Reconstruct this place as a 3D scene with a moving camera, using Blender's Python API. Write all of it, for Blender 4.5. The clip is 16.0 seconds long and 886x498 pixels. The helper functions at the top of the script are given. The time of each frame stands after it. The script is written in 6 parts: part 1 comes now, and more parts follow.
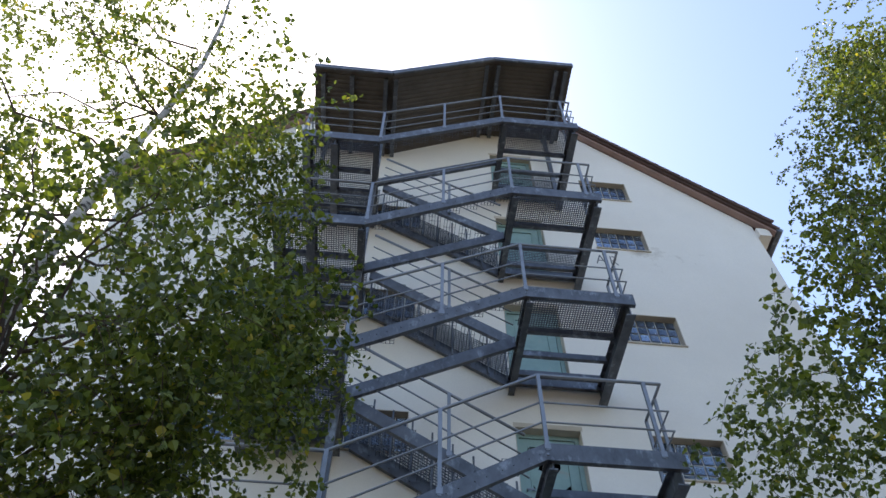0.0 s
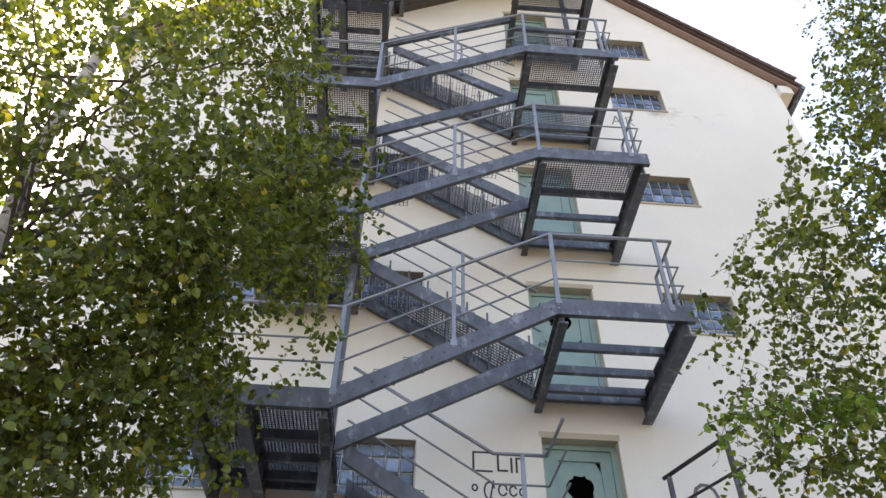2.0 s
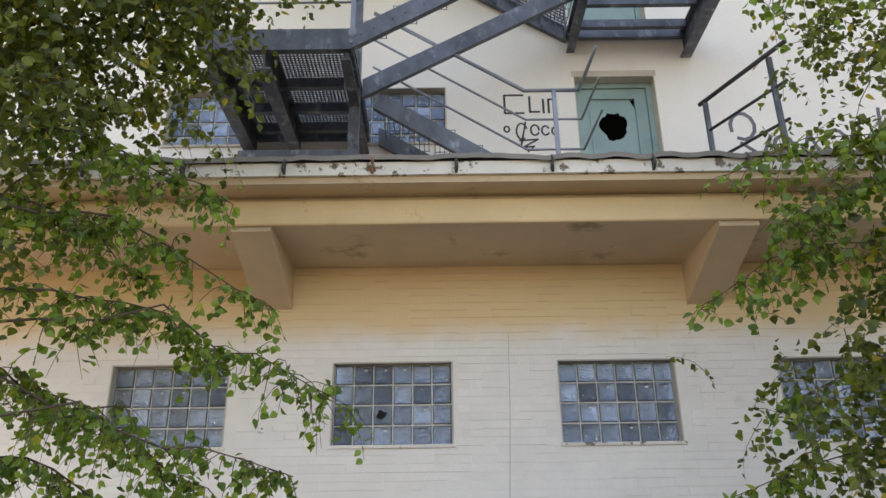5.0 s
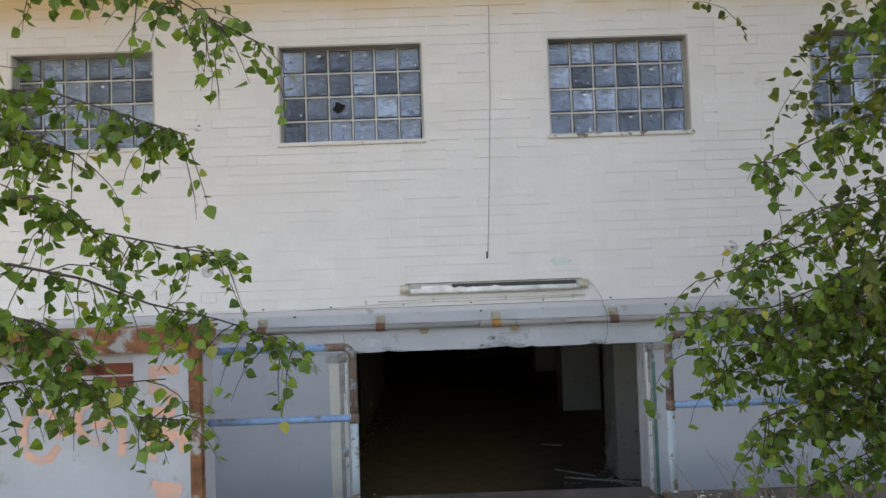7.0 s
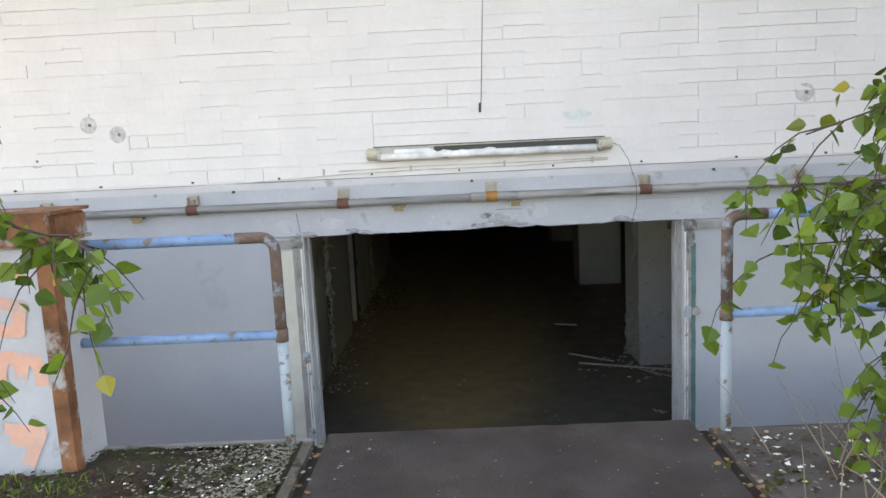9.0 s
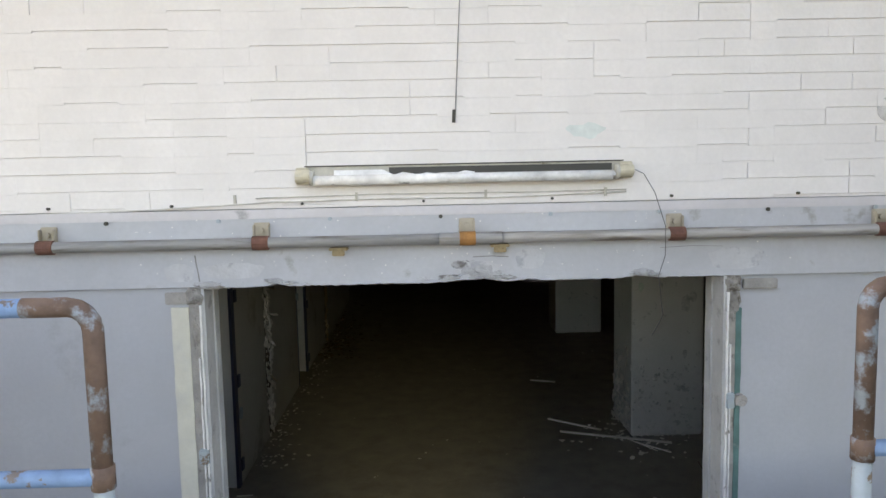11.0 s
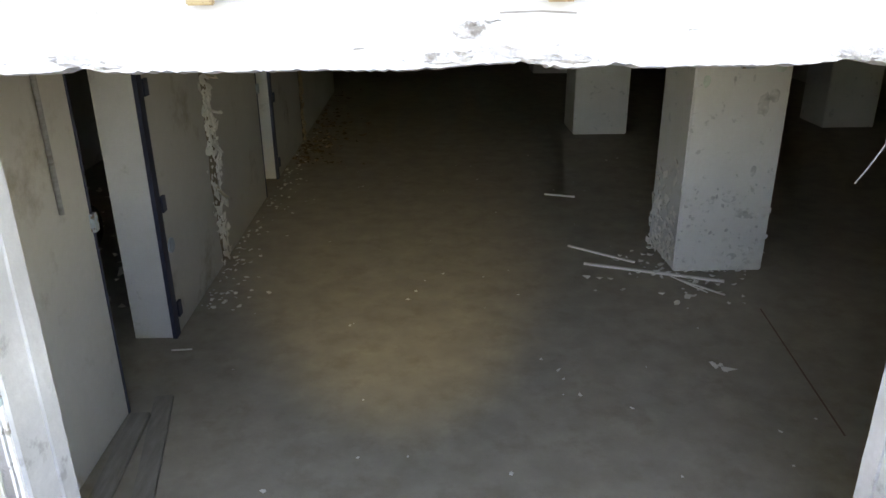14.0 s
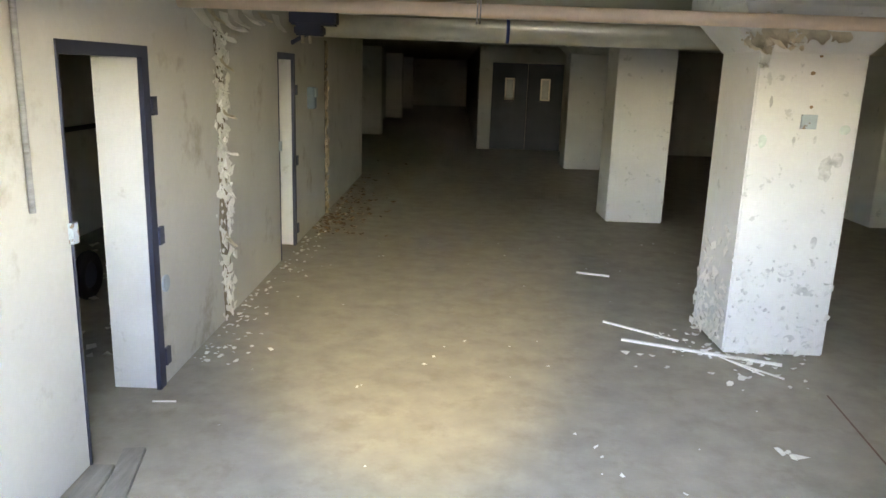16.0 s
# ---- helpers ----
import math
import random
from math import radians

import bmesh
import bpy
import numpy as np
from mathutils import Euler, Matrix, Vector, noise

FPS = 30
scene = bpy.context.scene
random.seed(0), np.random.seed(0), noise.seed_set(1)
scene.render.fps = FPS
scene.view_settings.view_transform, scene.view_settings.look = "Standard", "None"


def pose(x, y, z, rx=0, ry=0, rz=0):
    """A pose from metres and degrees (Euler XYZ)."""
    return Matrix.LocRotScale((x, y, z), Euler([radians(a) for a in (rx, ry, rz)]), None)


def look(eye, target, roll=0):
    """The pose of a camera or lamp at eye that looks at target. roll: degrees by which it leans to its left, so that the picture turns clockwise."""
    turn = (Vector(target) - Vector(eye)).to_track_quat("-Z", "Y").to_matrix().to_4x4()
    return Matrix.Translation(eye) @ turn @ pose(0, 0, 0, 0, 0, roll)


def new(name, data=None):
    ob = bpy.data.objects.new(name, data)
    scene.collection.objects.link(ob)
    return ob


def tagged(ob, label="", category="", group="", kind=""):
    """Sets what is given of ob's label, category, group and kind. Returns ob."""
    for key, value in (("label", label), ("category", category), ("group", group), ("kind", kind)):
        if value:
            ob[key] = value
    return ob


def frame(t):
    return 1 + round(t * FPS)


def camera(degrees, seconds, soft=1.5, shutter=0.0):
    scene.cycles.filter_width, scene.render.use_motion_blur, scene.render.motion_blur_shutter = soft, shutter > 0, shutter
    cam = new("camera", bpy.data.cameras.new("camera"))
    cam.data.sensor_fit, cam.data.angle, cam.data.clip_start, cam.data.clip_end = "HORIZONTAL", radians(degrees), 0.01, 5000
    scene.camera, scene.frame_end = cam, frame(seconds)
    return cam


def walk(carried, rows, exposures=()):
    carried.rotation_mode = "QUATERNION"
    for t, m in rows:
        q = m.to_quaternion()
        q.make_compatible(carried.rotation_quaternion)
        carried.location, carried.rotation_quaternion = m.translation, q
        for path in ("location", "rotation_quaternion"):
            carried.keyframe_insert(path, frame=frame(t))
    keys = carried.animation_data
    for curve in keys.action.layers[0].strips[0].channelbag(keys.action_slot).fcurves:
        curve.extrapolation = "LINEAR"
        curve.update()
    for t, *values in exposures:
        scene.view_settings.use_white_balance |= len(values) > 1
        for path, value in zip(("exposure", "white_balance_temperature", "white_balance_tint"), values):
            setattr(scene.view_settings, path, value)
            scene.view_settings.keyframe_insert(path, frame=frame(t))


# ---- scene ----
cam = camera(61.7, 16.0)
PATH = [
    (0, (-0.804, -8.238, 2.122), (-0.709, -7.103, 3.766), 0.8),
    (0.5, (-0.793, -8.219, 2.098), (-0.704, -7.036, 3.708), 1.3),
    (1, (-0.776, -8.192, 2.05), (-0.688, -6.94, 3.607), 1.1),
    (1.5, (-0.791, -8.221, 2.074), (-0.699, -6.891, 3.564), 0.3),
    (2, (-0.768, -8.177, 2.021), (-0.688, -6.77, 3.44), 1.2),
    (2.5, (-0.778, -8.125, 1.985), (-0.704, -6.633, 3.314), 1.2),
    (3, (-0.769, -8.096, 1.965), (-0.705, -6.541, 3.22), 0.8),
    (5.5, (-0.646, -7.385, 1.64), (-0.647, -5.454, 2.16), -0.9),
    (6, (-0.734, -7.06, 1.576), (-0.72, -5.084, 1.884), -1.2),
    (6.5, (-0.707, -6.733, 1.486), (-0.694, -4.743, 1.684), -2.2),
    (7, (-0.488, -6.382, 1.441), (-0.468, -4.383, 1.505), -2.0),
    (7.5, (-0.442, -6.015, 1.426), (-0.409, -4.018, 1.317), -2.2),
    (8, (-0.369, -5.655, 1.399), (-0.356, -3.664, 1.209), -2.8),
    (8.5, (-0.272, -5.271, 1.403), (-0.278, -3.303, 1.045), -1.9),
    (9, (-0.218, -4.947, 1.388), (-0.264, -2.969, 1.095), -2.8),
    (9.5, (-0.234, -4.615, 1.407), (-0.232, -2.632, 1.149), -3.0),
    (12, (-0.178, -2.879, 1.206), (-0.126, -0.888, 1.017), -0.8),
    (12.5, (-0.184, -2.534, 1.174), (-0.146, -0.561, 0.848), -1.9),
    (13, (-0.16, -2.231, 1.174), (-0.124, -0.283, 0.721), -2.5),
    (13.5, (-0.104, -1.959, 1.121), (-0.07, -0.074, 0.454), -1.1),
    (14, (-0.135, -1.739, 1.031), (-0.095, 0.117, 0.288), -0.5),
    (14.5, (-0.153, -1.533, 0.879), (-0.15, 0.323, 0.134), 0.3),
    (15, (-0.127, -1.388, 0.612), (-0.156, 0.54, 0.083), 0.5),
    (15.5, (-0.133, -1.331, 0.522), (-0.17, 0.619, 0.077), 0.7),
    (16, (-0.143, -1.329, 0.493), (-0.164, 0.616, 0.028), 1.9),
]
EXPOSURES = [(0.0, 1.3, 6500, 12), (1.5, 1.9, 7900, 18), (3.0, 2.34, 8300, 18), (5.5, 2.3, 8700, 18), (6.5, 2.25, 8600, 18), (7.5, 2.6, 8500, 17), (8.5, 3.12, 8700, 18), (9.5, 2.92, 8900, 18), (12.0, 3.0, 9300, 19), (12.5, 3.2, 9300, 19), (13.5, 3.8, 9500, 20), (14.0, 4.7, 9500, 20), (14.5, 5.7, 9500, 20), (15.0, 6.48, 9500, 20), (16.0, 7.03, 9300, 20)]
walk(cam, [(t, look(eye, target, roll)) for t, eye, target, roll in PATH], EXPOSURES)

# ---------------------------------------------------------------- light
SUN_DIR = Vector((-0.323, 0.4625, 0.916)).normalized()
world = bpy.data.worlds.new("sky")
scene.world = world
world.use_nodes = True
wn, wl = world.node_tree.nodes, world.node_tree.links
sky = wn.new("ShaderNodeTexSky")
sky.sky_type = "NISHITA"
sky.sun_disc = False
sky.sun_elevation = math.asin(SUN_DIR.z)
sky.sun_rotation = math.atan2(SUN_DIR.x, SUN_DIR.y)
sky.air_density, sky.dust_density, sky.ozone_density = 1.0, 1.2, 0.4
wn["Background"].inputs["Strength"].default_value = 0.15
wl.new(sky.outputs[0], wn["Background"].inputs["Color"])

sun_data = bpy.data.lights.new("sun", "SUN")
sun_data.energy, sun_data.angle, sun_data.color = 4.0, radians(0.6), (1.0, 0.95, 0.87)
sun = new("sun", sun_data)
sun.matrix_world = look(SUN_DIR * 60, (0, 0, 0))

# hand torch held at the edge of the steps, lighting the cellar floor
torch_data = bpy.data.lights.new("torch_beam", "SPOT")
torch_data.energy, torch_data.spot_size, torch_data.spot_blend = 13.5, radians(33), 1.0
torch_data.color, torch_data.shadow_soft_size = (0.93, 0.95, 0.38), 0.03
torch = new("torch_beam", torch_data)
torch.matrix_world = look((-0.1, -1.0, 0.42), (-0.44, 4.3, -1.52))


# ---------------------------------------------------------------- materials
def mat(name, color, rough=0.8, metal=0.0, vary=0.12, scale=3.0, grain=60.0, bump=0.15, stain=None, stain_at=0.6, stain_scale=1.2,
        stain_soft=0.08, depth=0.004, stretch=(1, 1, 1), spec=0.5, obj_vary=0.0, island=0.0):
    """A surface with broad mottling, fine grain with relief, and stains with edges of their own."""
    m = bpy.data.materials.new(name)
    m.use_nodes = True
    n, l = m.node_tree.nodes, m.node_tree.links
    b = n["Principled BSDF"]
    b.inputs["Roughness"].default_value = rough
    b.inputs["Metallic"].default_value = metal
    b.inputs["Specular IOR Level"].default_value = spec
    tc, mp = n.new("ShaderNodeTexCoord"), n.new("ShaderNodeMapping")
    mp.inputs["Scale"].default_value = stretch
    geo = n.new("ShaderNodeNewGeometry")
    l.new(geo.outputs["Position"], mp.inputs["Vector"])

    def tex(s, detail=5.0, rough_=0.6):
        t = n.new("ShaderNodeTexNoise")
        t.inputs["Scale"].default_value, t.inputs["Detail"].default_value, t.inputs["Roughness"].default_value = s, detail, rough_
        l.new(mp.outputs[0], t.inputs["Vector"])
        return t.outputs["Fac"]

    def mix(fac, a, c, kind="MIX"):
        x = n.new("ShaderNodeMix")
        x.data_type, x.blend_type = "RGBA", kind
        for sock, v in ((x.inputs[0], fac), (x.inputs[6], a), (x.inputs[7], c)):
            if isinstance(v, bpy.types.NodeSocket):
                l.new(v, sock)
            else:
                sock.default_value = v if isinstance(v, float) else (*v[:3], 1)
        return x.outputs[2]

    def ramp(src, lo, hi):
        r = n.new("ShaderNodeMapRange")
        r.inputs["From Min"].default_value, r.inputs["From Max"].default_value = lo, hi
        l.new(src, r.inputs["Value"])
        return r.outputs[0]

    dark = tuple(c * (1 - vary * 1.6) for c in color)
    light = tuple(min(1, c * (1 + vary)) for c in color)
    broad, fine = tex(scale), tex(grain, 3.0)
    col = mix(ramp(broad, 0.3, 0.7), dark, light)
    col = mix(ramp(fine, 0.2, 0.8), mix(0.5, col, tuple(c * 0.86 for c in color)), col)
    if obj_vary or island:
        if obj_vary:
            rnd = n.new("ShaderNodeObjectInfo").outputs["Random"]
        else:
            rnd = geo.outputs["Random Per Island"]
        amount = obj_vary or island
        col = mix(1.0, col, mix(rnd, (1 - amount,) * 3, (1.0,) * 3), "MULTIPLY")
    if stain:
        st = tex(stain_scale, 8.0, 0.65)
        col = mix(ramp(st, stain_at, stain_at + stain_soft), col, mix(fine, tuple(c * 0.7 for c in stain), stain))
    l.new(col, b.inputs["Base Color"])
    bp = n.new("ShaderNodeBump")
    bp.inputs["Strength"].default_value, bp.inputs["Distance"].default_value = bump, depth
    l.new(fine, bp.inputs["Height"])
    l.new(bp.outputs[0], b.inputs["Normal"])
    return m


WHITE_BRICK = mat("white_painted_brick", (0.80, 0.775, 0.76), 0.75, vary=0.04, grain=45, bump=0.35, stain=(0.62, 0.55, 0.52), stain_at=0.63, stain_scale=0.9, stain_soft=0.12, island=0.025)
WHITE_BRICK_PIECE = mat("white_painted_brick_piece", (0.80, 0.775, 0.76), 0.75, vary=0.04, grain=45, bump=0.35, stain=(0.62, 0.55, 0.52), stain_at=0.63, stain_scale=0.9, stain_soft=0.12, obj_vary=0.025)
MORTAR = mat("painted_mortar", (0.77, 0.745, 0.73), 0.9, vary=0.05, grain=70, bump=0.3)
CREAM = mat("cream_render", (0.74, 0.56, 0.34), 0.85, vary=0.06, scale=1.5, bump=0.25, stain=(0.5, 0.36, 0.22), stain_at=0.62, stain_scale=1.6)
# Darker and browner than CREAM: shade under the overhang mixed into the colour.
SOFFIT = mat("shaded_soffit_render", (0.60, 0.47, 0.33), 0.9, vary=0.1, scale=1.0, bump=0.25, stain=(0.4, 0.3, 0.2), stain_at=0.6)
EDGE_WHITE = mat("flaking_white_edge", (0.74, 0.72, 0.68), 0.85, vary=0.08, stain=(0.2, 0.16, 0.12), stain_at=0.56, stain_scale=7.0, stain_soft=0.05, bump=0.5)
FACADE = mat("white_render_facade", (0.80, 0.765, 0.715), 0.9, vary=0.04, scale=0.6, grain=35, bump=0.3, stain=(0.55, 0.50, 0.44), stain_at=0.66, stain_scale=0.55, stain_soft=0.1)
REVEAL = mat("facade_reveal", (0.55, 0.49, 0.41), 0.9, vary=0.1, bump=0.3)
GREY_WALL = mat("grey_painted_concrete", (0.42, 0.44, 0.475), 0.6, vary=0.07, scale=1.1, grain=40, bump=0.2, stain=(0.34, 0.34, 0.36), stain_at=0.63, stain_scale=1.4, stain_soft=0.15)
GREY_BEAM = mat("grey_painted_beam", (0.475, 0.49, 0.52), 0.6, vary=0.08, scale=2.5, grain=40, bump=0.25, stain=(0.36, 0.35, 0.34), stain_at=0.62, stain_scale=5.0)
DARK_STEEL = mat("galvanised_dark_steel", (0.115, 0.123, 0.142), 0.45, metal=0.4, vary=0.32, scale=5, grain=28, bump=0.15, stain=(0.40, 0.43, 0.47), stain_at=0.55, stain_scale=6.0, stain_soft=0.22, stretch=(1, 1, 0.6))
RAIL_STEEL = mat("grey_rail_steel", (0.24, 0.26, 0.30), 0.45, metal=0.4, vary=0.15, scale=6, bump=0.1)
CANOPY = mat("brown_canopy_boards", (0.10, 0.085, 0.075), 0.8, vary=0.2, scale=2, bump=0.3)
TEAL = mat("faded_teal_paint", (0.26, 0.39, 0.39), 0.6, vary=0.12, scale=3, bump=0.25, stain=(0.36, 0.42, 0.40), stain_at=0.6, stain_scale=3)
# Near-black colour painted in for the unlit depth behind openings.
BLACK = mat("unlit_black", (0.006, 0.006, 0.007), 0.9, vary=0.0)
ROOF_TILE = mat("dark_roof_tile", (0.10, 0.06, 0.05), 0.85, vary=0.2)
VERGE = mat("verge_board", (0.34, 0.22, 0.19), 0.8, vary=0.12)
RUST = mat("rusty_steel", (0.27, 0.11, 0.05), 0.85, vary=0.45, scale=7, grain=50, bump=0.6, stain=(0.46, 0.44, 0.43), stain_at=0.54, stain_scale=5)
RUST_POST = mat("rusty_blue_post", (0.17, 0.11, 0.085), 0.8, vary=0.3, scale=12, bump=0.5, stain=(0.34, 0.40, 0.46), stain_at=0.52, stain_scale=9)
GREY_POST = mat("grey_blue_post", (0.36, 0.43, 0.475), 0.6, vary=0.12, scale=8, bump=0.3, stain=(0.22, 0.15, 0.10), stain_at=0.56, stain_scale=14, stain_soft=0.04)
BLUE_RAIL = mat("flaking_blue_rail", (0.20, 0.34, 0.55), 0.55, vary=0.2, scale=10, bump=0.35, stain=(0.23, 0.19, 0.17), stain_at=0.57, stain_scale=13, stain_soft=0.03)
PIPE_GREY = mat("weathered_pipe", (0.34, 0.335, 0.33), 0.5, metal=0.2, vary=0.25, scale=14, bump=0.3, stain=(0.17, 0.14, 0.115), stain_at=0.54, stain_scale=11, stain_soft=0.12, stretch=(0.2, 1, 2.2))
CLAMP = mat("dirty_clamp", (0.48, 0.43, 0.35), 0.6, metal=0.2, vary=0.2, bump=0.4)
HOOK = mat("yellowed_rusty_hook", (0.36, 0.27, 0.15), 0.8, vary=0.35, scale=25, bump=0.5, stain=(0.16, 0.08, 0.04), stain_at=0.55, stain_scale=25)
CLAMP_RUST = mat("rusty_clamp", (0.16, 0.07, 0.05), 0.8, vary=0.3, scale=20, bump=0.5)
CLAMP_ORANGE = mat("orange_rust_clamp", (0.42, 0.19, 0.06), 0.8, vary=0.3, scale=20, bump=0.5)
PARAPET = mat("peeling_painted_masonry", (0.52, 0.525, 0.56), 0.8, vary=0.1, scale=2.2, grain=35, bump=0.5, stain=(0.42, 0.40, 0.385), stain_at=0.57, stain_scale=2.6)
RED_BRICK = mat("bare_red_brick", (0.27, 0.075, 0.04), 0.9, vary=0.25, scale=9, bump=0.6, obj_vary=0.3)
GRAFFITI = mat("orange_spray_paint", (0.80, 0.44, 0.33), 0.7, vary=0.1, scale=8, stain=(0.53, 0.52, 0.55), stain_at=0.50, stain_scale=9, stain_soft=0.15)
INK = mat("black_spray_paint", (0.03, 0.03, 0.035), 0.6, vary=0.1)
PALE_INK = mat("grey_spray_paint", (0.12, 0.12, 0.14), 0.6, vary=0.1)
SLAB = mat("dark_damp_slab", (0.060, 0.048, 0.043), 0.6, vary=0.5, scale=2.6, grain=80, bump=0.8, stain=(0.036, 0.022, 0.019), stain_at=0.48, stain_scale=2.4, stain_soft=0.25)
GROUND = mat("mossy_ground", (0.105, 0.082, 0.060), 0.95, vary=0.3, scale=3, grain=35, bump=0.9, depth=0.01, stain=(0.075, 0.085, 0.03), stain_at=0.5, stain_scale=2.4, stain_soft=0.12)
CONCRETE = mat("old_concrete", (0.30, 0.285, 0.26), 0.9, vary=0.12, scale=2, bump=0.5, stain=(0.16, 0.145, 0.12), stain_at=0.55, stain_scale=3)
CELLAR_FLOOR = mat("dusty_cellar_floor", (0.355, 0.315, 0.255), 0.62, vary=0.13, scale=4.5, grain=28, bump=0.3, stain=(0.295, 0.25, 0.19), stain_at=0.50, stain_scale=5.5, stain_soft=0.3)
CELLAR_WALL = mat("cellar_limewash", (0.57, 0.545, 0.49), 0.85, vary=0.06, scale=1.2, grain=30, bump=0.3, stain=(0.44, 0.39, 0.31), stain_at=0.58, stain_scale=2.2, stain_soft=0.15)
PILLAR = mat("peeling_white_pillar", (0.70, 0.695, 0.665), 0.8, vary=0.06, scale=1.6, grain=30, bump=0.4, stain=(0.60, 0.60, 0.57), stain_at=0.62, stain_scale=8.0, stain_soft=0.03)
FLAKE = mat("white_paint_flake", (0.84, 0.82, 0.77), 0.8, vary=0.1, bump=0.3)
REVEAL_WHITE = mat("white_reveal_paint", (0.66, 0.65, 0.62), 0.75, vary=0.06, scale=3, bump=0.25, stain=(0.55, 0.53, 0.48), stain_at=0.6, stain_scale=4)
RUBBLE = mat("brown_rubble", (0.27, 0.19, 0.11), 0.95, vary=0.4, scale=15, bump=0.6, island=0.5)
CREAM_PEEL = mat("cream_peeling_paint", (0.66, 0.585, 0.45), 0.85, vary=0.15, scale=12, bump=0.5)
FLAKE_TAN = mat("tan_plaster_flake", (0.62, 0.50, 0.33), 0.85, vary=0.2, bump=0.4)
NAVY = mat("navy_steel_frame", (0.035, 0.042, 0.075), 0.5, vary=0.15, bump=0.1)
GATE = mat("dark_blue_gate", (0.032, 0.037, 0.05), 0.55, vary=0.15)
PINK_PIPE = mat("salmon_pipe", (0.72, 0.55, 0.42), 0.6, vary=0.1, scale=5)
PALE_PIPE = mat("cream_pipe", (0.82, 0.77, 0.65), 0.6, vary=0.08, scale=4)
PLANK = mat("grey_old_plank", (0.29, 0.27, 0.235), 0.9, vary=0.2, scale=5, stretch=(6, 1, 6), bump=0.5)
PALE_PLASTIC = mat("yellowed_plastic", (0.58, 0.53, 0.41), 0.5, vary=0.2, scale=14, bump=0.2, stain=(0.16, 0.12, 0.08), stain_at=0.6, stain_scale=16)
LAMP_BODY = mat("lamp_housing", (0.50, 0.485, 0.43), 0.55, vary=0.2, scale=9, bump=0.3, stain=(0.22, 0.19, 0.14), stain_at=0.6, stain_scale=14)
TUBE_SKIN = mat("shiny_lamp_cover", (0.80, 0.80, 0.79), 0.22, vary=0.25, scale=9, bump=0.5, stain=(0.10, 0.10, 0.09), stain_at=0.62, stain_scale=5)
# Used for real dark parts, and for shade painted on lamp and panes.
DARK_GAP = mat("dark_parts_and_shade", (0.05, 0.05, 0.045), 0.6, vary=0.2)
DARK_WIRE = mat("dark_grey_wire", (0.10, 0.10, 0.105), 0.6, vary=0.1)
WIRE = mat("grey_wire", (0.30, 0.30, 0.31), 0.5, vary=0.1)
BARK = mat("birch_bark", (0.46, 0.42, 0.38), 0.85, vary=0.2, scale=6, bump=0.5, stain=(0.05, 0.04, 0.035), stain_at=0.55, stain_scale=5, stretch=(1, 1, 3))
TWIG = mat("dark_twig", (0.075, 0.05, 0.04), 0.85, vary=0.2)
DRY = mat("dry_stems", (0.26, 0.21, 0.15), 0.9, vary=0.2)
RUBBER = mat("black_rubber", (0.02, 0.02, 0.022), 0.7, vary=0.1)
GUTTER = mat("grey_roof_edge_sheet", (0.22, 0.20, 0.18), 0.6, vary=0.2, bump=0.4)


def tint_above(m, tint, z0, z1):
    """Blends in a second colour above an uneven line between two heights."""
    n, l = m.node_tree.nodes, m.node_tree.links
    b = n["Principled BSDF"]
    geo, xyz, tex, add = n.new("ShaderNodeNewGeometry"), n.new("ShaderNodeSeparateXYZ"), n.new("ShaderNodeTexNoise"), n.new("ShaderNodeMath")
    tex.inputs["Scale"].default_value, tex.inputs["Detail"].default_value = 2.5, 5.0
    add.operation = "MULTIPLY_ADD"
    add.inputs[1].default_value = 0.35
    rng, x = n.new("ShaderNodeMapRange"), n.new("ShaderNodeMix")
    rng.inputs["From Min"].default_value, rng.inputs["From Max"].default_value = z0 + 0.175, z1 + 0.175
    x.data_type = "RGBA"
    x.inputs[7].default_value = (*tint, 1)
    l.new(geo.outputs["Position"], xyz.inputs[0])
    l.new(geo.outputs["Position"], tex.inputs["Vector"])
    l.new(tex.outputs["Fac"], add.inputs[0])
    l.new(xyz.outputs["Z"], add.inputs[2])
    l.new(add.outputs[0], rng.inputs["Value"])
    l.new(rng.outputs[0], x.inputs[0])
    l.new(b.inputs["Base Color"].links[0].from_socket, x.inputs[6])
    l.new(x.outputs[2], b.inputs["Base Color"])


for tinted in (WHITE_BRICK, MORTAR):
    tint_above(tinted, (0.74, 0.57, 0.36), 3.62, 3.88)


def glass_block_material():
    # Mottling and pane-by-pane tone put uneven sky reflections into the colour.
    m = mat("glass_block", (0.30, 0.37, 0.49), 0.08, metal=0.8, vary=0.3, scale=22, grain=45, bump=0.6, depth=0.02, obj_vary=0.72, spec=0.8)
    return m


BLOCK = glass_block_material()


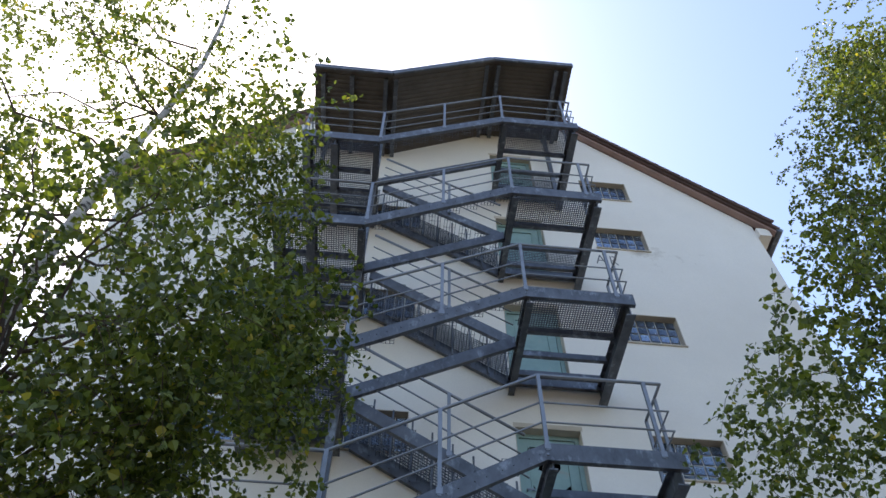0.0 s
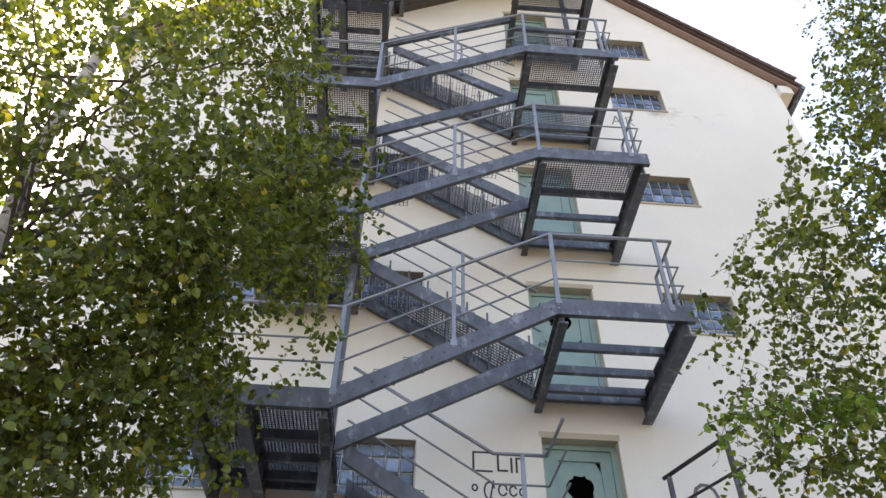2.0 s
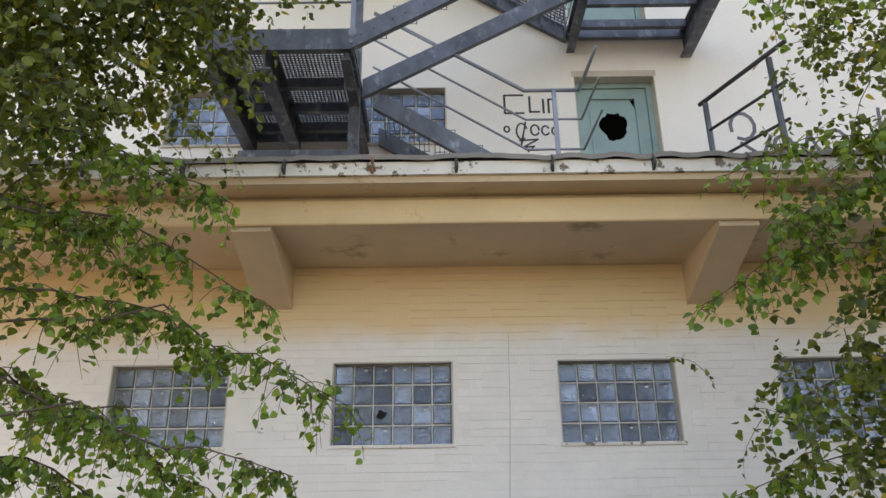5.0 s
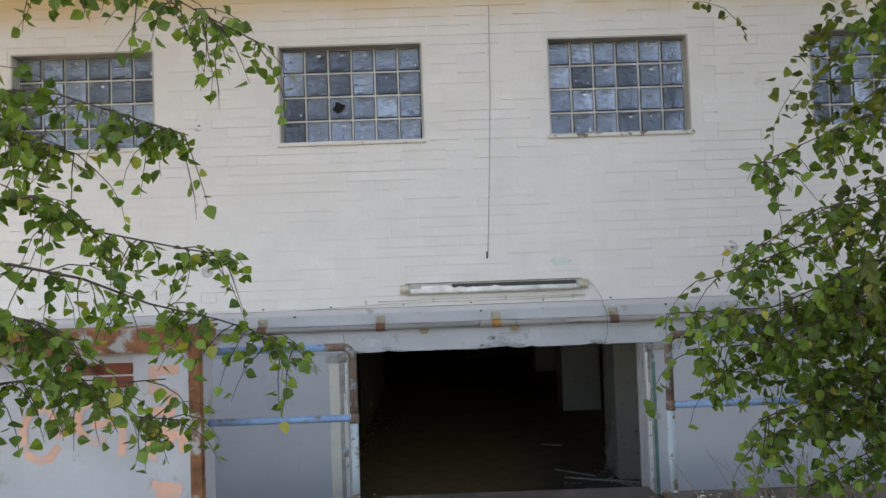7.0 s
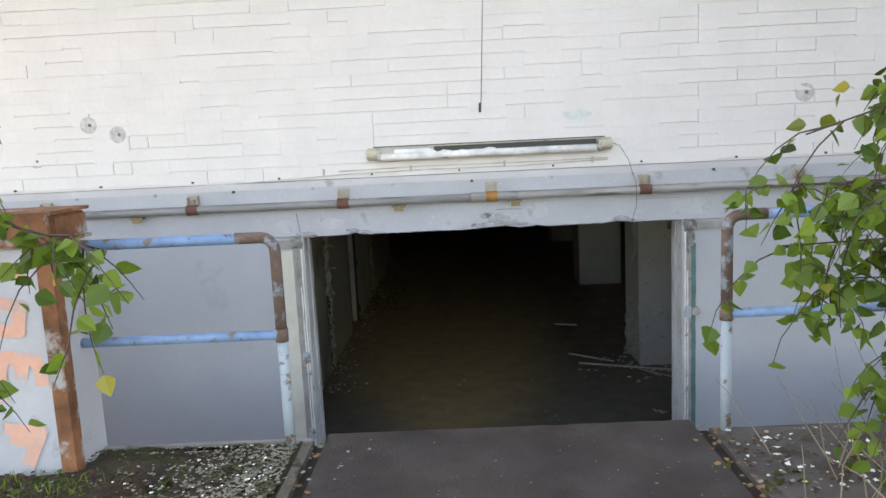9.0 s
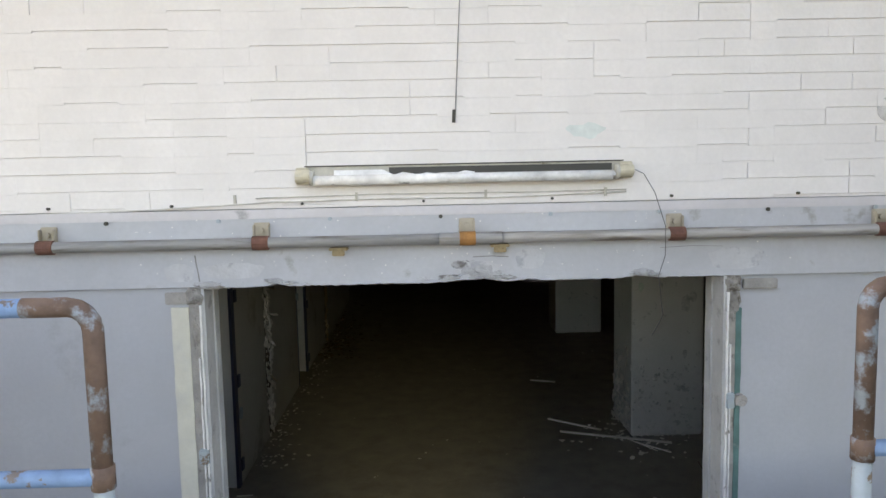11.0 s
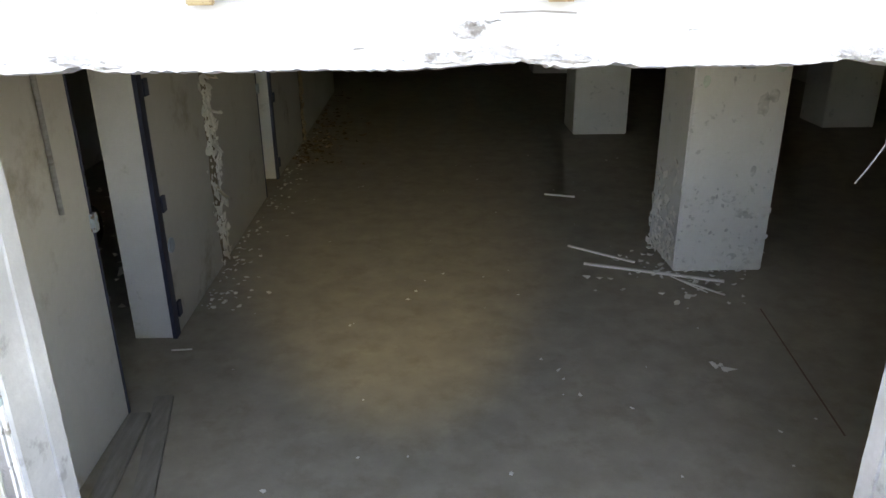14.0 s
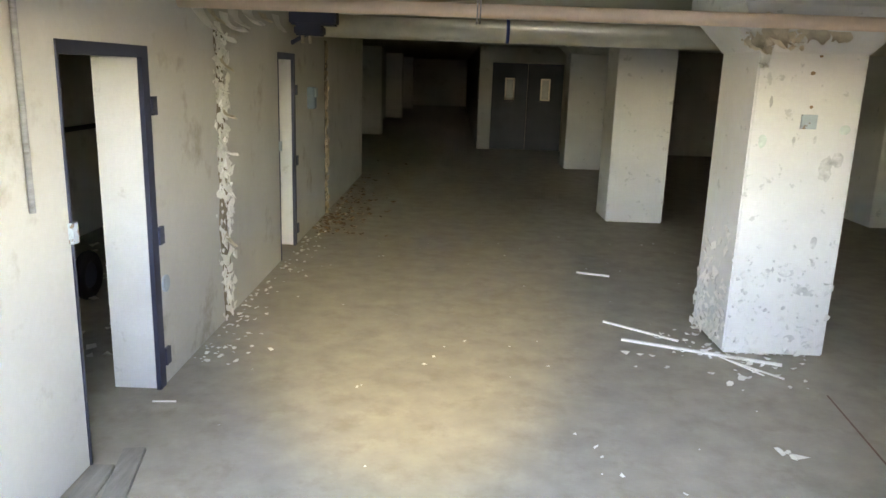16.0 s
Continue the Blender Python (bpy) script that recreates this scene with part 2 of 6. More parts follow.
def leaf_material(name, a, b_, warm):
    m = bpy.data.materials.new(name)
    m.use_nodes = True
    n, l = m.node_tree.nodes, m.node_tree.links
    b = n["Principled BSDF"]
    b.inputs["Roughness"].default_value = 0.5
    geo = n.new("ShaderNodeNewGeometry")
    cr = n.new("ShaderNodeValToRGB")
    e = cr.color_ramp.elements
    e[0].color, e[1].color = (*a, 1), (*b_, 1)
    e[1].position = 0.965
    x = e.new(0.99)
    x.color = (*warm, 1)
    l.new(geo.outputs["Random Per Island"], cr.inputs[0])
    l.new(cr.outputs[0], b.inputs["Base Color"])
    tr = n.new("ShaderNodeBsdfTranslucent")
    mul = n.new("ShaderNodeMix")
    mul.data_type, mul.blend_type = "RGBA", "MULTIPLY"
    mul.inputs[0].default_value = 1.0
    mul.inputs[7].default_value = (1.7, 1.6, 0.8, 1)
    l.new(cr.outputs[0], mul.inputs[6])
    l.new(mul.outputs[2], tr.inputs["Color"])
    ms = n.new("ShaderNodeMixShader")
    ms.inputs[0].default_value = 0.45
    l.new(b.outputs[0], ms.inputs[1])
    l.new(tr.outputs[0], ms.inputs[2])
    l.new(ms.outputs[0], n["Material Output"].inputs["Surface"])
    return m


# Two copies of one leaf green: lit for low branches, shaded for crowns.
LEAF_LIT = leaf_material("lit_birch_leaf", (0.045, 0.100, 0.015), (0.185, 0.290, 0.046), (0.34, 0.32, 0.06))
LEAF = leaf_material("birch_leaf", (0.030, 0.052, 0.012), (0.150, 0.185, 0.034), (0.34, 0.28, 0.04))


# ---------------------------------------------------------------- mesh helpers
class Geo:
    """Gathers plain geometry for one mesh."""

    def __init__(self):
        self.v, self.f = [], []

    def add(self, verts, faces):
        k = len(self.v)
        self.v += [tuple(p) for p in verts]
        self.f += [tuple(i + k for i in f) for f in faces]
        return self

    def box(self, x0, x1, y0, y1, z0, z1):
        vs = [(x, y, z) for z in (z0, z1) for y in (y0, y1) for x in (x0, x1)]
        return self.add(vs, [(0, 2, 3, 1), (4, 5, 7, 6), (0, 1, 5, 4), (2, 6, 7, 3), (0, 4, 6, 2), (1, 3, 7, 5)])

    def beam(self, a, b, w, h, up=(0, 0, 1)):
        """A bar of w by h from a to b."""
        a, b = Vector(a), Vector(b)
        d = (b - a).normalized()
        u = Vector(up)
        if abs(d.dot(u)) > 0.98:
            u = Vector((0, 1, 0))
        s = d.cross(u).normalized() * (w / 2)
        t = s.cross(d).normalized() * (h / 2)
        vs = [p + i * s + j * t for p in (a, b) for i, j in ((-1, -1), (1, -1), (1, 1), (-1, 1))]
        return self.add(vs, [(0, 1, 2, 3), (7, 6, 5, 4), (0, 4, 5, 1), (1, 5, 6, 2), (2, 6, 7, 3), (3, 7, 4, 0)])

    def tube(self, pts, r, sides=8, r_end=None):
        """A round bar through points."""
        pts = [Vector(p) for p in pts]
        n = len(pts)
        rings, ref = [], None
        for i, p in enumerate(pts):
            d = (pts[min(i + 1, n - 1)] - pts[max(i - 1, 0)]).normalized()
            if ref is None:
                ref = d.cross(Vector((0, 0, 1)) if abs(d.z) < 0.9 else Vector((0, 1, 0))).normalized()
            s = (ref - d * ref.dot(d)).normalized()
            t = d.cross(s)
            ref = s
            rr = r if r_end is None else r + (r_end - r) * i / max(1, n - 1)
            rings.append([p + rr * (math.cos(a) * s + math.sin(a) * t) for a in (2 * math.pi * k / sides for k in range(sides))])
        vs = [q for ring in rings for q in ring]
        fs = [(i * sides + k, i * sides + (k + 1) % sides, (i + 1) * sides + (k + 1) % sides, (i + 1) * sides + k)
              for i in range(n - 1) for k in range(sides)]
        fs += [tuple(range(sides))[::-1], tuple((n - 1) * sides + k for k in range(sides))]
        return self.add(vs, fs)

    def mesh(self, name, material, smooth=False, bevel=0.0, weld=False):
        me = bpy.data.meshes.new(name)
        me.from_pydata(self.v, [], self.f)
        me.materials.append(material)
        if weld:
            bm = bmesh.new()
            bm.from_mesh(me)
            bmesh.ops.remove_doubles(bm, verts=bm.verts, dist=1e-4)
            bm.to_mesh(me)
            bm.free()
        if bevel:
            bm = bmesh.new()
            bm.from_mesh(me)
            bmesh.ops.remove_doubles(bm, verts=bm.verts, dist=1e-5)
            bmesh.ops.bevel(bm, geom=[e for e in bm.edges if len(e.link_faces) == 2 and e.calc_face_angle(0) > 0.6],
                            offset=bevel, segments=2, affect="EDGES", clamp_overlap=True)
            bm.to_mesh(me)
            bm.free()
        if smooth:
            me.polygons.foreach_set("use_smooth", [True] * len(me.polygons))
        me.update()
        return me


def empty(name, at=(0, 0, 0), **tags):
    ob = new(name)
    ob.location = at
    ob.empty_display_size = 0.2
    return tagged(ob, **tags)


def part(name, geo, material, parent, label="", smooth=False, bevel=0.0, kind="", weld=False):
    """One mesh object, given in world coordinates, under a thing or a part."""
    ob = new(name, geo.mesh(name, material, smooth, bevel, weld))
    ob.parent = parent
    if parent is not None:
        base = Vector((0, 0, 0))
        p = parent
        while p is not None:
            base += p.location
            p = p.parent
        ob.location = -base
    return tagged(ob, label=label, kind=kind)


def thing(name, geo, material, smooth=False, bevel=0.0, **tags):
    ob = new(name, geo.mesh(name, material, smooth, bevel))
    return tagged(ob, **tags)


def wall_with_holes(x0, x1, z0, z1, y0, y1, holes):
    """A wall slab along x with rectangular openings (x0, x1, z0, z1) right through it."""
    g = Geo()
    xs = sorted({x0, x1, *[h[0] for h in holes], *[h[1] for h in holes]})
    for a, b in zip(xs, xs[1:]):
        cuts = sorted((h[2], h[3]) for h in holes if h[0] < (a + b) / 2 < h[1])
        z = z0
        for c0, c1 in cuts:
            if c0 > z:
                g.box(a, b, y0, y1, z, c0)
            z = max(z, c1)
        if z < z1:
            g.box(a, b, y0, y1, z, z1)
    return g


# ---------------------------------------------------------------- ground, slab, trench
FLOOR_Z = -1.525
CREST = -1.60


def ground_z(y):
    return 0.0 if y > -5.4 else min(0.55, (-5.4 - y) * 0.185)


g = Geo()
ys = [-300, -60, -12, -9, -8.4, -7.8, -7.2, -6.6, -6.0, -5.4, -4.6, -3.8, -3.0, -2.4, -1.75]
xs = [-300, -60, -12, -8, -5, -3.6, -2.8, -2.0, -1.4, -0.93, -0.4, 0.0, 0.4, 0.86, 1.4, 2.0, 2.8, 3.6, 5, 8, 12, 60, 300]
idx = {}
for j, yy in enumerate(ys):
    for i, xx in enumerate(xs):
        bumpy = 0.035 * noise.noise((xx * 0.9, yy * 0.9, 0)) if (abs(xx) < 9 and -9 < yy < -1.8) else 0.0
        if -1.0 < xx < 0.95 or yy > -1.8:
            bumpy = min(bumpy, 0.0) - (0.012 if yy > -1.8 else 0.0)
        idx[i, j] = len(g.v)
        g.v.append((xx, yy, ground_z(yy) + bumpy))
for j in range(len(ys) - 1):
    for i in range(len(xs) - 1):
        g.f.append((idx[i, j], idx[i + 1, j], idx[i + 1, j + 1], idx[i, j + 1]))
for x0, x1, y0, y1 in ((-300, -14, -1.75, 300), (14, 300, -1.75, 300), (-14, 14, 55, 300)):
    g.add([(x0, y0, -0.02), (x1, y0, -0.02), (x1, y1, -0.02), (x0, y1, -0.02)], [(0, 1, 2, 3)])
thing("ground", g, GROUND, smooth=True, label="mossy bare ground with dirt and stone crumbs", category="ground", kind="structure")

g = Geo()
n = 14
for i in range(n):
    y0, y1 = -7.0 + (CREST + 7.0) * i / n, -7.0 + (CREST + 7.0) * (i + 1) / n
    za, zb = ground_z(y0) + 0.03, ground_z(y1) + 0.03
    g.add([(-0.88, y0, za), (0.82, y0, za), (0.82, y1, zb), (-0.88, y1, zb), (-0.88, y0, za - 0.2), (0.82, y0, za - 0.2), (0.82, y1, zb - 0.2), (-0.88, y1, zb - 0.2)],
          [(0, 1, 2, 3), (0, 3, 7, 4), (1, 5, 6, 2)] + ([(2, 6, 7, 3)] if i == n - 1 else []))
thing("ramp_slab", g, SLAB, label="dark damp concrete ramp slab leading to the opening", category="ramp", kind="structure")

APRON = mat("brown_grey_concrete", (0.125, 0.108, 0.092), 0.9, vary=0.18, scale=2.5, grain=40, bump=0.5, stain=(0.065, 0.055, 0.046), stain_at=0.52, stain_scale=4, stain_soft=0.15)
MOSS = mat("moss_and_lichen", (0.060, 0.040, 0.022), 0.95, vary=0.4, scale=5, grain=30, bump=1.0, depth=0.012, stain=(0.052, 0.064, 0.013), stain_at=0.50, stain_scale=4.5, stain_soft=0.1)
LICHEN = mat("pale_lichen_concrete", (0.27, 0.26, 0.20), 0.95, vary=0.3, scale=7, grain=35, bump=0.9, depth=0.01, stain=(0.11, 0.105, 0.05), stain_at=0.5, stain_scale=8, stain_soft=0.08)
APRON_EDGE = mat("mossy_concrete_edge", (0.17, 0.155, 0.12), 0.95, vary=0.3, scale=6, grain=40, bump=0.8, stain=(0.06, 0.06, 0.03), stain_at=0.5, stain_scale=6)
JOINT = mat("dark_soil_joint", (0.035, 0.028, 0.022), 0.95, vary=0.3, scale=15, bump=0.8)


def rough_slab(x0, x1, y0, y1, z, amp, n=14):
    """A slab with an uneven upper side."""
    g = Geo()
    for j in range(n + 1):
        for i in range(n + 1):
            x, y = x0 + (x1 - x0) * i / n, y0 + (y1 - y0) * j / n
            g.v.append((x, y, z + amp * noise.noise((x * 5, y * 5, 9)) + amp * 0.5 * noise.noise((x * 15, y * 15, 4))))
    for j in range(n):
        for i in range(n):
            k = j * (n + 1) + i
            g.f.append((k, k + 1, k + n + 2, k + n + 1))
    k = len(g.v)
    g.v += [(x0, y0, z - 0.2), (x1, y0, z - 0.2), (x1, y1, z - 0.2), (x0, y1, z - 0.2)]
    c = [0, n, (n + 1) * (n + 1) - 1, (n + 1) * n]
    for q in range(4):
        g.f.append((k + q, k + (q + 1) % 4, c[(q + 1) % 4], c[q]))
    return g


thing("apron", rough_slab(-2.3, -0.985, -4.2, -1.70, 0.028, 0.03, 40), MOSS, smooth=True, label="mossy soil covered apron beside the ramp", category="apron", kind="structure")
thing("apron_kerb", rough_slab(-0.99, -0.938, -4.2, -1.68, 0.03, 0.005), APRON_EDGE, smooth=True, label="narrow mossy concrete edge along the ramp slab", category="kerb", kind="structure")
thing("apron", rough_slab(0.885, 3.4, -3.2, -1.68, 0.018, 0.01), APRON, smooth=True, label="brown grey concrete apron beside the ramp", category="apron", kind="structure")
thing("apron_lip", Geo().box(-1.93, -0.94, -1.70, -1.655, -0.2, 0.04), CONCRETE, bevel=0.01, label="thin concrete lip at the trench edge", category="kerb", kind="structure")
for sx in (-0.907, 0.853):
    thing("joint", Geo().box(sx - 0.034, sx + 0.034, -4.4, -1.66, -0.2, -0.002), JOINT, label="dark soil filled joint along the ramp slab", category="joint", kind="structure")

# retaining walls of the trench in front of the opening
g = Geo().box(-14, -0.88, -1.95, -1.72, FLOOR_Z, -0.015).box(0.82, 14, -1.95, -1.72, FLOOR_Z, -0.015).box(-0.88, 0.82, -1.9, CREST - 0.01, FLOOR_Z, -0.17)
thing("retaining_wall", g, CONCRETE, label="old concrete retaining wall of the trench", category="wall", kind="structure")
steps = 8
for i in range(1, steps):
    y0 = CREST + 0.18 * (i - 1)
    top = -i * (-FLOOR_Z / steps)
    g = Geo().box(-0.88, 0.82, y0, y0 + 0.18 + (0.004 if i < steps else 0), FLOOR_Z, top)
    thing("step", g, CONCRETE, label="steep concrete step down into the cellar", category="step", group="cellar steps", kind="structure")

# parapet wall with peeling paint, bare bricks and a rusty cap
par = empty("parapet_wall", (-3, -1.9, 0), label="peeling grey painted brick parapet with rusty steel cap", category="wall", kind="structure")
part("masonry", Geo().box(-8, -2.32, -1.86, -1.62, -0.1, 1.03), PARAPET, par, bevel=0.01)
part("pier", Geo().box(-2.32, -1.93, -1.92, -1.62, -0.1, 1.03), PARAPET, par, bevel=0.012)
part("corner_angle", Geo().box(-1.985, -1.92, -1.932, -1.92, -0.02, 1.15).box(-1.932, -1.92, -1.92, -1.86, -0.02, 1.15), RUST, par, "rust streaked steel corner angle")
part("cap_beam", Geo().box(-8, -1.90, -1.96, -1.945, 1.03, 1.17).box(-8, -1.90, -1.945, -1.60, 1.03, 1.045).box(-8, -1.9, -1.945, -1.6, 1.155, 1.17), RUST, par, "rusty steel channel cap")
part("cap_block", Geo().box(-2.02, -1.905, -1.90, -1.62, 1.045, 1.15), RUST, par, bevel=0.01)
brick_mesh = Geo().box(-0.12, 0.12, -0.012, 0.02, -0.034, 0.034).mesh("brick", RED_BRICK, bevel=0.004)
for r in range(2):
    for c in range(12):
        bx, bz = -2.47 - 0.25 * c - (0.125 if r % 2 else 0), 0.03 + 0.077 * r
        if r and noise.noise((bx * 1.3, bz * 2.5, 3.3)) < -0.02:
            continue
        b = new("brick", brick_mesh)
        b.parent, b.location = par, Vector((bx, -1.862, bz)) - par.location
for bx, bz in ((-2.46, 0.93), (-2.46, 0.85), (-2.62, 0.93)):
    b = new("brick", brick_mesh)
    b.parent, b.location = par, Vector((bx, -1.862, bz)) - par.location


def stroke(pts, r, y, material, name, label, group=""):
    """Sprayed strokes lying flat on a wall at depth y."""
    g = Geo()
    for line in pts:
        for (ax, az), (bx, bz) in zip(line, line[1:]):
            d = Vector((bx - ax, bz - az))
            if d.length < 1e-4:
                continue
            nrm = Vector((-d.y, d.x)).normalized() * r
            e = d.normalized() * r * 0.6
            ax2, az2, bx2, bz2 = ax - e.x, az - e.y, bx + e.x, bz + e.y
            yy = y - 0.0004 * (len(g.f) % 7)
            g.add([(ax2 - nrm.x, yy, az2 - nrm.y), (bx2 - nrm.x, yy, bz2 - nrm.y), (bx2 + nrm.x, yy, bz2 + nrm.y), (ax2 + nrm.x, yy, az2 + nrm.y)], [(0, 1, 2, 3)])
    return thing(name, g, material, label=label, category="graffiti", group=group, kind="structure")


def arc(cx, cz, rx, rz, a0, a1, n=10):
    return [(cx + rx * math.cos(radians(a0 + (a1 - a0) * i / n)), cz + rz * math.sin(radians(a0 + (a1 - a0) * i / n))) for i in range(n + 1)]


# orange tag on the pier and parapet
stroke([[(-2.06, 0.92), (-2.2, 0.92), (-2.2, 0.80), (-2.08, 0.78), (-2.10, 0.67), (-2.22, 0.68)], [(-2.22, 0.56), (-2.21, 0.38)], arc(-2.155, 0.47, 0.05, 0.09, 180, 20), arc(-2.07, 0.46, 0.045, 0.09, 170, -10),
        [(-2.20, 0.24), (-2.06, 0.22), (-2.13, 0.08)], [(-2.18, 0.2), (-2.1, 0.16)]], 0.028, -1.924, GRAFFITI, "graffiti", "orange sprayed letters on the pier")
stroke([arc(-2.58, 0.62, 0.10, 0.12, 40, 300), [(-2.58, 0.6), (-2.40, 0.6), (-2.42, 0.42)], arc(-2.9, 0.55, 0.11, 0.16, 0, 330)], 0.024, -1.864, GRAFFITI, "graffiti", "orange sprayed letters on the parapet")

# ---------------------------------------------------------------- blue railings beside the ramp


def railing(name, x_end, x_post, y, label):
    s = 1 if x_post > x_end else -1
    ob = empty(name, (x_post, y, 0), label=label, category="railing", group="ramp railings")
    part("top_rail", Geo().tube([(x_end, y, 1.0), (x_post - s * 0.16, y, 1.0)], 0.0245, 12), BLUE_RAIL, ob, "flaking blue paint", smooth=True)
    bend = [(x_post - s * 0.17, y, 1.0), (x_post - s * 0.06, y, 1.0)] + [(x_post - s * 0.06 + s * 0.06 * math.sin(a), y, 0.94 + 0.06 * math.cos(a)) for a in (0.4, 0.8, 1.2, 1.57)] + [(x_post, y, 0.56)]
    part("bend", Geo().tube(bend, 0.0255, 12), RUST_POST, ob, "rust brown bend with flaked paint", smooth=True)
    part("mid_rail", Geo().tube([(x_end, y, 0.56), (x_post, y, 0.56)], 0.0225, 12), BLUE_RAIL, ob, "flaking blue paint", smooth=True)
    part("post", Geo().tube([(x_post, y, -0.02), (x_post, y, 0.565)], 0.0245, 12), GREY_POST, ob, "grey painted post", smooth=True)
    part("collar", Geo().tube([(x_post, y, 0.53), (x_post, y, 0.59)], 0.030, 12), RUST_POST, ob, smooth=True)
    return ob


railing("blue_railing", -1.93, -1.03, -1.74, "flaking blue tube railing between pier and ramp")
rr = railing("blue_railing", 2.6, 0.955, -1.70, "flaking blue tube railing half hidden by leaves")
part("end_post", Geo().tube([(2.6, -1.70, -0.02), (2.6, -1.70, 1.03)], 0.028, 12), GREY_POST, rr, smooth=True)

# ---------------------------------------------------------------- annex front wall
X0, X1 = -8.0, 8.0
BAND = 1.16
OPEN_L, OPEN_R, LINTEL = -1.285, 1.28, 0.785
THICK = 0.2
WINDOWS = [(-4.10, -2.87), (-1.80, -0.55), (0.54, 1.77), (2.83, 4.06)]
WZ0, WZ1 = 2.60, 3.45
wall_top = 4.50
holes = [(a, b, WZ0, WZ1) for a, b in WINDOWS]
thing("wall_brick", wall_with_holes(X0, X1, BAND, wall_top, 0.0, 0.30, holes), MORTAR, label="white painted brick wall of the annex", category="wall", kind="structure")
g = wall_with_holes(X0, X1, FLOOR_Z, LINTEL, 0.0, THICK, [(OPEN_L, OPEN_R, FLOOR_Z, LINTEL)])
thing("wall_base", g, GREY_WALL, label="grey painted concrete wall beside the opening", category="wall", kind="structure")
thing("wall_north", Geo().box(X0, -1.95, 0.32, 0.33, FLOOR_Z, 1.2).box(X0, X1, 44.6, 45, FLOOR_Z, 1.3), CELLAR_WALL, label="far limewashed wall of the cellar", category="wall", kind="structure")

# lintel beam with a crumbling lower edge
g = Geo()
xs = [X0] + [OPEN_L - 0.02 + (OPEN_R - OPEN_L + 0.04) * i / 240 for i in range(241)] + [X1]


def low_edge(x):
    if not OPEN_L - 0.03 < x < OPEN_R + 0.03:
        return LINTEL
    e = 0.003 * noise.noise((x * 6, 0, 5)) + 0.006 * noise.noise((x * 34, 0, 2)) + 0.004 * noise.noise((x * 90, 0, 8))
    for cx, w, d in ((0.03, 0.16, 0.012), (0.1, 0.05, 0.012), (-0.92, 0.06, 0.014), (0.86, 0.09, 0.018), (0.3, 0.04, 0.01)):
        e += d * max(0, 1 - abs(x - cx) / w)
    return LINTEL + e


for a, b in zip(xs, xs[1:]):
    za, zb = low_edge(a), low_edge(b)
    fr = -0.018
    g.add([(a, fr, BAND - 0.012), (b, fr, BAND - 0.012), (b, fr, zb), (a, fr, za), (a, 0.04, za - 0.012), (b, 0.04, zb - 0.012), (a, THICK, LINTEL), (b, THICK, LINTEL), (a, 0.02, BAND), (b, 0.02, BAND), (a, THICK, BAND), (b, THICK, BAND)],
          [(0, 3, 2, 1), (3, 4, 5, 2), (4, 6, 7, 5), (0, 1, 9, 8), (6, 10, 11, 7)])
thing("lintel_strip", Geo().box(X0, X1, -0.022, 0.0, 1.112, BAND - 0.004), mat("pale_lilac_strip", (0.60, 0.585, 0.60), 0.8, vary=0.1, scale=2, grain=40, bump=0.4, stain=(0.42, 0.41, 0.42), stain_at=0.6, stain_scale=4), bevel=0.003, label="pale cement strip along the top of the lintel", category="trim", kind="structure")
lint = thing("lintel_beam", g, GREY_BEAM, label="grey painted concrete lintel with a crumbling lower edge", category="lintel", kind="structure")
g = Geo()
for i in range(56):
    cx = -0.02 + random.gauss(0, 0.2) if i < 34 else random.uniform(OPEN_L, OPEN_R)
    s = random.uniform(0.006, 0.018)
    z = low_edge(cx) + random.uniform(0.0, 0.03) + (abs(random.gauss(0, 0.03)) if i < 34 else 0)
    p = [Vector((cx + random.uniform(-1, 1) * s * 1.8, -0.018 - random.uniform(0, 0.010), z + random.uniform(-1, 1) * s * 0.5)) for _ in range(4)]
    g.add(p + [Vector((cx, -0.01, z))], [(0, 1, 2), (0, 2, 3), (0, 3, 4), (1, 2, 4)])
part("broken_edge", g, GREY_BEAM, lint, "white broken concrete chips")

# jambs: painted face, torn double sealing bead, rough groove and plaster strip, broken at the head
JAMB_FACE = mat("jamb_face_paint", (0.47, 0.48, 0.485), 0.7, vary=0.12, scale=5, grain=40, bump=0.5, stain=(0.36, 0.36, 0.36), stain_at=0.58, stain_scale=9)
JAMB_STRIP = mat("yellowed_plaster_strip", (0.62, 0.61, 0.53), 0.85, vary=0.12, scale=3, grain=45, bump=0.4, stain=(0.50, 0.52, 0.54), stain_at=0.5, stain_scale=2.5, stain_soft=0.3)
JAMB_GROOVE = mat("rough_groove_cement", (0.36, 0.345, 0.325), 0.95, vary=0.2, scale=9, grain=55, bump=0.9, depth=0.008, stain=(0.22, 0.20, 0.18), stain_at=0.58, stain_scale=10)
JAMB_TEAL = mat("old_teal_jamb_paint", (0.085, 0.19, 0.18), 0.7, vary=0.25, scale=9, bump=0.4, stain=(0.26, 0.30, 0.30), stain_at=0.6, stain_scale=8)
BEAD = mat("torn_white_bead", (0.80, 0.80, 0.79), 0.4, vary=0.12, scale=14, bump=0.6, stain=(0.30, 0.28, 0.25), stain_at=0.62, stain_scale=16, stain_soft=0.05)
BROKEN = mat("broken_concrete", (0.30, 0.285, 0.265), 0.95, vary=0.35, scale=18, grain=60, bump=1.0, depth=0.01, stain=(0.13, 0.11, 0.09), stain_at=0.56, stain_scale=20)


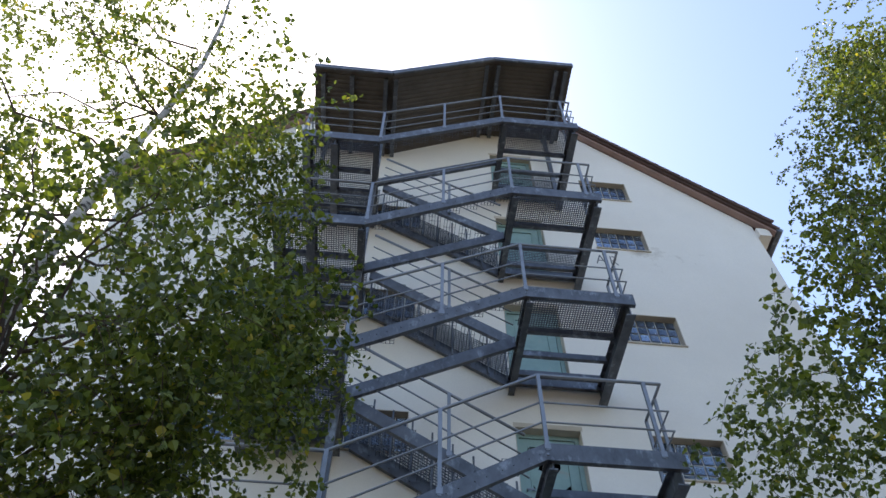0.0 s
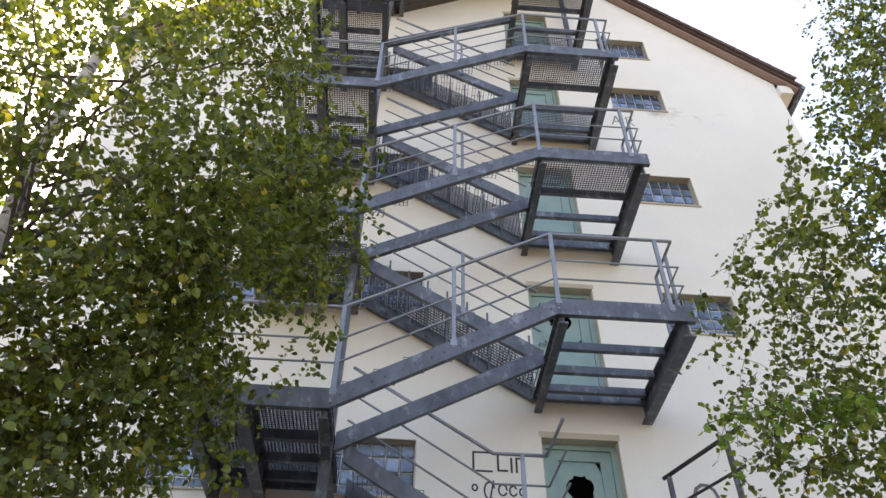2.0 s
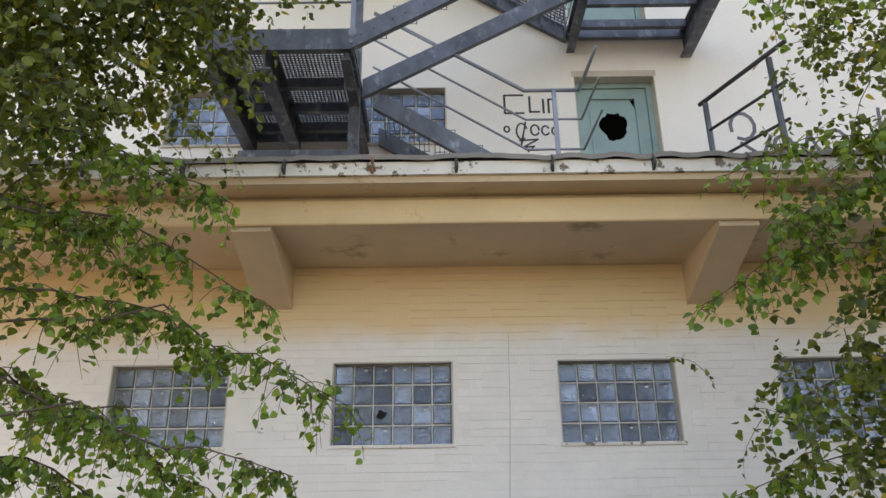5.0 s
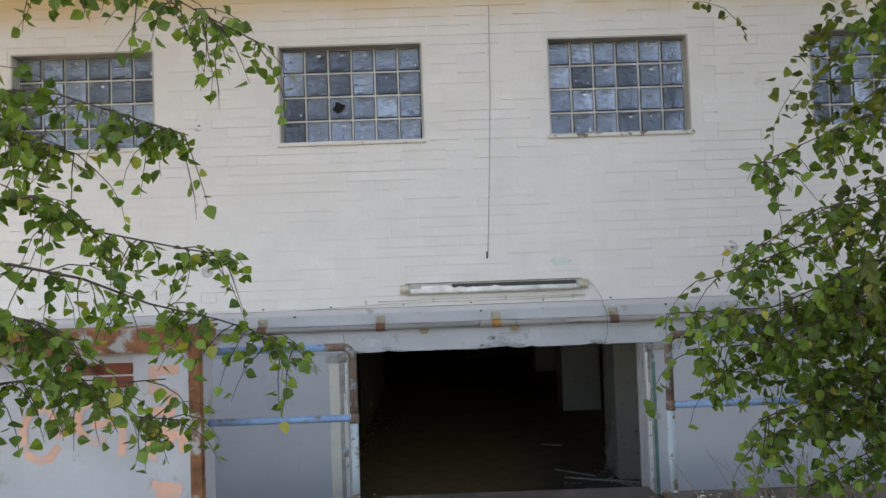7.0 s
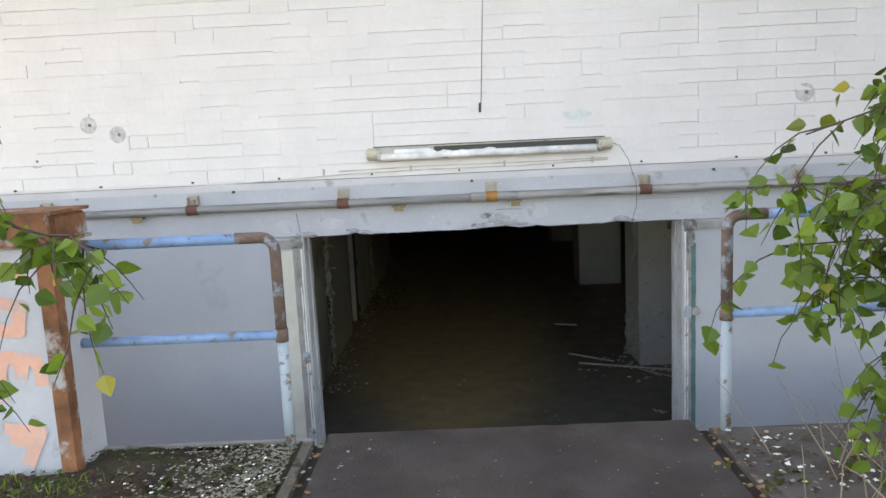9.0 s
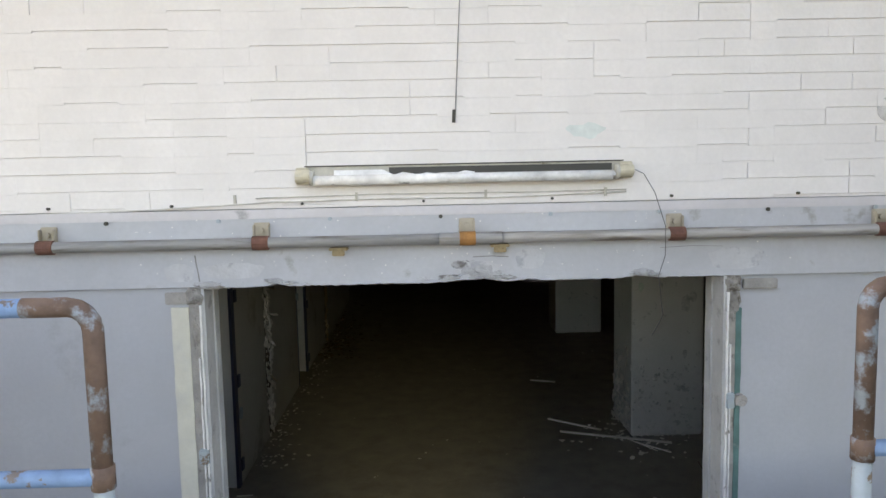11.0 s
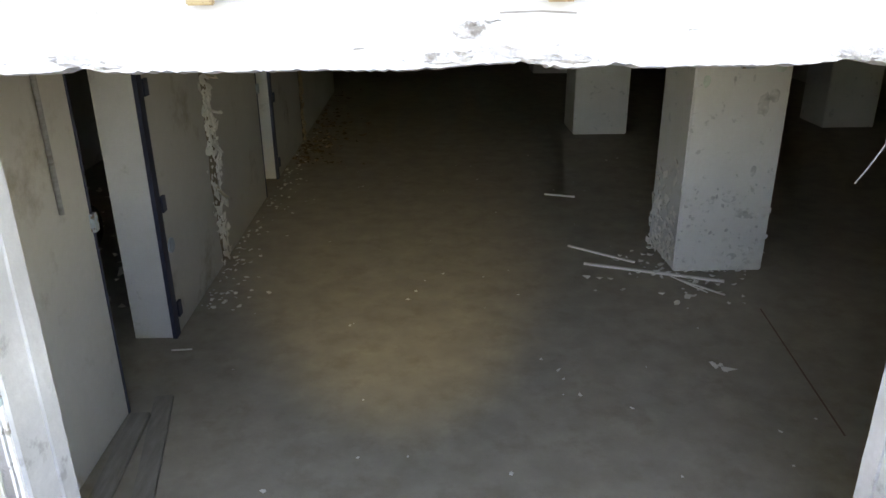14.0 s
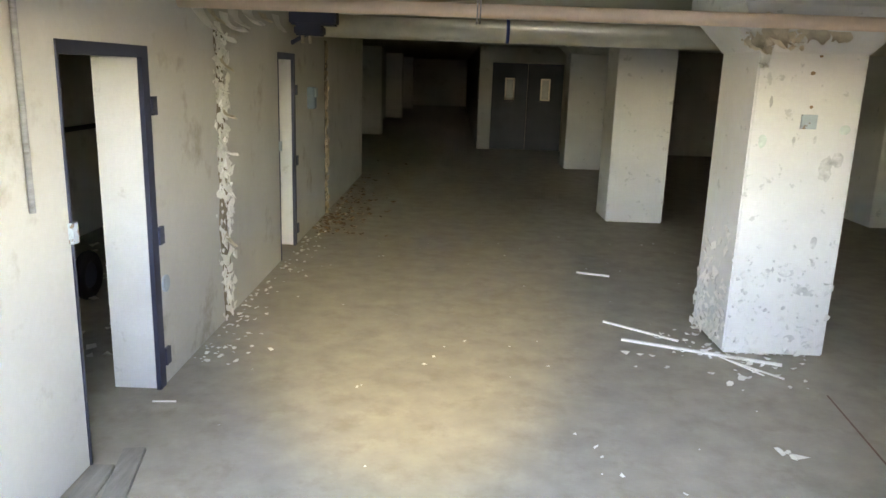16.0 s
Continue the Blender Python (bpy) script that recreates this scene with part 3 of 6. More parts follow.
def ragged_bar(xa, xb, ya, yb, z0, z1, seed, amp, n=70):
    """An upright bar whose two long front edges are uneven."""
    g = Geo()
    for i in range(n + 1):
        z = z0 + (z1 - z0) * i / n
        oa = amp * (noise.noise((z * 9, seed, 0)) + 0.6 * noise.noise((z * 31, seed, 3)))
        ob_ = amp * (noise.noise((z * 8, seed, 5)) + 0.6 * noise.noise((z * 29, seed, 8)))
        g.v += [(xa + oa, yb, z), (xa + oa, ya, z), (xb + ob_, ya + 0.3 * oa, z), (xb + ob_, yb, z)]
        if i:
            k = 4 * i
            g.f += [(k - 4 + q, k - 3 + q, k + 1 + q, k + q) for q in range(3)]
    m = len(g.v)
    g.f += [(0, 3, 2, 1), (m - 4, m - 3, m - 2, m - 1)]
    return g


def lump(cx, cy, cz, rx, ry, rz, seed):
    """A knobbly lump of broken concrete."""
    g = Geo()
    nu, nv = 12, 8
    for j in range(nv + 1):
        for i in range(nu):
            u, v = 2 * math.pi * i / nu, math.pi * j / nv
            d = Vector((math.cos(u) * math.sin(v), math.sin(u) * math.sin(v), math.cos(v)))
            r = 1 + 0.55 * noise.noise(d * 2.2 + Vector((seed, 0, 0))) + 0.25 * noise.noise(d * 6 + Vector((0, seed, 0)))
            g.v.append((cx + rx * d.x * r, cy + ry * d.y * r, cz + rz * d.z * r))
    for j in range(nv):
        for i in range(nu):
            g.f.append((j * nu + i, j * nu + (i + 1) % nu, (j + 1) * nu + (i + 1) % nu, (j + 1) * nu + i))
    return g


for s, xe in ((-1, OPEN_L), (1, OPEN_R)):
    jb = empty("door_jamb", (xe, 0, 0), label="weathered jamb with torn white bead and broken head" if s < 0 else "weathered jamb with torn white bead, teal paint and hinge lug", category="jamb", kind="structure")
    at = lambda p, q: sorted((xe + s * p, xe + s * q))
    part("lining", ragged_bar(*at(-0.016, -0.002), -0.014, 0.12, FLOOR_Z, 0.782, 3 + s, 0.002), JAMB_FACE, jb)
    part("stop", ragged_bar(*at(-0.024, -0.002), 0.122, THICK, FLOOR_Z, 0.782, 5 + s, 0.0015), JAMB_FACE, jb)
    for q, bw in ((0.000, 0.009), (0.017, 0.007)):
        part("bead", ragged_bar(*at(q, q + bw), -0.024, -0.004, FLOOR_Z, 0.70 if q < 0.01 else 0.44, 7 * q + s, 0.0035), BEAD, jb, "torn shiny white sealing bead")
    part("groove", ragged_bar(*at(-0.002, 0.064 if s < 0 else 0.050), -0.006, 0.0, FLOOR_Z, 0.78, 11 + s, 0.003), JAMB_GROOVE, jb, "rough cement groove")
    if s < 0:
        part("strip", ragged_bar(*at(0.064, 0.148), -0.013, 0.0, FLOOR_Z, 0.69, 14, 0.003), JAMB_STRIP, jb, "yellowed plaster strip")
        part("head_strip", Geo().box(*at(0.06, 0.175), -0.012, 0.0, 0.705, 0.765), JAMB_GROOVE, jb, bevel=0.004)
    else:
        part("strip", ragged_bar(*at(0.050, 0.078), -0.009, 0.0, FLOOR_Z, 0.62, 15, 0.003), JAMB_TEAL, jb, "dark teal painted strip")
        part("head_strip", Geo().box(*at(0.08, 0.25), -0.022, 0.0, 0.715, 0.765), JAMB_GROOVE, jb, bevel=0.004)
    part("broken_head", lump(xe + s * 0.03, -0.006, 0.745, 0.045, 0.022, 0.045, 5 + s), BROKEN, jb, "crumbled concrete at the jamb head")
    if s > 0:
        part("broken_head", lump(xe + s * 0.032, -0.004, 0.65, 0.034, 0.018, 0.10, 9.3), BROKEN, jb, "crumbled concrete at the jamb head")
    else:
        part("broken_head", lump(xe - s * 0.05, -0.014, 0.79, 0.075, 0.010, 0.014, 12.1), BROKEN, jb, "crumbled concrete at the jamb head")
        part("broken_head", lump(xe + s * 0.035, -0.004, 0.56, 0.022, 0.010, 0.07, 3.3), BROKEN, jb, "crumbled concrete at the jamb head")
    for hz in ((0.16, -0.75) if s > 0 else (-0.05, -0.6)):
        hg = part("hinge", Geo().box(*at(0.0, 0.046), -0.034, -0.003, hz - 0.045, hz + 0.035), GREY_POST, jb, "old painted hinge lug", bevel=0.006)
        if s > 0:
            part("pin", Geo().tube([(xe + 0.071, -0.045, hz), (xe + 0.071, -0.004, hz)], 0.030, 14).box(xe + 0.044, xe + 0.054, -0.04, -0.005, hz - 0.025, hz + 0.02), JAMB_GROOVE, hg, "round grey pin head")
CRACK = mat("concrete_crack", (0.27, 0.265, 0.265), 0.95, vary=0.3, scale=12, bump=0.8)
FILLER = mat("pale_filler", (0.53, 0.54, 0.56), 0.85, vary=0.1, scale=7, bump=0.7, stain=(0.45, 0.46, 0.5), stain_at=0.55, stain_scale=10)
CRUMBLE = mat("crumbling_lintel_concrete", (0.43, 0.435, 0.45), 0.95, vary=0.2, scale=14, grain=60, bump=1.0, depth=0.008, stain=(0.22, 0.21, 0.20), stain_at=0.57, stain_scale=18)
for pts, r in (([(0.0, 0.885), (0.02, 0.872), (0.05, 0.866), (0.075, 0.85), (0.10, 0.845), (0.13, 0.825), (0.17, 0.812), (0.2, 0.795)], 0.005), ([(-0.14, 0.798), (-0.08, 0.806), (-0.03, 0.822), (0.0, 0.828), (0.03, 0.85)], 0.004), ([(0.03, 0.905), (0.08, 0.909), (0.13, 0.904), (0.2, 0.906)], 0.004),
               ([(-1.305, 0.945), (-1.30, 0.90), (-1.292, 0.86), (-1.285, 0.80)], 0.006), ([(-0.98, 0.815), (-0.94, 0.824), (-0.90, 0.823)], 0.004), ([(0.95, 0.93), (1.1, 0.932), (1.25, 0.928)], 0.002)):
    ob = stroke([[(x + 0.004 * math.sin(37 * x), z + 0.004 * math.cos(51 * x)) for x, z in pts]], r * 0.55, -0.0195, CRACK, "crack", "dark crack in the painted concrete lintel")
    ob["category"] = "crack"
for i, (cx, cz, rx, rz) in enumerate(((0.05, 0.835, 0.085, 0.030), (-0.03, 0.868, 0.045, 0.020), (0.12, 0.815, 0.05, 0.022), (-0.08, 0.808, 0.06, 0.014), (0.20, 0.803, 0.05, 0.012), (-0.93, 0.812, 0.045, 0.014), (-0.86, 0.800, 0.05, 0.010), (0.86, 0.812, 0.06, 0.018), (0.92, 0.80, 0.04, 0.010), (-1.25, 0.80, 0.07, 0.018))):
    thing("crumbled_patch", lump(cx, -0.016, cz, rx, 0.011, rz, 21.7 + 3.1 * i), CRUMBLE, label="crumbling broken concrete on the lintel edge", category="broken concrete", group="lintel breaks", kind="structure")
for cx, cz, w, h in ((-1.12, 0.865, 0.14, 0.035), (-1.38, 0.86, 0.07, 0.04), (0.06, 0.845, 0.10, 0.035), (1.32, 0.87, 0.13, 0.05), (0.31, 0.89, 0.07, 0.045)):
    g = Geo().add([(cx + w * math.copysign(abs(math.cos(a)) ** 0.5, math.cos(a)) * (1 + 0.1 * math.sin(5 * a)), -0.0205, cz + h * math.copysign(abs(math.sin(a)) ** 0.5, math.sin(a)) * (1 + 0.12 * math.cos(4 * a))) for a in (2 * math.pi * k / 24 for k in range(24))], [tuple(range(24))])
    thing("filler_patch", g, FILLER if cx != 0.31 else bpy.data.materials["mint_patch"] if "mint_patch" in bpy.data.materials else FILLER, label="pale rough filler patch on the lintel", category="plaster patch", group="lintel patches", kind="structure")
g = Geo()
rw = random.Random(17)
for _ in range(120):
    x, z, q = rw.uniform(-1.6, 1.6), rw.uniform(0.82, 1.14), rw.uniform(0.0015, 0.0045)
    g.add([(x - q, -0.0192, z), (x, -0.0192, z - q), (x + q, -0.0192, z), (x, -0.0192, z + q)], [(0, 1, 2, 3)])
thing("paint_specks", g, FLAKE, label="tiny white paint specks on the lintel", category="paint specks", kind="stuff")

# ---------------------------------------------------------------- pipe along the lintel with clamps
pp = empty("lintel_pipe", (0, -0.05, 1.0), label="weathered grey pipe running along the lintel", category="pipe")
part("pipe", Geo().tube([(X0, -0.065, 1.0), (-0.12, -0.065, 1.0)], 0.027, 14), PIPE_GREY, pp, smooth=True)
part("pipe", Geo().tube([(0.16, -0.065, 1.0), (X1, -0.065, 1.0)], 0.027, 14), PIPE_GREY, pp, smooth=True)
part("coupling", Geo().tube([(-0.13, -0.065, 1.0), (0.17, -0.065, 1.0)], 0.030, 14), PIPE_GREY, pp, "pipe coupling with flaked paint", smooth=True)
for i, cx in enumerate((-3.98, -2.97, -1.98, -0.975, 0.005, 1.01, 2.02, 3.02)):
    ob = empty("pipe_clamp", (cx, -0.02, 1.03), label="rusty pipe clamp bolted to the lintel" if i != 4 else "bright orange rusted pipe clamp bolted to the lintel", category="pipe clamp", group="pipe clamps")
    part("bracket", Geo().box(cx - 0.038, cx + 0.038, -0.03, -0.018, 1.02, 1.095).box(cx - 0.038, cx - 0.03, -0.06, -0.03, 1.02, 1.085).box(cx + 0.03, cx + 0.038, -0.06, -0.03, 1.02, 1.085), CLAMP, ob, bevel=0.003)
    part("band", Geo().tube([(cx - 0.038, -0.065, 1.0), (cx + 0.038, -0.065, 1.0)], 0.034, 14), CLAMP_ORANGE if i == 4 else CLAMP_RUST, ob, smooth=False)
    part("bolt", Geo().tube([(cx, -0.05, 1.058), (cx, -0.018, 1.058)], 0.013, 6), CLAMP, ob)
for cx in (-0.61, 0.16, -2.36, 2.4):
    ob = thing("pipe_hook", Geo().box(cx - 0.045, cx + 0.045, -0.075, -0.018, 0.955, 0.968).box(cx - 0.03, cx + 0.03, -0.075, -0.065, 0.93, 0.956), HOOK, bevel=0.003, label="small rusty hook plate under the pipe", category="bracket", group="pipe hooks")
for i in range(17):
    cx = -4.4 + 0.6 * i + (0.0 if i % 2 else 0.02)
    thing("bolt", Geo().tube([(cx, -0.025, BAND + 0.02), (cx, 0.005, BAND + 0.02)], 0.007, 7), DARK_GAP, label="dark bolt end in the wall above the lintel", category="bolt", group="wall bolts")
for i in range(12):
    cx = -3.3 + 0.53 * i
    thing("bolt", Geo().tube([(cx, -0.03, 1.105), (cx, -0.015, 1.105)], 0.010, 7), GREY_POST if i % 3 else DARK_GAP, label="painted bolt head on the lintel", category="bolt", group="lintel bolts")

# thin wires above the lintel
PALE_CABLE = mat("pale_painted_cable", (0.60, 0.585, 0.55), 0.6, vary=0.2, scale=12)
cb = empty("cable_run", (0, -0.01, 1.2), label="thin painted cable clipped along the wall", category="cable")
part("cable", Geo().tube([(-2.4, -0.012, 1.145), (-1.5, -0.012, 1.165), (-0.9, -0.012, 1.19), (-0.4, -0.012, 1.195), (0.2, -0.012, 1.19), (0.78, -0.012, 1.205)], 0.004, 6), PALE_CABLE, cb, smooth=True)
part("cable", Geo().tube([(-1.0, -0.012, 1.21), (-0.4, -0.012, 1.218), (0.3, -0.012, 1.213), (0.78, -0.012, 1.216)], 0.0035, 6), PALE_CABLE, cb, smooth=True)
for cx in (-1.1, -0.52, 0.1, 0.68):
    part("clip", Geo().box(cx - 0.006, cx + 0.006, -0.018, 0.0, 1.187, 1.228), LAMP_BODY, cb)

# ---------------------------------------------------------------- broken tube lamp over the opening
lp = empty("tube_lamp", (0, -0.05, 1.3), label="broken dirty fluorescent tube lamp fixed above the opening", category="lamp")
LZ = 1.30
part("housing", Geo().box(-0.76, 0.76, -0.035, -0.002, LZ - 0.012, LZ + 0.052), LAMP_BODY, lp, bevel=0.006)
# Dark strip paints the shadow where the lamp cover is torn open.
part("inner_shadow_tray", Geo().box(-0.36, 0.70, -0.05, -0.036, LZ + 0.008, LZ + 0.044), DARK_GAP, lp, "exposed lamp tray, its inner shadow painted dark")
part("top_edge", Geo().box(-0.76, 0.76, -0.037, -0.002, LZ + 0.0525, LZ + 0.058), DARK_GAP, lp, "thin dark line along the top")
part("back_rail", Geo().box(-0.76, 0.76, -0.03, -0.002, LZ - 0.032, LZ - 0.014), LAMP_BODY, lp)
part("cover", Geo().tube([(-0.72, -0.06, LZ - 0.012), (0.70, -0.06, LZ - 0.012)], 0.024, 14), TUBE_SKIN, lp, "shiny torn plastic tube cover", smooth=True)
for lo, hi in ((-0.62, 0.05), (0.4, 0.72)):
    g = Geo()
    row = []
    k = 14
    for i in range(k + 1):
        cx = lo + (hi - lo) * i / k
        h = (0.045 if cx < -0.35 else 0.018 + 0.02 * random.random() if cx < 0.2 else 0.010 + 0.014 * random.random())
        row.append(((cx, -0.075, LZ - 0.014), (cx + random.uniform(-.01, .01), -0.052, LZ - 0.01 + h)))
    for i, (p, q) in enumerate(row):
        g.v += [p, q]
        if i:
            g.f.append((2 * i - 2, 2 * i, 2 * i + 1, 2 * i - 1))
    part("torn_cover", g, TUBE_SKIN, lp, "cracked shards of the clear cover")
for s in (-1, 1):
    part("end_cap", Geo().tube([(s * 0.73, -0.055, LZ + 0.008), (s * 0.80, -0.055, LZ + 0.008)], 0.031, 14).box(*sorted((s * 0.74, s * 0.80)), -0.05, 0.0, LZ - 0.03, LZ + 0.05), PALE_PLASTIC, lp, "yellowed plastic end cap", bevel=0.004)
    part("collar", Geo().tube([(s * 0.715, -0.057, LZ + 0.0), (s * 0.732, -0.057, LZ + 0.0)], 0.036, 14), LAMP_BODY, lp, smooth=True)
thing("loose_wire", Geo().tube([(0.80, -0.05, 1.315), (0.85, -0.06, 1.29), (0.90, -0.075, 1.2), (0.945, -0.10, 1.04), (0.945, -0.10, 0.9), (0.92, -0.08, 0.80), (0.945, -0.05, 0.66), (0.955, -0.04, 0.60), (0.93, -0.03, 0.54), (0.905, -0.03, 0.50)], 0.0021, 6), DARK_WIRE, smooth=True, label="loose grey wire hanging from the lamp", category="wire")
thing("hanging_cable", Geo().tube([(0.045, -0.012, 3.75), (0.03, -0.014, 3.0), (0.0, -0.012, 2.3), (-0.04, -0.014, 1.58)], 0.0028, 6), WIRE, smooth=True, label="thin cable hanging down the brick wall", category="cable")
thing("cable_end", Geo().tube([(-0.045, -0.014, 1.61), (-0.048, -0.014, 1.55)], 0.008, 8), DARK_GAP, label="dark taped end of the hanging cable", category="cable end")
# round plaster patches on the wall
CRACK_DARK = mat("fixing_hole", (0.22, 0.21, 0.20), 0.9, vary=0.3)
for i, (hx, hz, r) in enumerate(((-2.64, 1.59, 0.055), (-2.45, 1.52, 0.055), (2.06, 1.575, 0.06), (2.53, 1.40, 0.06), (-3.02, 1.37, 0.045), (2.9, 1.46, 0.05), (-2.5, 2.78, 0.05))):
    pl = thing("wall_patch", Geo().tube([(hx, -0.008, hz), (hx, 0.004, hz)], r, 16), mat("patch_grey", (0.58, 0.57, 0.56), 0.9, vary=0.3, scale=22, bump=0.6) if i == 0 else bpy.data.materials["patch_grey"], label="grey plaster patch round an old fixing hole", category="plaster patch", group="wall patches")
    part("hole", Geo().tube([(hx + 0.01, -0.011, hz), (hx + 0.01, -0.004, hz)], r * 0.2, 10), CRACK_DARK, pl)
g = Geo().add([(0.50 + 0.085 + 0.09 * math.cos(a) * (1 + 0.2 * math.sin(3 * a)), -0.009, 1.5 + 0.035 * math.sin(a) * (1 + 0.25 * math.cos(5 * a))) for a in (2 * math.pi * k / 18 for k in range(18))], [tuple(range(18))])
thing("wall_patch", g, mat("mint_patch", (0.68, 0.74, 0.72), 0.8, vary=0.1, scale=14), label="pale mint green paint patch on the wall", category="paint patch")

# ---------------------------------------------------------------- glass block windows
block_mesh = {}
WINDOW_REVEAL = mat("window_reveal_plaster", (0.46, 0.44, 0.41), 0.9, vary=0.12, scale=6, bump=0.4)


def block(w, h, variant, d=0.05):
    """A glass block whose pressed face is gently wavy inside a flat rim."""
    key = (round(w, 4), round(h, 4), variant)
    if key not in block_mesh:
        g = Geo()
        iw, ih = w / 2, h / 2
        rings = [(iw, ih, 0.0), (iw, ih, -d * 0.80), (iw * 0.91, ih * 0.91, -d), (iw * 0.88, ih * 0.88, -d)]
        for a, b, yy in rings:
            g.v += [(-a, yy, -b), (a, yy, -b), (a, yy, b), (-a, yy, b)]
        for k in range(len(rings) - 1):
            for q in range(4):
                g.f.append((4 * k + q, 4 * k + (q + 1) % 4, 4 * k + 4 + (q + 1) % 4, 4 * k + 4 + q))
        n, k0 = 6, len(g.v)
        for j in range(n + 1):
            for i in range(n + 1):
                x, z = iw * 0.88 * (2 * i / n - 1), ih * 0.88 * (2 * j / n - 1)
                rim = i in (0, n) or j in (0, n)
                g.v.append((x, -d * (0.96 if rim else 0.80) + (0 if rim else 0.012 * noise.noise((x * 26, z * 26, variant * 5.7))), z))
        for j in range(n):
            for i in range(n):
                k = k0 + j * (n + 1) + i
                g.f.append((k, k + 1, k + n + 2, k + n + 1))
        block_mesh[key] = g.mesh("pane", BLOCK)
        block_mesh[key].materials.append(DARK_GAP)
        # Sloping rim faces are painted dark in place of their dim reflection.
        block_mesh[key].polygons.foreach_set("material_index", [1 if 4 <= f < 8 else 0 for f in range(len(g.f))])
        block_mesh[key].polygons.foreach_set("use_smooth", [f >= 12 for f in range(len(g.f))])
    return block_mesh[key]


GRID = mat("window_grid", (0.74, 0.73, 0.71), 0.8, vary=0.1, bump=0.3)


def glass_block_window(name, x0, x1, z0, z1, y, cols, rows, label, reveal_mat, sill_mat, deep=0.10):
    ob = empty(name, ((x0 + x1) / 2, y, z0), label=label, category="window", group="glass block windows", kind="structure")
    yb = y + deep
    g = Geo().box(x0, x1, yb + 0.01, yb + 0.08, z0, z1)
    part("mortar", g, GRID, ob)
    fr = 0.014
    part("window_frame", Geo().box(x0, x0 + fr, y - 0.002, yb + 0.01, z0, z1).box(x1 - fr, x1, y - 0.002, yb + 0.01, z0, z1).box(x0 + fr, x1 - fr, y - 0.002, yb + 0.01, z1 - fr, z1), reveal_mat, ob)
    part("window_sill", Geo().box(x0 - 0.02, x1 + 0.02, y - 0.03, yb + 0.01, z0 - 0.03, z0 + 0.004), sill_mat, ob, bevel=0.005)
    pw, ph = (x1 - x0 - 2 * fr) / cols, (z1 - z0 - fr) / rows
    for c in range(cols):
        for r in range(rows):
            p = new("pane", block(pw - 0.015, ph - 0.015, random.randrange(6)))
            p.parent = ob
            p.location = Vector((x0 + fr + (c + 0.5) * pw, yb + 0.044, z0 + (r + 0.5) * ph)) - ob.location
            p.rotation_euler = (random.uniform(-.02, .02), 0, random.uniform(-.02, .02))
    return ob


for i, (a, b) in enumerate(WINDOWS):
    w = glass_block_window("window_%d" % (i + 1), a, b, WZ0, WZ1, 0.0, 6, 4, "recessed glass block window in the white brick wall", WINDOW_REVEAL, EDGE_WHITE)
    if i == 1:
        # Flat black patch paints the shade inside the broken block.
        part("broken_hole", Geo().add([(-1.29 + 0.05 * math.cos(t) * (1 + 0.3 * math.sin(4 * t)), 0.088, 2.92 + 0.045 * math.sin(t) * (1 + 0.2 * math.cos(3 * t))) for t in (2 * math.pi * k / 14 for k in range(14))], [tuple(range(14))]), BLACK, w, "hole broken in one glass block, its shade painted black")

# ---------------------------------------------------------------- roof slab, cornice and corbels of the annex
# Undersides carry their shade in the brown of SOFFIT.
thing("soffit_slab", Geo().box(X0, X1, -1.2, 1.0, 4.50, 4.78), SOFFIT, label="rendered soffit of the overhanging roof, shade painted brown", category="soffit", kind="structure")
thing("cornice_beam", Geo().box(X0, X1, -1.24, -1.2, 4.49, 4.735), CREAM, bevel=0.008, label="cream rendered cornice beam", category="cornice", kind="structure")
thing("cornice_ledge", Geo().box(X0, X1, -1.50, -1.19, 4.785, 4.85), SOFFIT, label="underside ledge of the roof edge, shade painted brown", category="cornice", kind="structure")
thing("roof_edge", Geo().box(X0, X1, -1.54, -1.0, 4.85, 4.98), EDGE_WHITE, label="white flaking concrete roof edge with dark stains", category="roof edge", kind="structure")
g = Geo()
k = 150
for i in range(k):
    xa, xb = X0 + (X1 - X0) * i / k, X0 + (X1 - X0) * (i + 1) / k
    za, zb = (5.03 + 0.045 * noise.noise((q * 1.2, 0, 1)) + 0.03 * noise.noise((q * 4.5, 0, 6)) for q in (xa, xb))
    g.add([(xa, -1.58, za), (xb, -1.58, zb), (xb, -1.58, zb - 0.05), (xa, -1.58, za - 0.05), (xa, -1.0, 5.06), (xb, -1.0, 5.06)], [(0, 3, 2, 1), (0, 1, 5, 4)])
g.box(X0, X1, -1.05, 0.95, 4.99, 5.06)
thing("flat_roof", g, GUTTER, label="weathered flat roof with bent sheet edge", category="roof", kind="structure")
for hx in (-4.9, -3.95, -3.02, -2.09, -1.28, -0.506, 0.384, 1.316, 2.19, 3.1, 4.0):
    rz = random.uniform(-0.02, 0.03)
    thing("gutter_hook", Geo().tube([(hx, -1.555, 5.02), (hx, -1.60, 4.96), (hx + rz, -1.60, 4.90), (hx + rz, -1.565, 4.87)], 0.014, 6).box(hx - 0.012, hx + 0.012, -1.57, -1.54, 4.86, 5.02), DARK_GAP if abs(hx + 1.28) > 0.1 else RUST, label="bent rusty gutter hook on the roof edge", category="hook", group="gutter hooks")
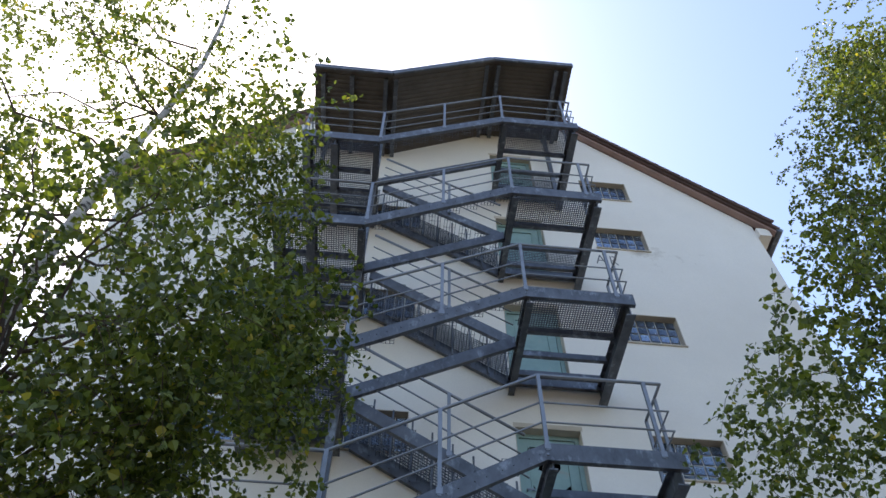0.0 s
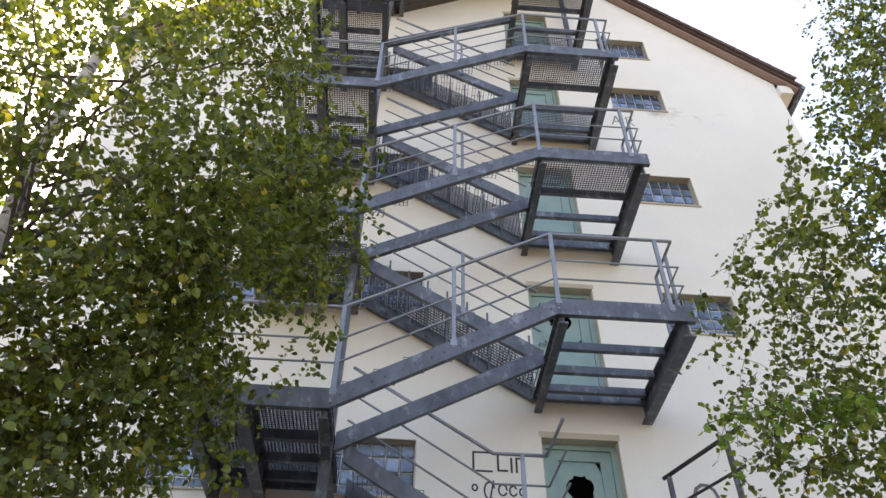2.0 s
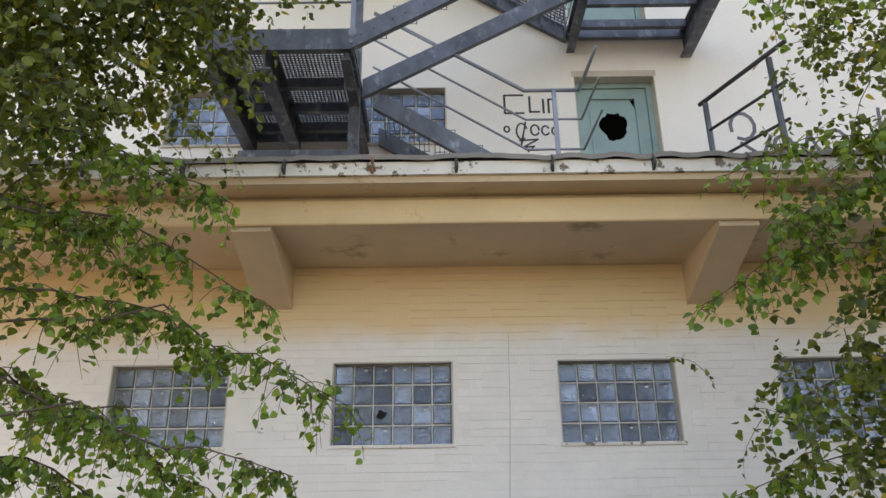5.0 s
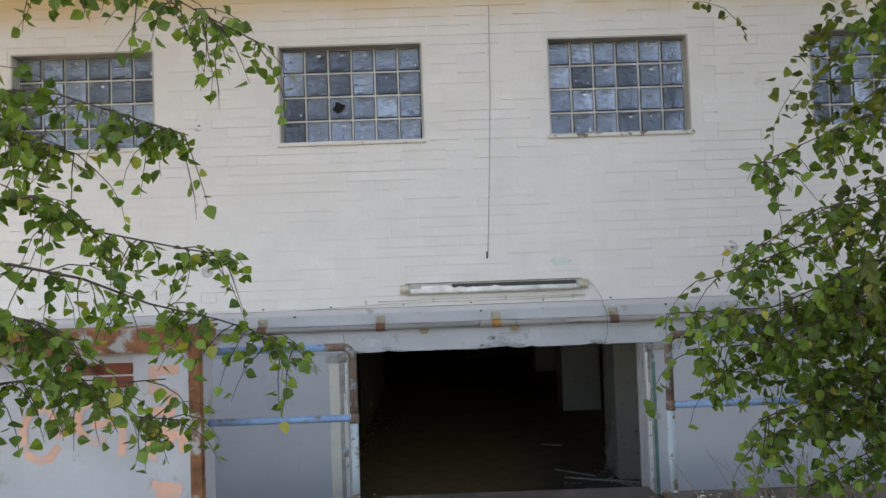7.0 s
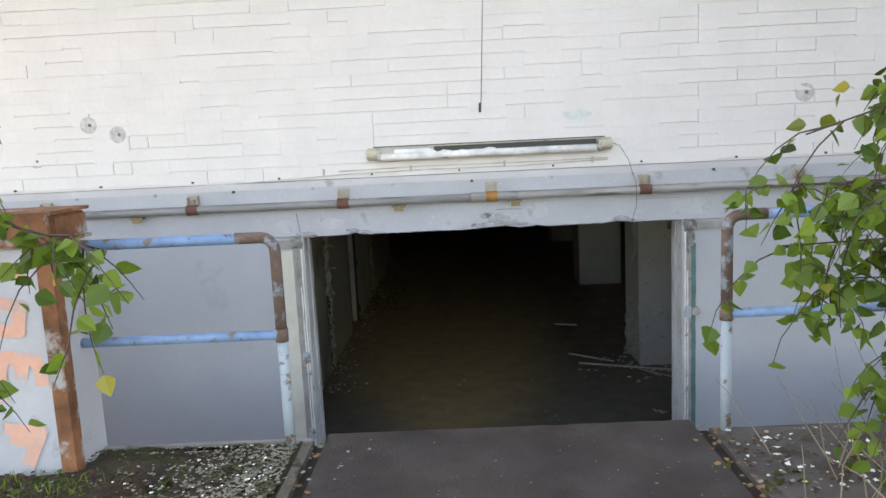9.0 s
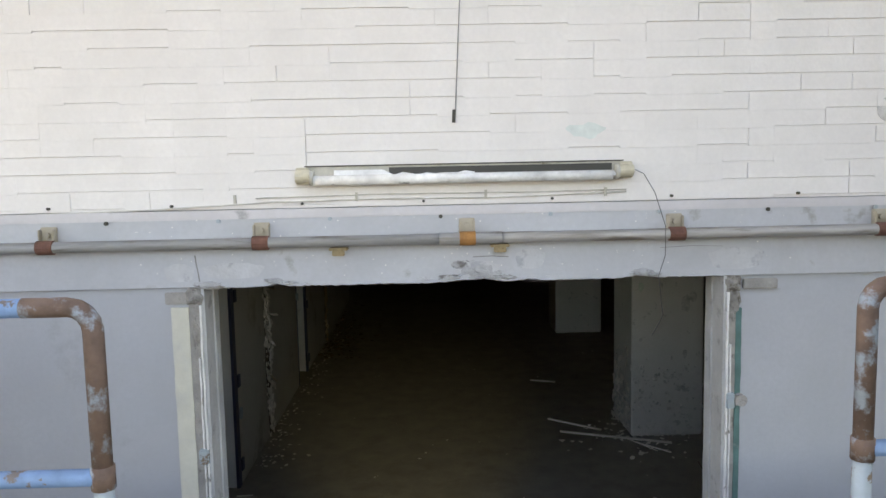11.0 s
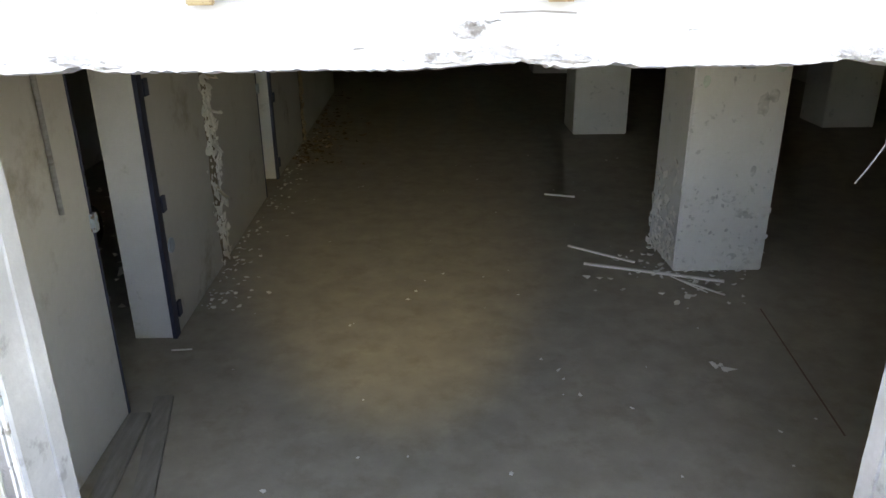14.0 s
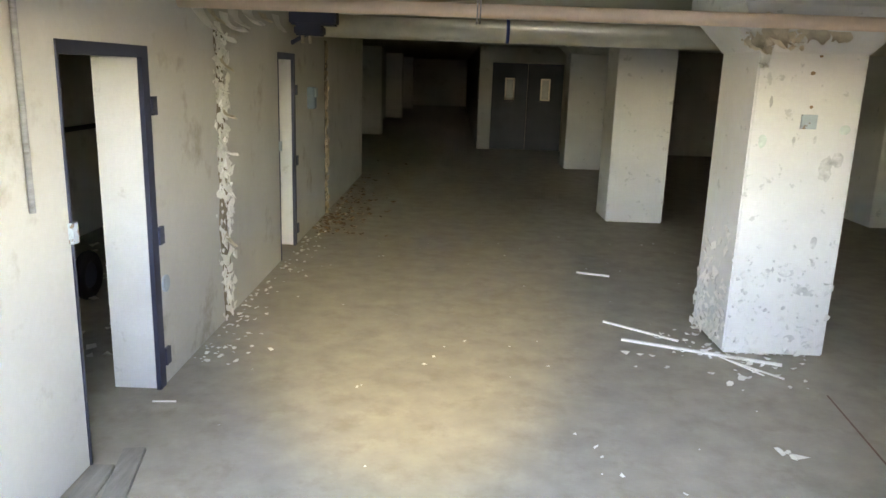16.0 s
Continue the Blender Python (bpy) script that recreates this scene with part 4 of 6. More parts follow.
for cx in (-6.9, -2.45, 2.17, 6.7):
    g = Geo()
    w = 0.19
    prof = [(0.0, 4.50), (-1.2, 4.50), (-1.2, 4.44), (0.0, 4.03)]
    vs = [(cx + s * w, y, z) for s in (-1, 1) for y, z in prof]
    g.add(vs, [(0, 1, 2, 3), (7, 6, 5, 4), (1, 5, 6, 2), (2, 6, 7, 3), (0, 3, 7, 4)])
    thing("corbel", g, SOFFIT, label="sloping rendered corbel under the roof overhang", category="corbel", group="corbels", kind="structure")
# ---------------------------------------------------------------- tall gabled building behind
YF = 0.9
AXIS, HALF, EAVE_Z, SLOPE = 0.18, 7.35, 17.4, 1.06
STOREY = 3.18
DOOR_X0, DOOR_X1 = 1.18, 2.27
RZ = [8.30 + STOREY * k for k in range(4)]
LZS = [6.76 + STOREY * k for k in range(4)]
fac_windows = [(3.45, 4.67, 9.60 + 3.16 * k, 10.46 + 3.16 * k) for k in range(3)] + [(3.45, 4.67, 18.12, 19.0)]
fac_windows += [(-1.78, -0.56, 6.56 + STOREY * k, 7.42 + STOREY * k) for k in range(4)] + [(-4.3, -3.08, 6.56 + STOREY * k, 7.42 + STOREY * k) for k in range(4)]
fac_doors = [(DOOR_X0, DOOR_X1, 5.06, 7.56)] + [(DOOR_X0, DOOR_X1, z, z + 2.14) for z in RZ]
house = empty("gabled_building", (AXIS, YF, 5.0), label="tall white rendered building with a steep gable", category="building", kind="structure")
g = wall_with_holes(AXIS - HALF, AXIS + HALF, 4.6, EAVE_Z, YF, YF + 0.35, [h for h in fac_windows + fac_doors if h[3] < EAVE_Z])
levels = sorted({EAVE_Z, 18.12, 19.0, 17.84, 17.84 + 2.14, EAVE_Z + HALF * SLOPE, *[EAVE_Z + 0.4 * i for i in range(20)]})
for z0, z1 in zip(levels, levels[1:]):
    if z1 > EAVE_Z + HALF * SLOPE + 1e-6:
        break
    w0, w1 = HALF - (z0 - EAVE_Z) / SLOPE, HALF - (z1 - EAVE_Z) / SLOPE
    gaps = sorted((h[0], h[1]) for h in fac_windows + fac_doors if h[2] < (z0 + z1) / 2 < h[3] and h[1] < AXIS + w1)
    edges, cur = [], None
    left = (AXIS - w0, AXIS - w1)
    for a, b in gaps:
        edges.append((left, (a, a)))
        left = (b, b)
    edges.append((left, (AXIS + w0, AXIS + w1)))
    for (l0, l1), (r0, r1) in edges:
        g.add([(l0, YF, z0), (r0, YF, z0), (r1, YF, z1), (l1, YF, z1), (l0, YF + .35, z0), (r0, YF + .35, z0), (r1, YF + .35, z1), (l1, YF + .35, z1)], [(0, 1, 2, 3), (5, 4, 7, 6), (0, 3, 7, 4), (1, 5, 6, 2)])
part("wall", g, FACADE, house, weld=True)
for s in (-1, 1):
    xe = AXIS + s * HALF
    part("wall", Geo().box(*sorted((xe - s * 0.35, xe)), YF + 0.35, 40, 4.6, EAVE_Z), FACADE, house)
    ov = 0.45
    a = Vector((AXIS + s * (HALF + ov), 0, EAVE_Z - ov * SLOPE + 0.12))
    b = Vector((AXIS, 0, EAVE_Z + HALF * SLOPE + 0.12))
    nrm = Vector((s * SLOPE, 0, 1)).normalized() * 0.16
    for name, y0, y1, m, off, th in (("roof", YF - 0.22, 40, ROOF_TILE, 0.05, 0.6), ("verge_board", YF - 0.16, YF, VERGE, -0.35, 0.5)):
        q = [a + nrm * off, b + nrm * off, b + nrm * (off + th), a + nrm * (off + th)]
        g = Geo().add([(p.x, yy, p.z) for yy in (y0, y1) for p in q], [(0, 1, 2, 3), (7, 6, 5, 4), (0, 4, 5, 1), (1, 5, 6, 2), (2, 6, 7, 3), (3, 7, 4, 0)])
        part(name, g, m, house)
    part("eave_box", Geo().box(*sorted((xe, xe + s * 0.3)), YF - 0.1, 40, EAVE_Z - 0.5, EAVE_Z - 0.2), FACADE, house)
    part("gutter", Geo().tube([(xe + s * 0.5, YF - 0.2, EAVE_Z - 0.36), (xe + s * 0.5, 40, EAVE_Z - 0.36)], 0.08, 10), DARK_STEEL, house)
for i in range(34):
    d = i / 34
    for s in (-1, 1):
        px, pz = AXIS + s * (HALF + 0.4) * (1 - d), EAVE_Z - 0.42 + (HALF + 0.4) * SLOPE * d + 0.30
        part("roof_tile", Geo().beam((px, YF - 0.26, pz), (px - s * 0.26, YF - 0.26, pz + 0.25), 0.10, 0.05, (0, 1, 0)), ROOF_TILE, house)
thing("ridge_cap", Geo().tube([(AXIS, YF - 0.3, EAVE_Z + HALF * SLOPE + 0.3), (AXIS, 40, EAVE_Z + HALF * SLOPE + 0.3)], 0.2, 10), ROOF_TILE, label="dark clay ridge of the gable roof", category="roof ridge", kind="structure")
# Black sheet stands in for the unlit rooms behind the facade.
thing("building_inside", Geo().box(AXIS - HALF + 0.4, AXIS + HALF - 0.4, YF + 1.4, YF + 1.5, 5, EAVE_Z), BLACK, label="black sheet for the unlit inside of the building", category="wall", kind="structure")

for i, (a, b, z0, z1) in enumerate(fac_windows):
    glass_block_window("window_%d" % (i + 5), a, b, z0, z1, YF, 6, 4, "glass block window with ochre reveal in the white facade", REVEAL, REVEAL, deep=0.14)


def ragged(cx, cz, rx, rz, seed, n=22):
    rnd = random.Random(seed)
    return [(cx + rx * math.cos(t) * rnd.uniform(0.78, 1.12), cz + rz * math.sin(t) * rnd.uniform(0.78, 1.12)) for t in (2 * math.pi * k / n for k in range(n))]


def facade_door(k, x0, x1, z0, z1, hole):
    ob = empty("door_%d" % (k + 1), ((x0 + x1) / 2, YF, z0), label="faded teal door with a smashed pane" if hole else "faded teal door onto the stair landing", category="door", group="facade doors", kind="structure")
    y = YF + 0.16
    part("door_frame", Geo().box(x0, x0 + 0.08, y, y + 0.1, z0, z1).box(x1 - 0.08, x1, y, y + 0.1, z0, z1).box(x0 + 0.08, x1 - 0.08, y, y + 0.1, z1 - 0.08, z1), TEAL, ob)
    part("reveal", Geo().box(x0 - 0.004, x0 + 0.006, YF - 0.004, YF + 0.158, z0, z1 + 0.004).box(x1 - 0.006, x1 + 0.004, YF - 0.004, YF + 0.158, z0, z1 + 0.004).box(x0 - 0.03, x1 + 0.03, YF - 0.004, YF, z1, z1 + 0.09).box(x0, x1, YF, YF + .158, z1 - .006, z1 + .002), REVEAL, ob)
    lx0, lx1, lz1 = x0 + 0.085, x1 - 0.085, z1 - 0.085
    px0, px1, pz0, pz1 = lx0 + 0.16, lx1 - 0.16, z0 + (z1 - z0) * 0.5, lz1 - 0.16
    leaf = part("leaf", wall_with_holes(lx0, lx1, z0 + 0.01, lz1, y + 0.03, y + 0.075, [(px0, px1, pz0, pz1)]), TEAL, ob)
    part("moulding", Geo().box(px0, px1, y + 0.018, y + 0.03, pz1, pz1 + 0.03).box(px0, px1, y + 0.018, y + 0.03, pz0 - 0.03, pz0).box(px0 - 0.03, px0, y + 0.018, y + 0.03, pz0 - 0.03, pz1 + 0.03).box(px1, px1 + 0.03, y + 0.018, y + 0.03, pz0 - 0.03, pz1 + 0.03), TEAL, leaf)
    cx, cz = (px0 + px1) / 2 - 0.02, (pz0 + pz1) / 2
    if hole:
        cz += 0.1
        ring = ragged(cx, cz, 0.19, 0.22, 5 + k)
        out = []
        for qx, qz in ring:
            t = math.atan2(qz - cz, qx - cx)
            r = min(((px1 - cx) if math.cos(t) > 0 else (cx - px0)) / max(1e-6, abs(math.cos(t))), ((pz1 - cz) if math.sin(t) > 0 else (cz - pz0)) / max(1e-6, abs(math.sin(t))))
            r = max(r, math.hypot(qx - cx, qz - cz) + 0.01)
            out.append((cx + r * math.cos(t), cz + r * math.sin(t)))
        g = Geo()
        m = len(ring)
        g.add([(q[0], y + 0.05, q[1]) for q in ring + out], [(i, (i + 1) % m, m + (i + 1) % m, m + i) for i in range(m)])
        part("pane", g, TEAL, leaf, "boarded pane smashed through")
    else:
        part("pane", Geo().box(px0, px1, y + 0.045, y + 0.052, pz0, pz1), TEAL, leaf)
    part("handle", Geo().box(lx0 + 0.05, lx0 + 0.065, y - 0.02, y + 0.03, z0 + 1.02, z0 + 1.05).box(lx0 + 0.05, lx0 + 0.17, y - 0.03, y - 0.015, z0 + 1.02, z0 + 1.045), RAIL_STEEL, leaf, "steel lever handle")
    # Black sheet behind the door, in place of the room's darkness.
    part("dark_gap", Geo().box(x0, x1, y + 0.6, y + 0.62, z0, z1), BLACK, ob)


for k, (a, b, z0, z1) in enumerate(fac_doors):
    facade_door(k, a, b, z0, z1, k in (0, 1))

# black and grey tags on the facade
T = lambda pts: [(0.22 + px * 0.70, 6.42 + pz * 0.87) for px, pz in pts]
stroke([T(l) for l in ([(0.36, 0.98), (0.0, 0.98), (0.0, 0.66), (0.36, 0.66)], [(0.48, 0.95), (0.48, 0.68), (0.66, 0.68)], [(0.74, 0.9), (0.74, 0.66)], [(0.84, 0.66), (0.84, 0.9), (0.98, 0.9), (0.99, 0.62)])], 0.015, YF - 0.003, INK, "graffiti", "black sprayed lettering on the facade")
stroke([[(0.22 + 0.7 * px, 6.42 + 0.87 * pz) for px, pz in l] for l in (arc(0.02, 0.38, 0.05, 0.05, 0, 350), arc(0.3, 0.34, 0.1, 0.14, 20, 300), [(0.38, 0.5), (0.28, 0.1)], arc(0.55, 0.36, 0.08, 0.09, 0, 330), arc(0.75, 0.35, 0.07, 0.08, 30, 330), arc(0.92, 0.34, 0.05, 0.06, 0, 350), [(0.25, 0.18), (0.6, 0.2), (0.3, 0.06), (0.52, 0.08), (0.4, -0.01)])], 0.012, YF - 0.003, INK, "graffiti", "black sprayed scribble on the facade")
stroke([arc(3.35, 6.75, 0.16, 0.2, 200, -120), [(3.3, 6.5), (3.55, 6.3), (3.7, 6.6)], arc(3.85, 6.45, 0.12, 0.15, 200, -60), [(4.1, 6.3), (4.2, 6.65), (4.32, 6.3)], arc(4.55, 6.5, 0.14, 0.18, 30, 330), [(4.8, 6.8), (4.85, 6.3), (5.05, 6.3)], [(5.2, 7.0), (5.15, 6.5), (5.35, 6.75), (5.15, 6.65), (5.4, 6.45)]], 0.025, YF - 0.003, PALE_INK, "graffiti", "grey sprayed looping letters on the facade")
stroke([[(3.35, 15.3), (3.45, 15.62), (3.55, 15.3)], [(3.38, 15.42), (3.52, 15.42)], arc(3.72, 15.52, 0.08, 0.08, 90, -90), [(3.68, 15.6), (3.68, 15.3)], [(3.72, 15.44), (3.82, 15.3)]], 0.014, YF - 0.003, PALE_INK, "graffiti", "grey sprayed letters high on the facade")

# old railing on the flat roof, running back towards the facade
rl = empty("roof_railing", (2.7, -0.6, 5.06), label="dark steel railing on the flat roof", category="railing")
for z, xa, ya, xb, yb in ((6.52, 2.46, 0.0, 2.97, -1.22), (6.12, 2.5, -0.1, 2.97, -1.1), (5.72, 2.5, -0.1, 2.97, -1.0)):
    part("rail", Geo().tube([(xa, ya, z), (xb, yb, z)], 0.026 if z > 6.4 else 0.018, 8), INK, rl, smooth=True)
for x, y in ((2.5, -0.08), (2.9, -0.95)):
    part("post", Geo().box(x - 0.025, x + 0.025, y - 0.025, y + 0.025, 5.06, 6.5), DARK_STEEL, rl)
thing("roof_beam", Geo().box(1.35, 3.0, -0.75, -0.6, 5.06, 5.2), DARK_STEEL, label="dark steel beam lying on the flat roof", category="beam")

# ---------------------------------------------------------------- steel escape stair
YS, YM, YB = -1.2, -0.12, 0.82
XL0, XL1, XR0, XR1 = -3.2, -1.57, 1.10, 2.84
stair = empty("escape_stair", (0, YS, 5.06), label="dark galvanised steel escape stair with zigzag flights", category="staircase")
SH = 0.25


def extruded(profile, a, b):
    """A closed profile of offsets swept from a to b, as one piece."""
    a, b = Vector(a), Vector(b)
    n = len(profile)
    vs = [p + Vector(o) for p in (a, b) for o in profile]
    fs = [(i, (i + 1) % n, n + (i + 1) % n, n + i) for i in range(n)]
    return Geo().add(vs, fs + [tuple(range(n))[::-1], tuple(range(n, 2 * n))])


def channel(a, b, h=SH, w=0.07):
    """A C-shaped stringer between two points at the top of its web."""
    t, web = 0.014, 0.012
    return extruded([(0, 0, 0), (0, 0, -h), (0, w, -h), (0, w, -h + t), (0, web, -h + t), (0, web, -t), (0, w, -t), (0, w, 0)], a, b)


def i_beam(x, y0, y1, ztop, h=0.36, w=0.14):
    u, t, q = w / 2, 0.02, 0.008
    return extruded([(-u, 0, 0), (-u, 0, -t), (-q, 0, -t), (-q, 0, -h + t), (-u, 0, -h + t), (-u, 0, -h), (u, 0, -h), (u, 0, -h + t), (q, 0, -h + t), (q, 0, -t), (u, 0, -t), (u, 0, 0)], (x, y0, ztop), (x, y1, ztop))


def grating(x0, x1, y0, y1, z, pitch=0.042, r=0.0055, h=0.025):
    g = Geo()
    nx, ny = int((x1 - x0) / pitch), int((y1 - y0) / pitch)
    for i in range(nx + 1):
        x = x0 + (x1 - x0) * i / nx
        g.box(x - r, x + r, y0, y1, z - h, z)
    for j in range(ny + 1):
        y = y0 + (y1 - y0) * j / ny
        g.box(x0, x1, y - r, y + r, z - h * 0.7, z - 0.001)
    return g


def mesh_panel(corners, pitch=0.05, r=0.006):
    """A wire screen in an upright parallelogram given by lower and upper edges a-b, c-d."""
    a, b, c, d = (Vector(p) for p in corners)
    g = Geo()
    n = max(2, int((b - a).length / pitch))
    m = max(2, int((c - a).length / pitch))
    for i in range(n + 1):
        t = i / n
        g.beam(a.lerp(b, t), c.lerp(d, t), r * 2, r * 2)
    for j in range(m + 1):
        t = j / m
        g.beam(a.lerp(c, t), b.lerp(d, t), r * 2, r * 2)
    return g


def rails(points, y, height, parent, posts, mids=(0.36, 0.70), post_w=0.05, inner=False):
    """A rail line along stringer tops given by (x, z), with square posts."""
    line = [Vector((x, y, z)) for x, z in points]
    g = Geo()
    g.tube([p + Vector((0, 0, height)) for p in line], 0.024, 8)
    part("handrail", g, RAIL_STEEL, parent, smooth=True)
    for mz in mids:
        part("mid_rail", Geo().tube([p + Vector((0, 0, mz)) for p in line], 0.014, 6), RAIL_STEEL, parent, smooth=True)
    for x in posts:
        for (xa, za), (xb, zb) in zip(points, points[1:]):
            if min(xa, xb) - 1e-6 <= x <= max(xa, xb) + 1e-6:
                z = za + (zb - za) * (x - xa) / (xb - xa)
                part("rail_post", Geo().box(x - post_w / 2, x + post_w / 2, y - 0.027, y + 0.014, z - 0.12, z + height).box(x - 0.04, x + 0.04, y - 0.033, y - 0.027, z - 0.10, z - 0.01), RAIL_STEEL, parent)
                break


tread_mesh = Geo()
for i in range(5):
    tread_mesh.box(0.06 * i, 0.06 * i + 0.008, 0, 1.0, -0.012, 0.0)
for i in range(6):
    tread_mesh.box(0, 0.25, 0.2 * i * 0.99, 0.2 * i * 0.99 + 0.006, -0.01, -0.002)
tread_data = tread_mesh.mesh("tread", DARK_STEEL)
bolt_data = Geo().tube([(0, -0.012, 0), (0, 0.002, 0)], 0.009, 6).mesh("bolt", DARK_STEEL)
RH = 1.2
for k in range(4):
    zl, zr = LZS[k], RZ[k]
    last = k == 3
    fl = part("front_flight", channel((XL1, YS, zl), (XR0, YS, zr)), DARK_STEEL, stair)
    for i in range(8):
        for dx in (-0.07, 0.07):
            bt = new("bolt", bolt_data)
            u = (i + 0.5) / 8 + dx / (XR0 - XL1)
            bt.parent, bt.location = stair, Vector((XL1 + (XR0 - XL1) * u, YS, zl + (zr - zl) * u - 0.13)) - stair.location
    part("inner_stringer", channel((XL1, YM, zl + 0.1), (XR0, YM, zr + 0.02)), DARK_STEEL, stair)
    nt = 8
    for i in range(nt):
        x = XL1 + (XR0 - XL1) * (i + 0.3) / nt
        p = new("tread", tread_data)
        p.parent, p.location = stair, Vector((x, YS + 0.02, zl + (zr - zl) * (i + 0.7) / nt - 0.02)) - stair.location
        p.scale = (1, 0.3, 1)
    # back flight rising from the right landing to the next left landing, or down to the roof
    z_hi = LZS[k]
    z_lo = RZ[k - 1] if k else 5.1
    x_hi, x_lo = XL1 + 0.12, XR0
    for yy in (YM + 0.06, YB):
        part("back_stringer", channel((x_hi, yy, z_hi), (x_lo, yy, z_lo + 0.05)), DARK_STEEL, stair)
    for i in range(nt):
        x = x_hi + (x_lo - x_hi) * (i + 0.3) / nt
        p = new("tread", tread_data)
        p.parent, p.location = stair, Vector((x, YM + 0.08, z_hi + (z_lo - z_hi) * (i + 0.7) / nt)) - stair.location
        p.scale = (1, 0.88, 1)
    if k:
        # wire screens and posts along the back flight
        part("screen", mesh_panel([(x_hi, YB - 0.03, z_hi), (x_lo, YB - 0.03, z_lo), (x_hi, YB - 0.03, z_hi + 0.55), (x_lo, YB - 0.03, z_lo + 0.55)], 0.055), DARK_STEEL, stair, "wire mesh screen", kind="stuff")
        for i in range(9):
            x = x_hi + (x_lo - x_hi) * i / 8
            z = z_hi + (z_lo - z_hi) * i / 8
            part("screen_post", Geo().box(x - 0.015, x + 0.015, YB - 0.06, YB - 0.04, z - 0.2, z + 0.95), DARK_STEEL, stair)
    if k:
        rails([(x_hi, z_hi), (x_lo, z_lo)], YM + 0.04, RH - 0.1, stair, (0.0,), mids=(0.35, 0.7))
    else:
        rails([(x_hi, z_hi), (0.36, 5.60), (1.02, 5.60)], YM + 0.04, RH - 0.1, stair, (), mids=(0.30, 0.70))
        part("rail_post", Geo().box(0.69, 0.74, YM + 0.02, YM + 0.06, 5.06, 6.7), RAIL_STEEL, stair)
        for zz in (6.7, 6.3, 5.9):
            part("end_rail", Geo().tube([(1.02, YM + 0.04, zz), (1.06, -0.92, zz)], 0.022 if zz > 6.5 else 0.014, 8), RAIL_STEEL, stair, smooth=True)
    # landings
    for x0, x1, z, first in ((XR0, XR1, zr, k == 0), (XL0, XL1, zl, False)):
        part("landing_stringer", channel((x0, YS, z), (x1, YS, z), 0.26), DARK_STEEL, stair)
        part("landing_stringer", channel((x0, YB - 0.06, z), (x1, YB - 0.06, z), 0.2), DARK_STEEL, stair)
        for bx in ((x0 + 0.06, x1 - 0.1) if x0 > 0 else (-3.05, -2.48, x1 - 0.06)):
            part("landing_beam", i_beam(bx, YS + 0.05, YB + 0.07, z - 0.1, 0.36 if bx > 2 or bx < -2 else 0.26, 0.15 if bx > 2 or bx < -2 else 0.11), DARK_STEEL, stair)
        for by in (-0.42, 0.1, 0.55):
            part("cross_beam", Geo().box(x0 + 0.12, x1 - 0.17, by - 0.035, by + 0.035, z - 0.22, z - 0.10), DARK_STEEL, stair)
        if not first:
            part("landing_grating", grating(x0, x1, YS + 0.08, -0.42 if x0 > 0 else YB, z - 0.03), DARK_STEEL, stair, "fine steel floor grating", kind="stuff")
    if k >= 1:
        part("screen", mesh_panel([(XR0 + 0.1, YB - 0.08, zr), (XR1, YB - 0.08, zr), (XR0 + 0.1, YB - 0.08, zr + 0.0 + 0.9), (XR1, YB - 0.08, zr + 0.9)], 0.06), DARK_STEEL, stair, "wire mesh screen", kind="stuff") if k >= 2 else None
        part("screen", mesh_panel([(XL0, YB - 0.05, zl), (XL1, YB - 0.05, zl), (XL0, YB - 0.05, zl + 1.1), (XL1, YB - 0.05, zl + 1.1)], 0.055), DARK_STEEL, stair, "wire mesh screen", kind="stuff")
    rails([(XL0, zl), (XL1, zl), (XR0, zr), (XR1 - 0.02, zr)], YS + 0.02, RH, stair, (XL0 + 0.05, XL1 + 0.01, -0.22, XR0 + 0.01, XR1 - 0.27))
    # end rail of the right landing, turned back to the facade
    for zz, r in ((RH, 0.022), (0.36, 0.013), (0.70, 0.013)):
        part("end_rail", Geo().tube([(XR1 - 0.03, YS + 0.02, zr + zz), (XR1 - 0.03, YS + 0.75, zr + zz)], r, 8), RAIL_STEEL, stair, smooth=True)
        part("end_rail", Geo().tube([(XL0 + 0.03, YS + 0.02, zl + zz), (XL0 + 0.03, YB, zl + zz)], r, 8), RAIL_STEEL, stair, smooth=True)
    for yy in (YS + 0.3, YS + 0.75):
        part("rail_post", Geo().box(XR1 - 0.05, XR1 - 0.01, yy - 0.02, yy + 0.02, zr - 0.1, zr + RH), RAIL_STEEL, stair)
    for bx, bz in ((XL1, zl), (XR0, zr)):
        for dz in (0.07, 0.18):
            part("bolt", Geo().tube([(bx, YS - 0.014, bz - dz), (bx, YS, bz - dz)], 0.018, 6), RAIL_STEEL, stair)
# columns and base frame
part("column", Geo().box(-3.1, -3.0, YB - 0.25, YB - 0.15, 5.06, LZS[0] - 0.46), DARK_STEEL, stair)
part("column", Geo().box(XL1 - 0.13, XL1 - 0.01, YM - 0.16, YM - 0.04, 5.06, LZS[3] + 3.2), DARK_STEEL, stair)
for z in (5.66, ):
    part("base_beam", Geo().box(XL0 + 0.3, XL1, YM - 0.26, YM - 0.18, z, z + 0.11), DARK_STEEL, stair)
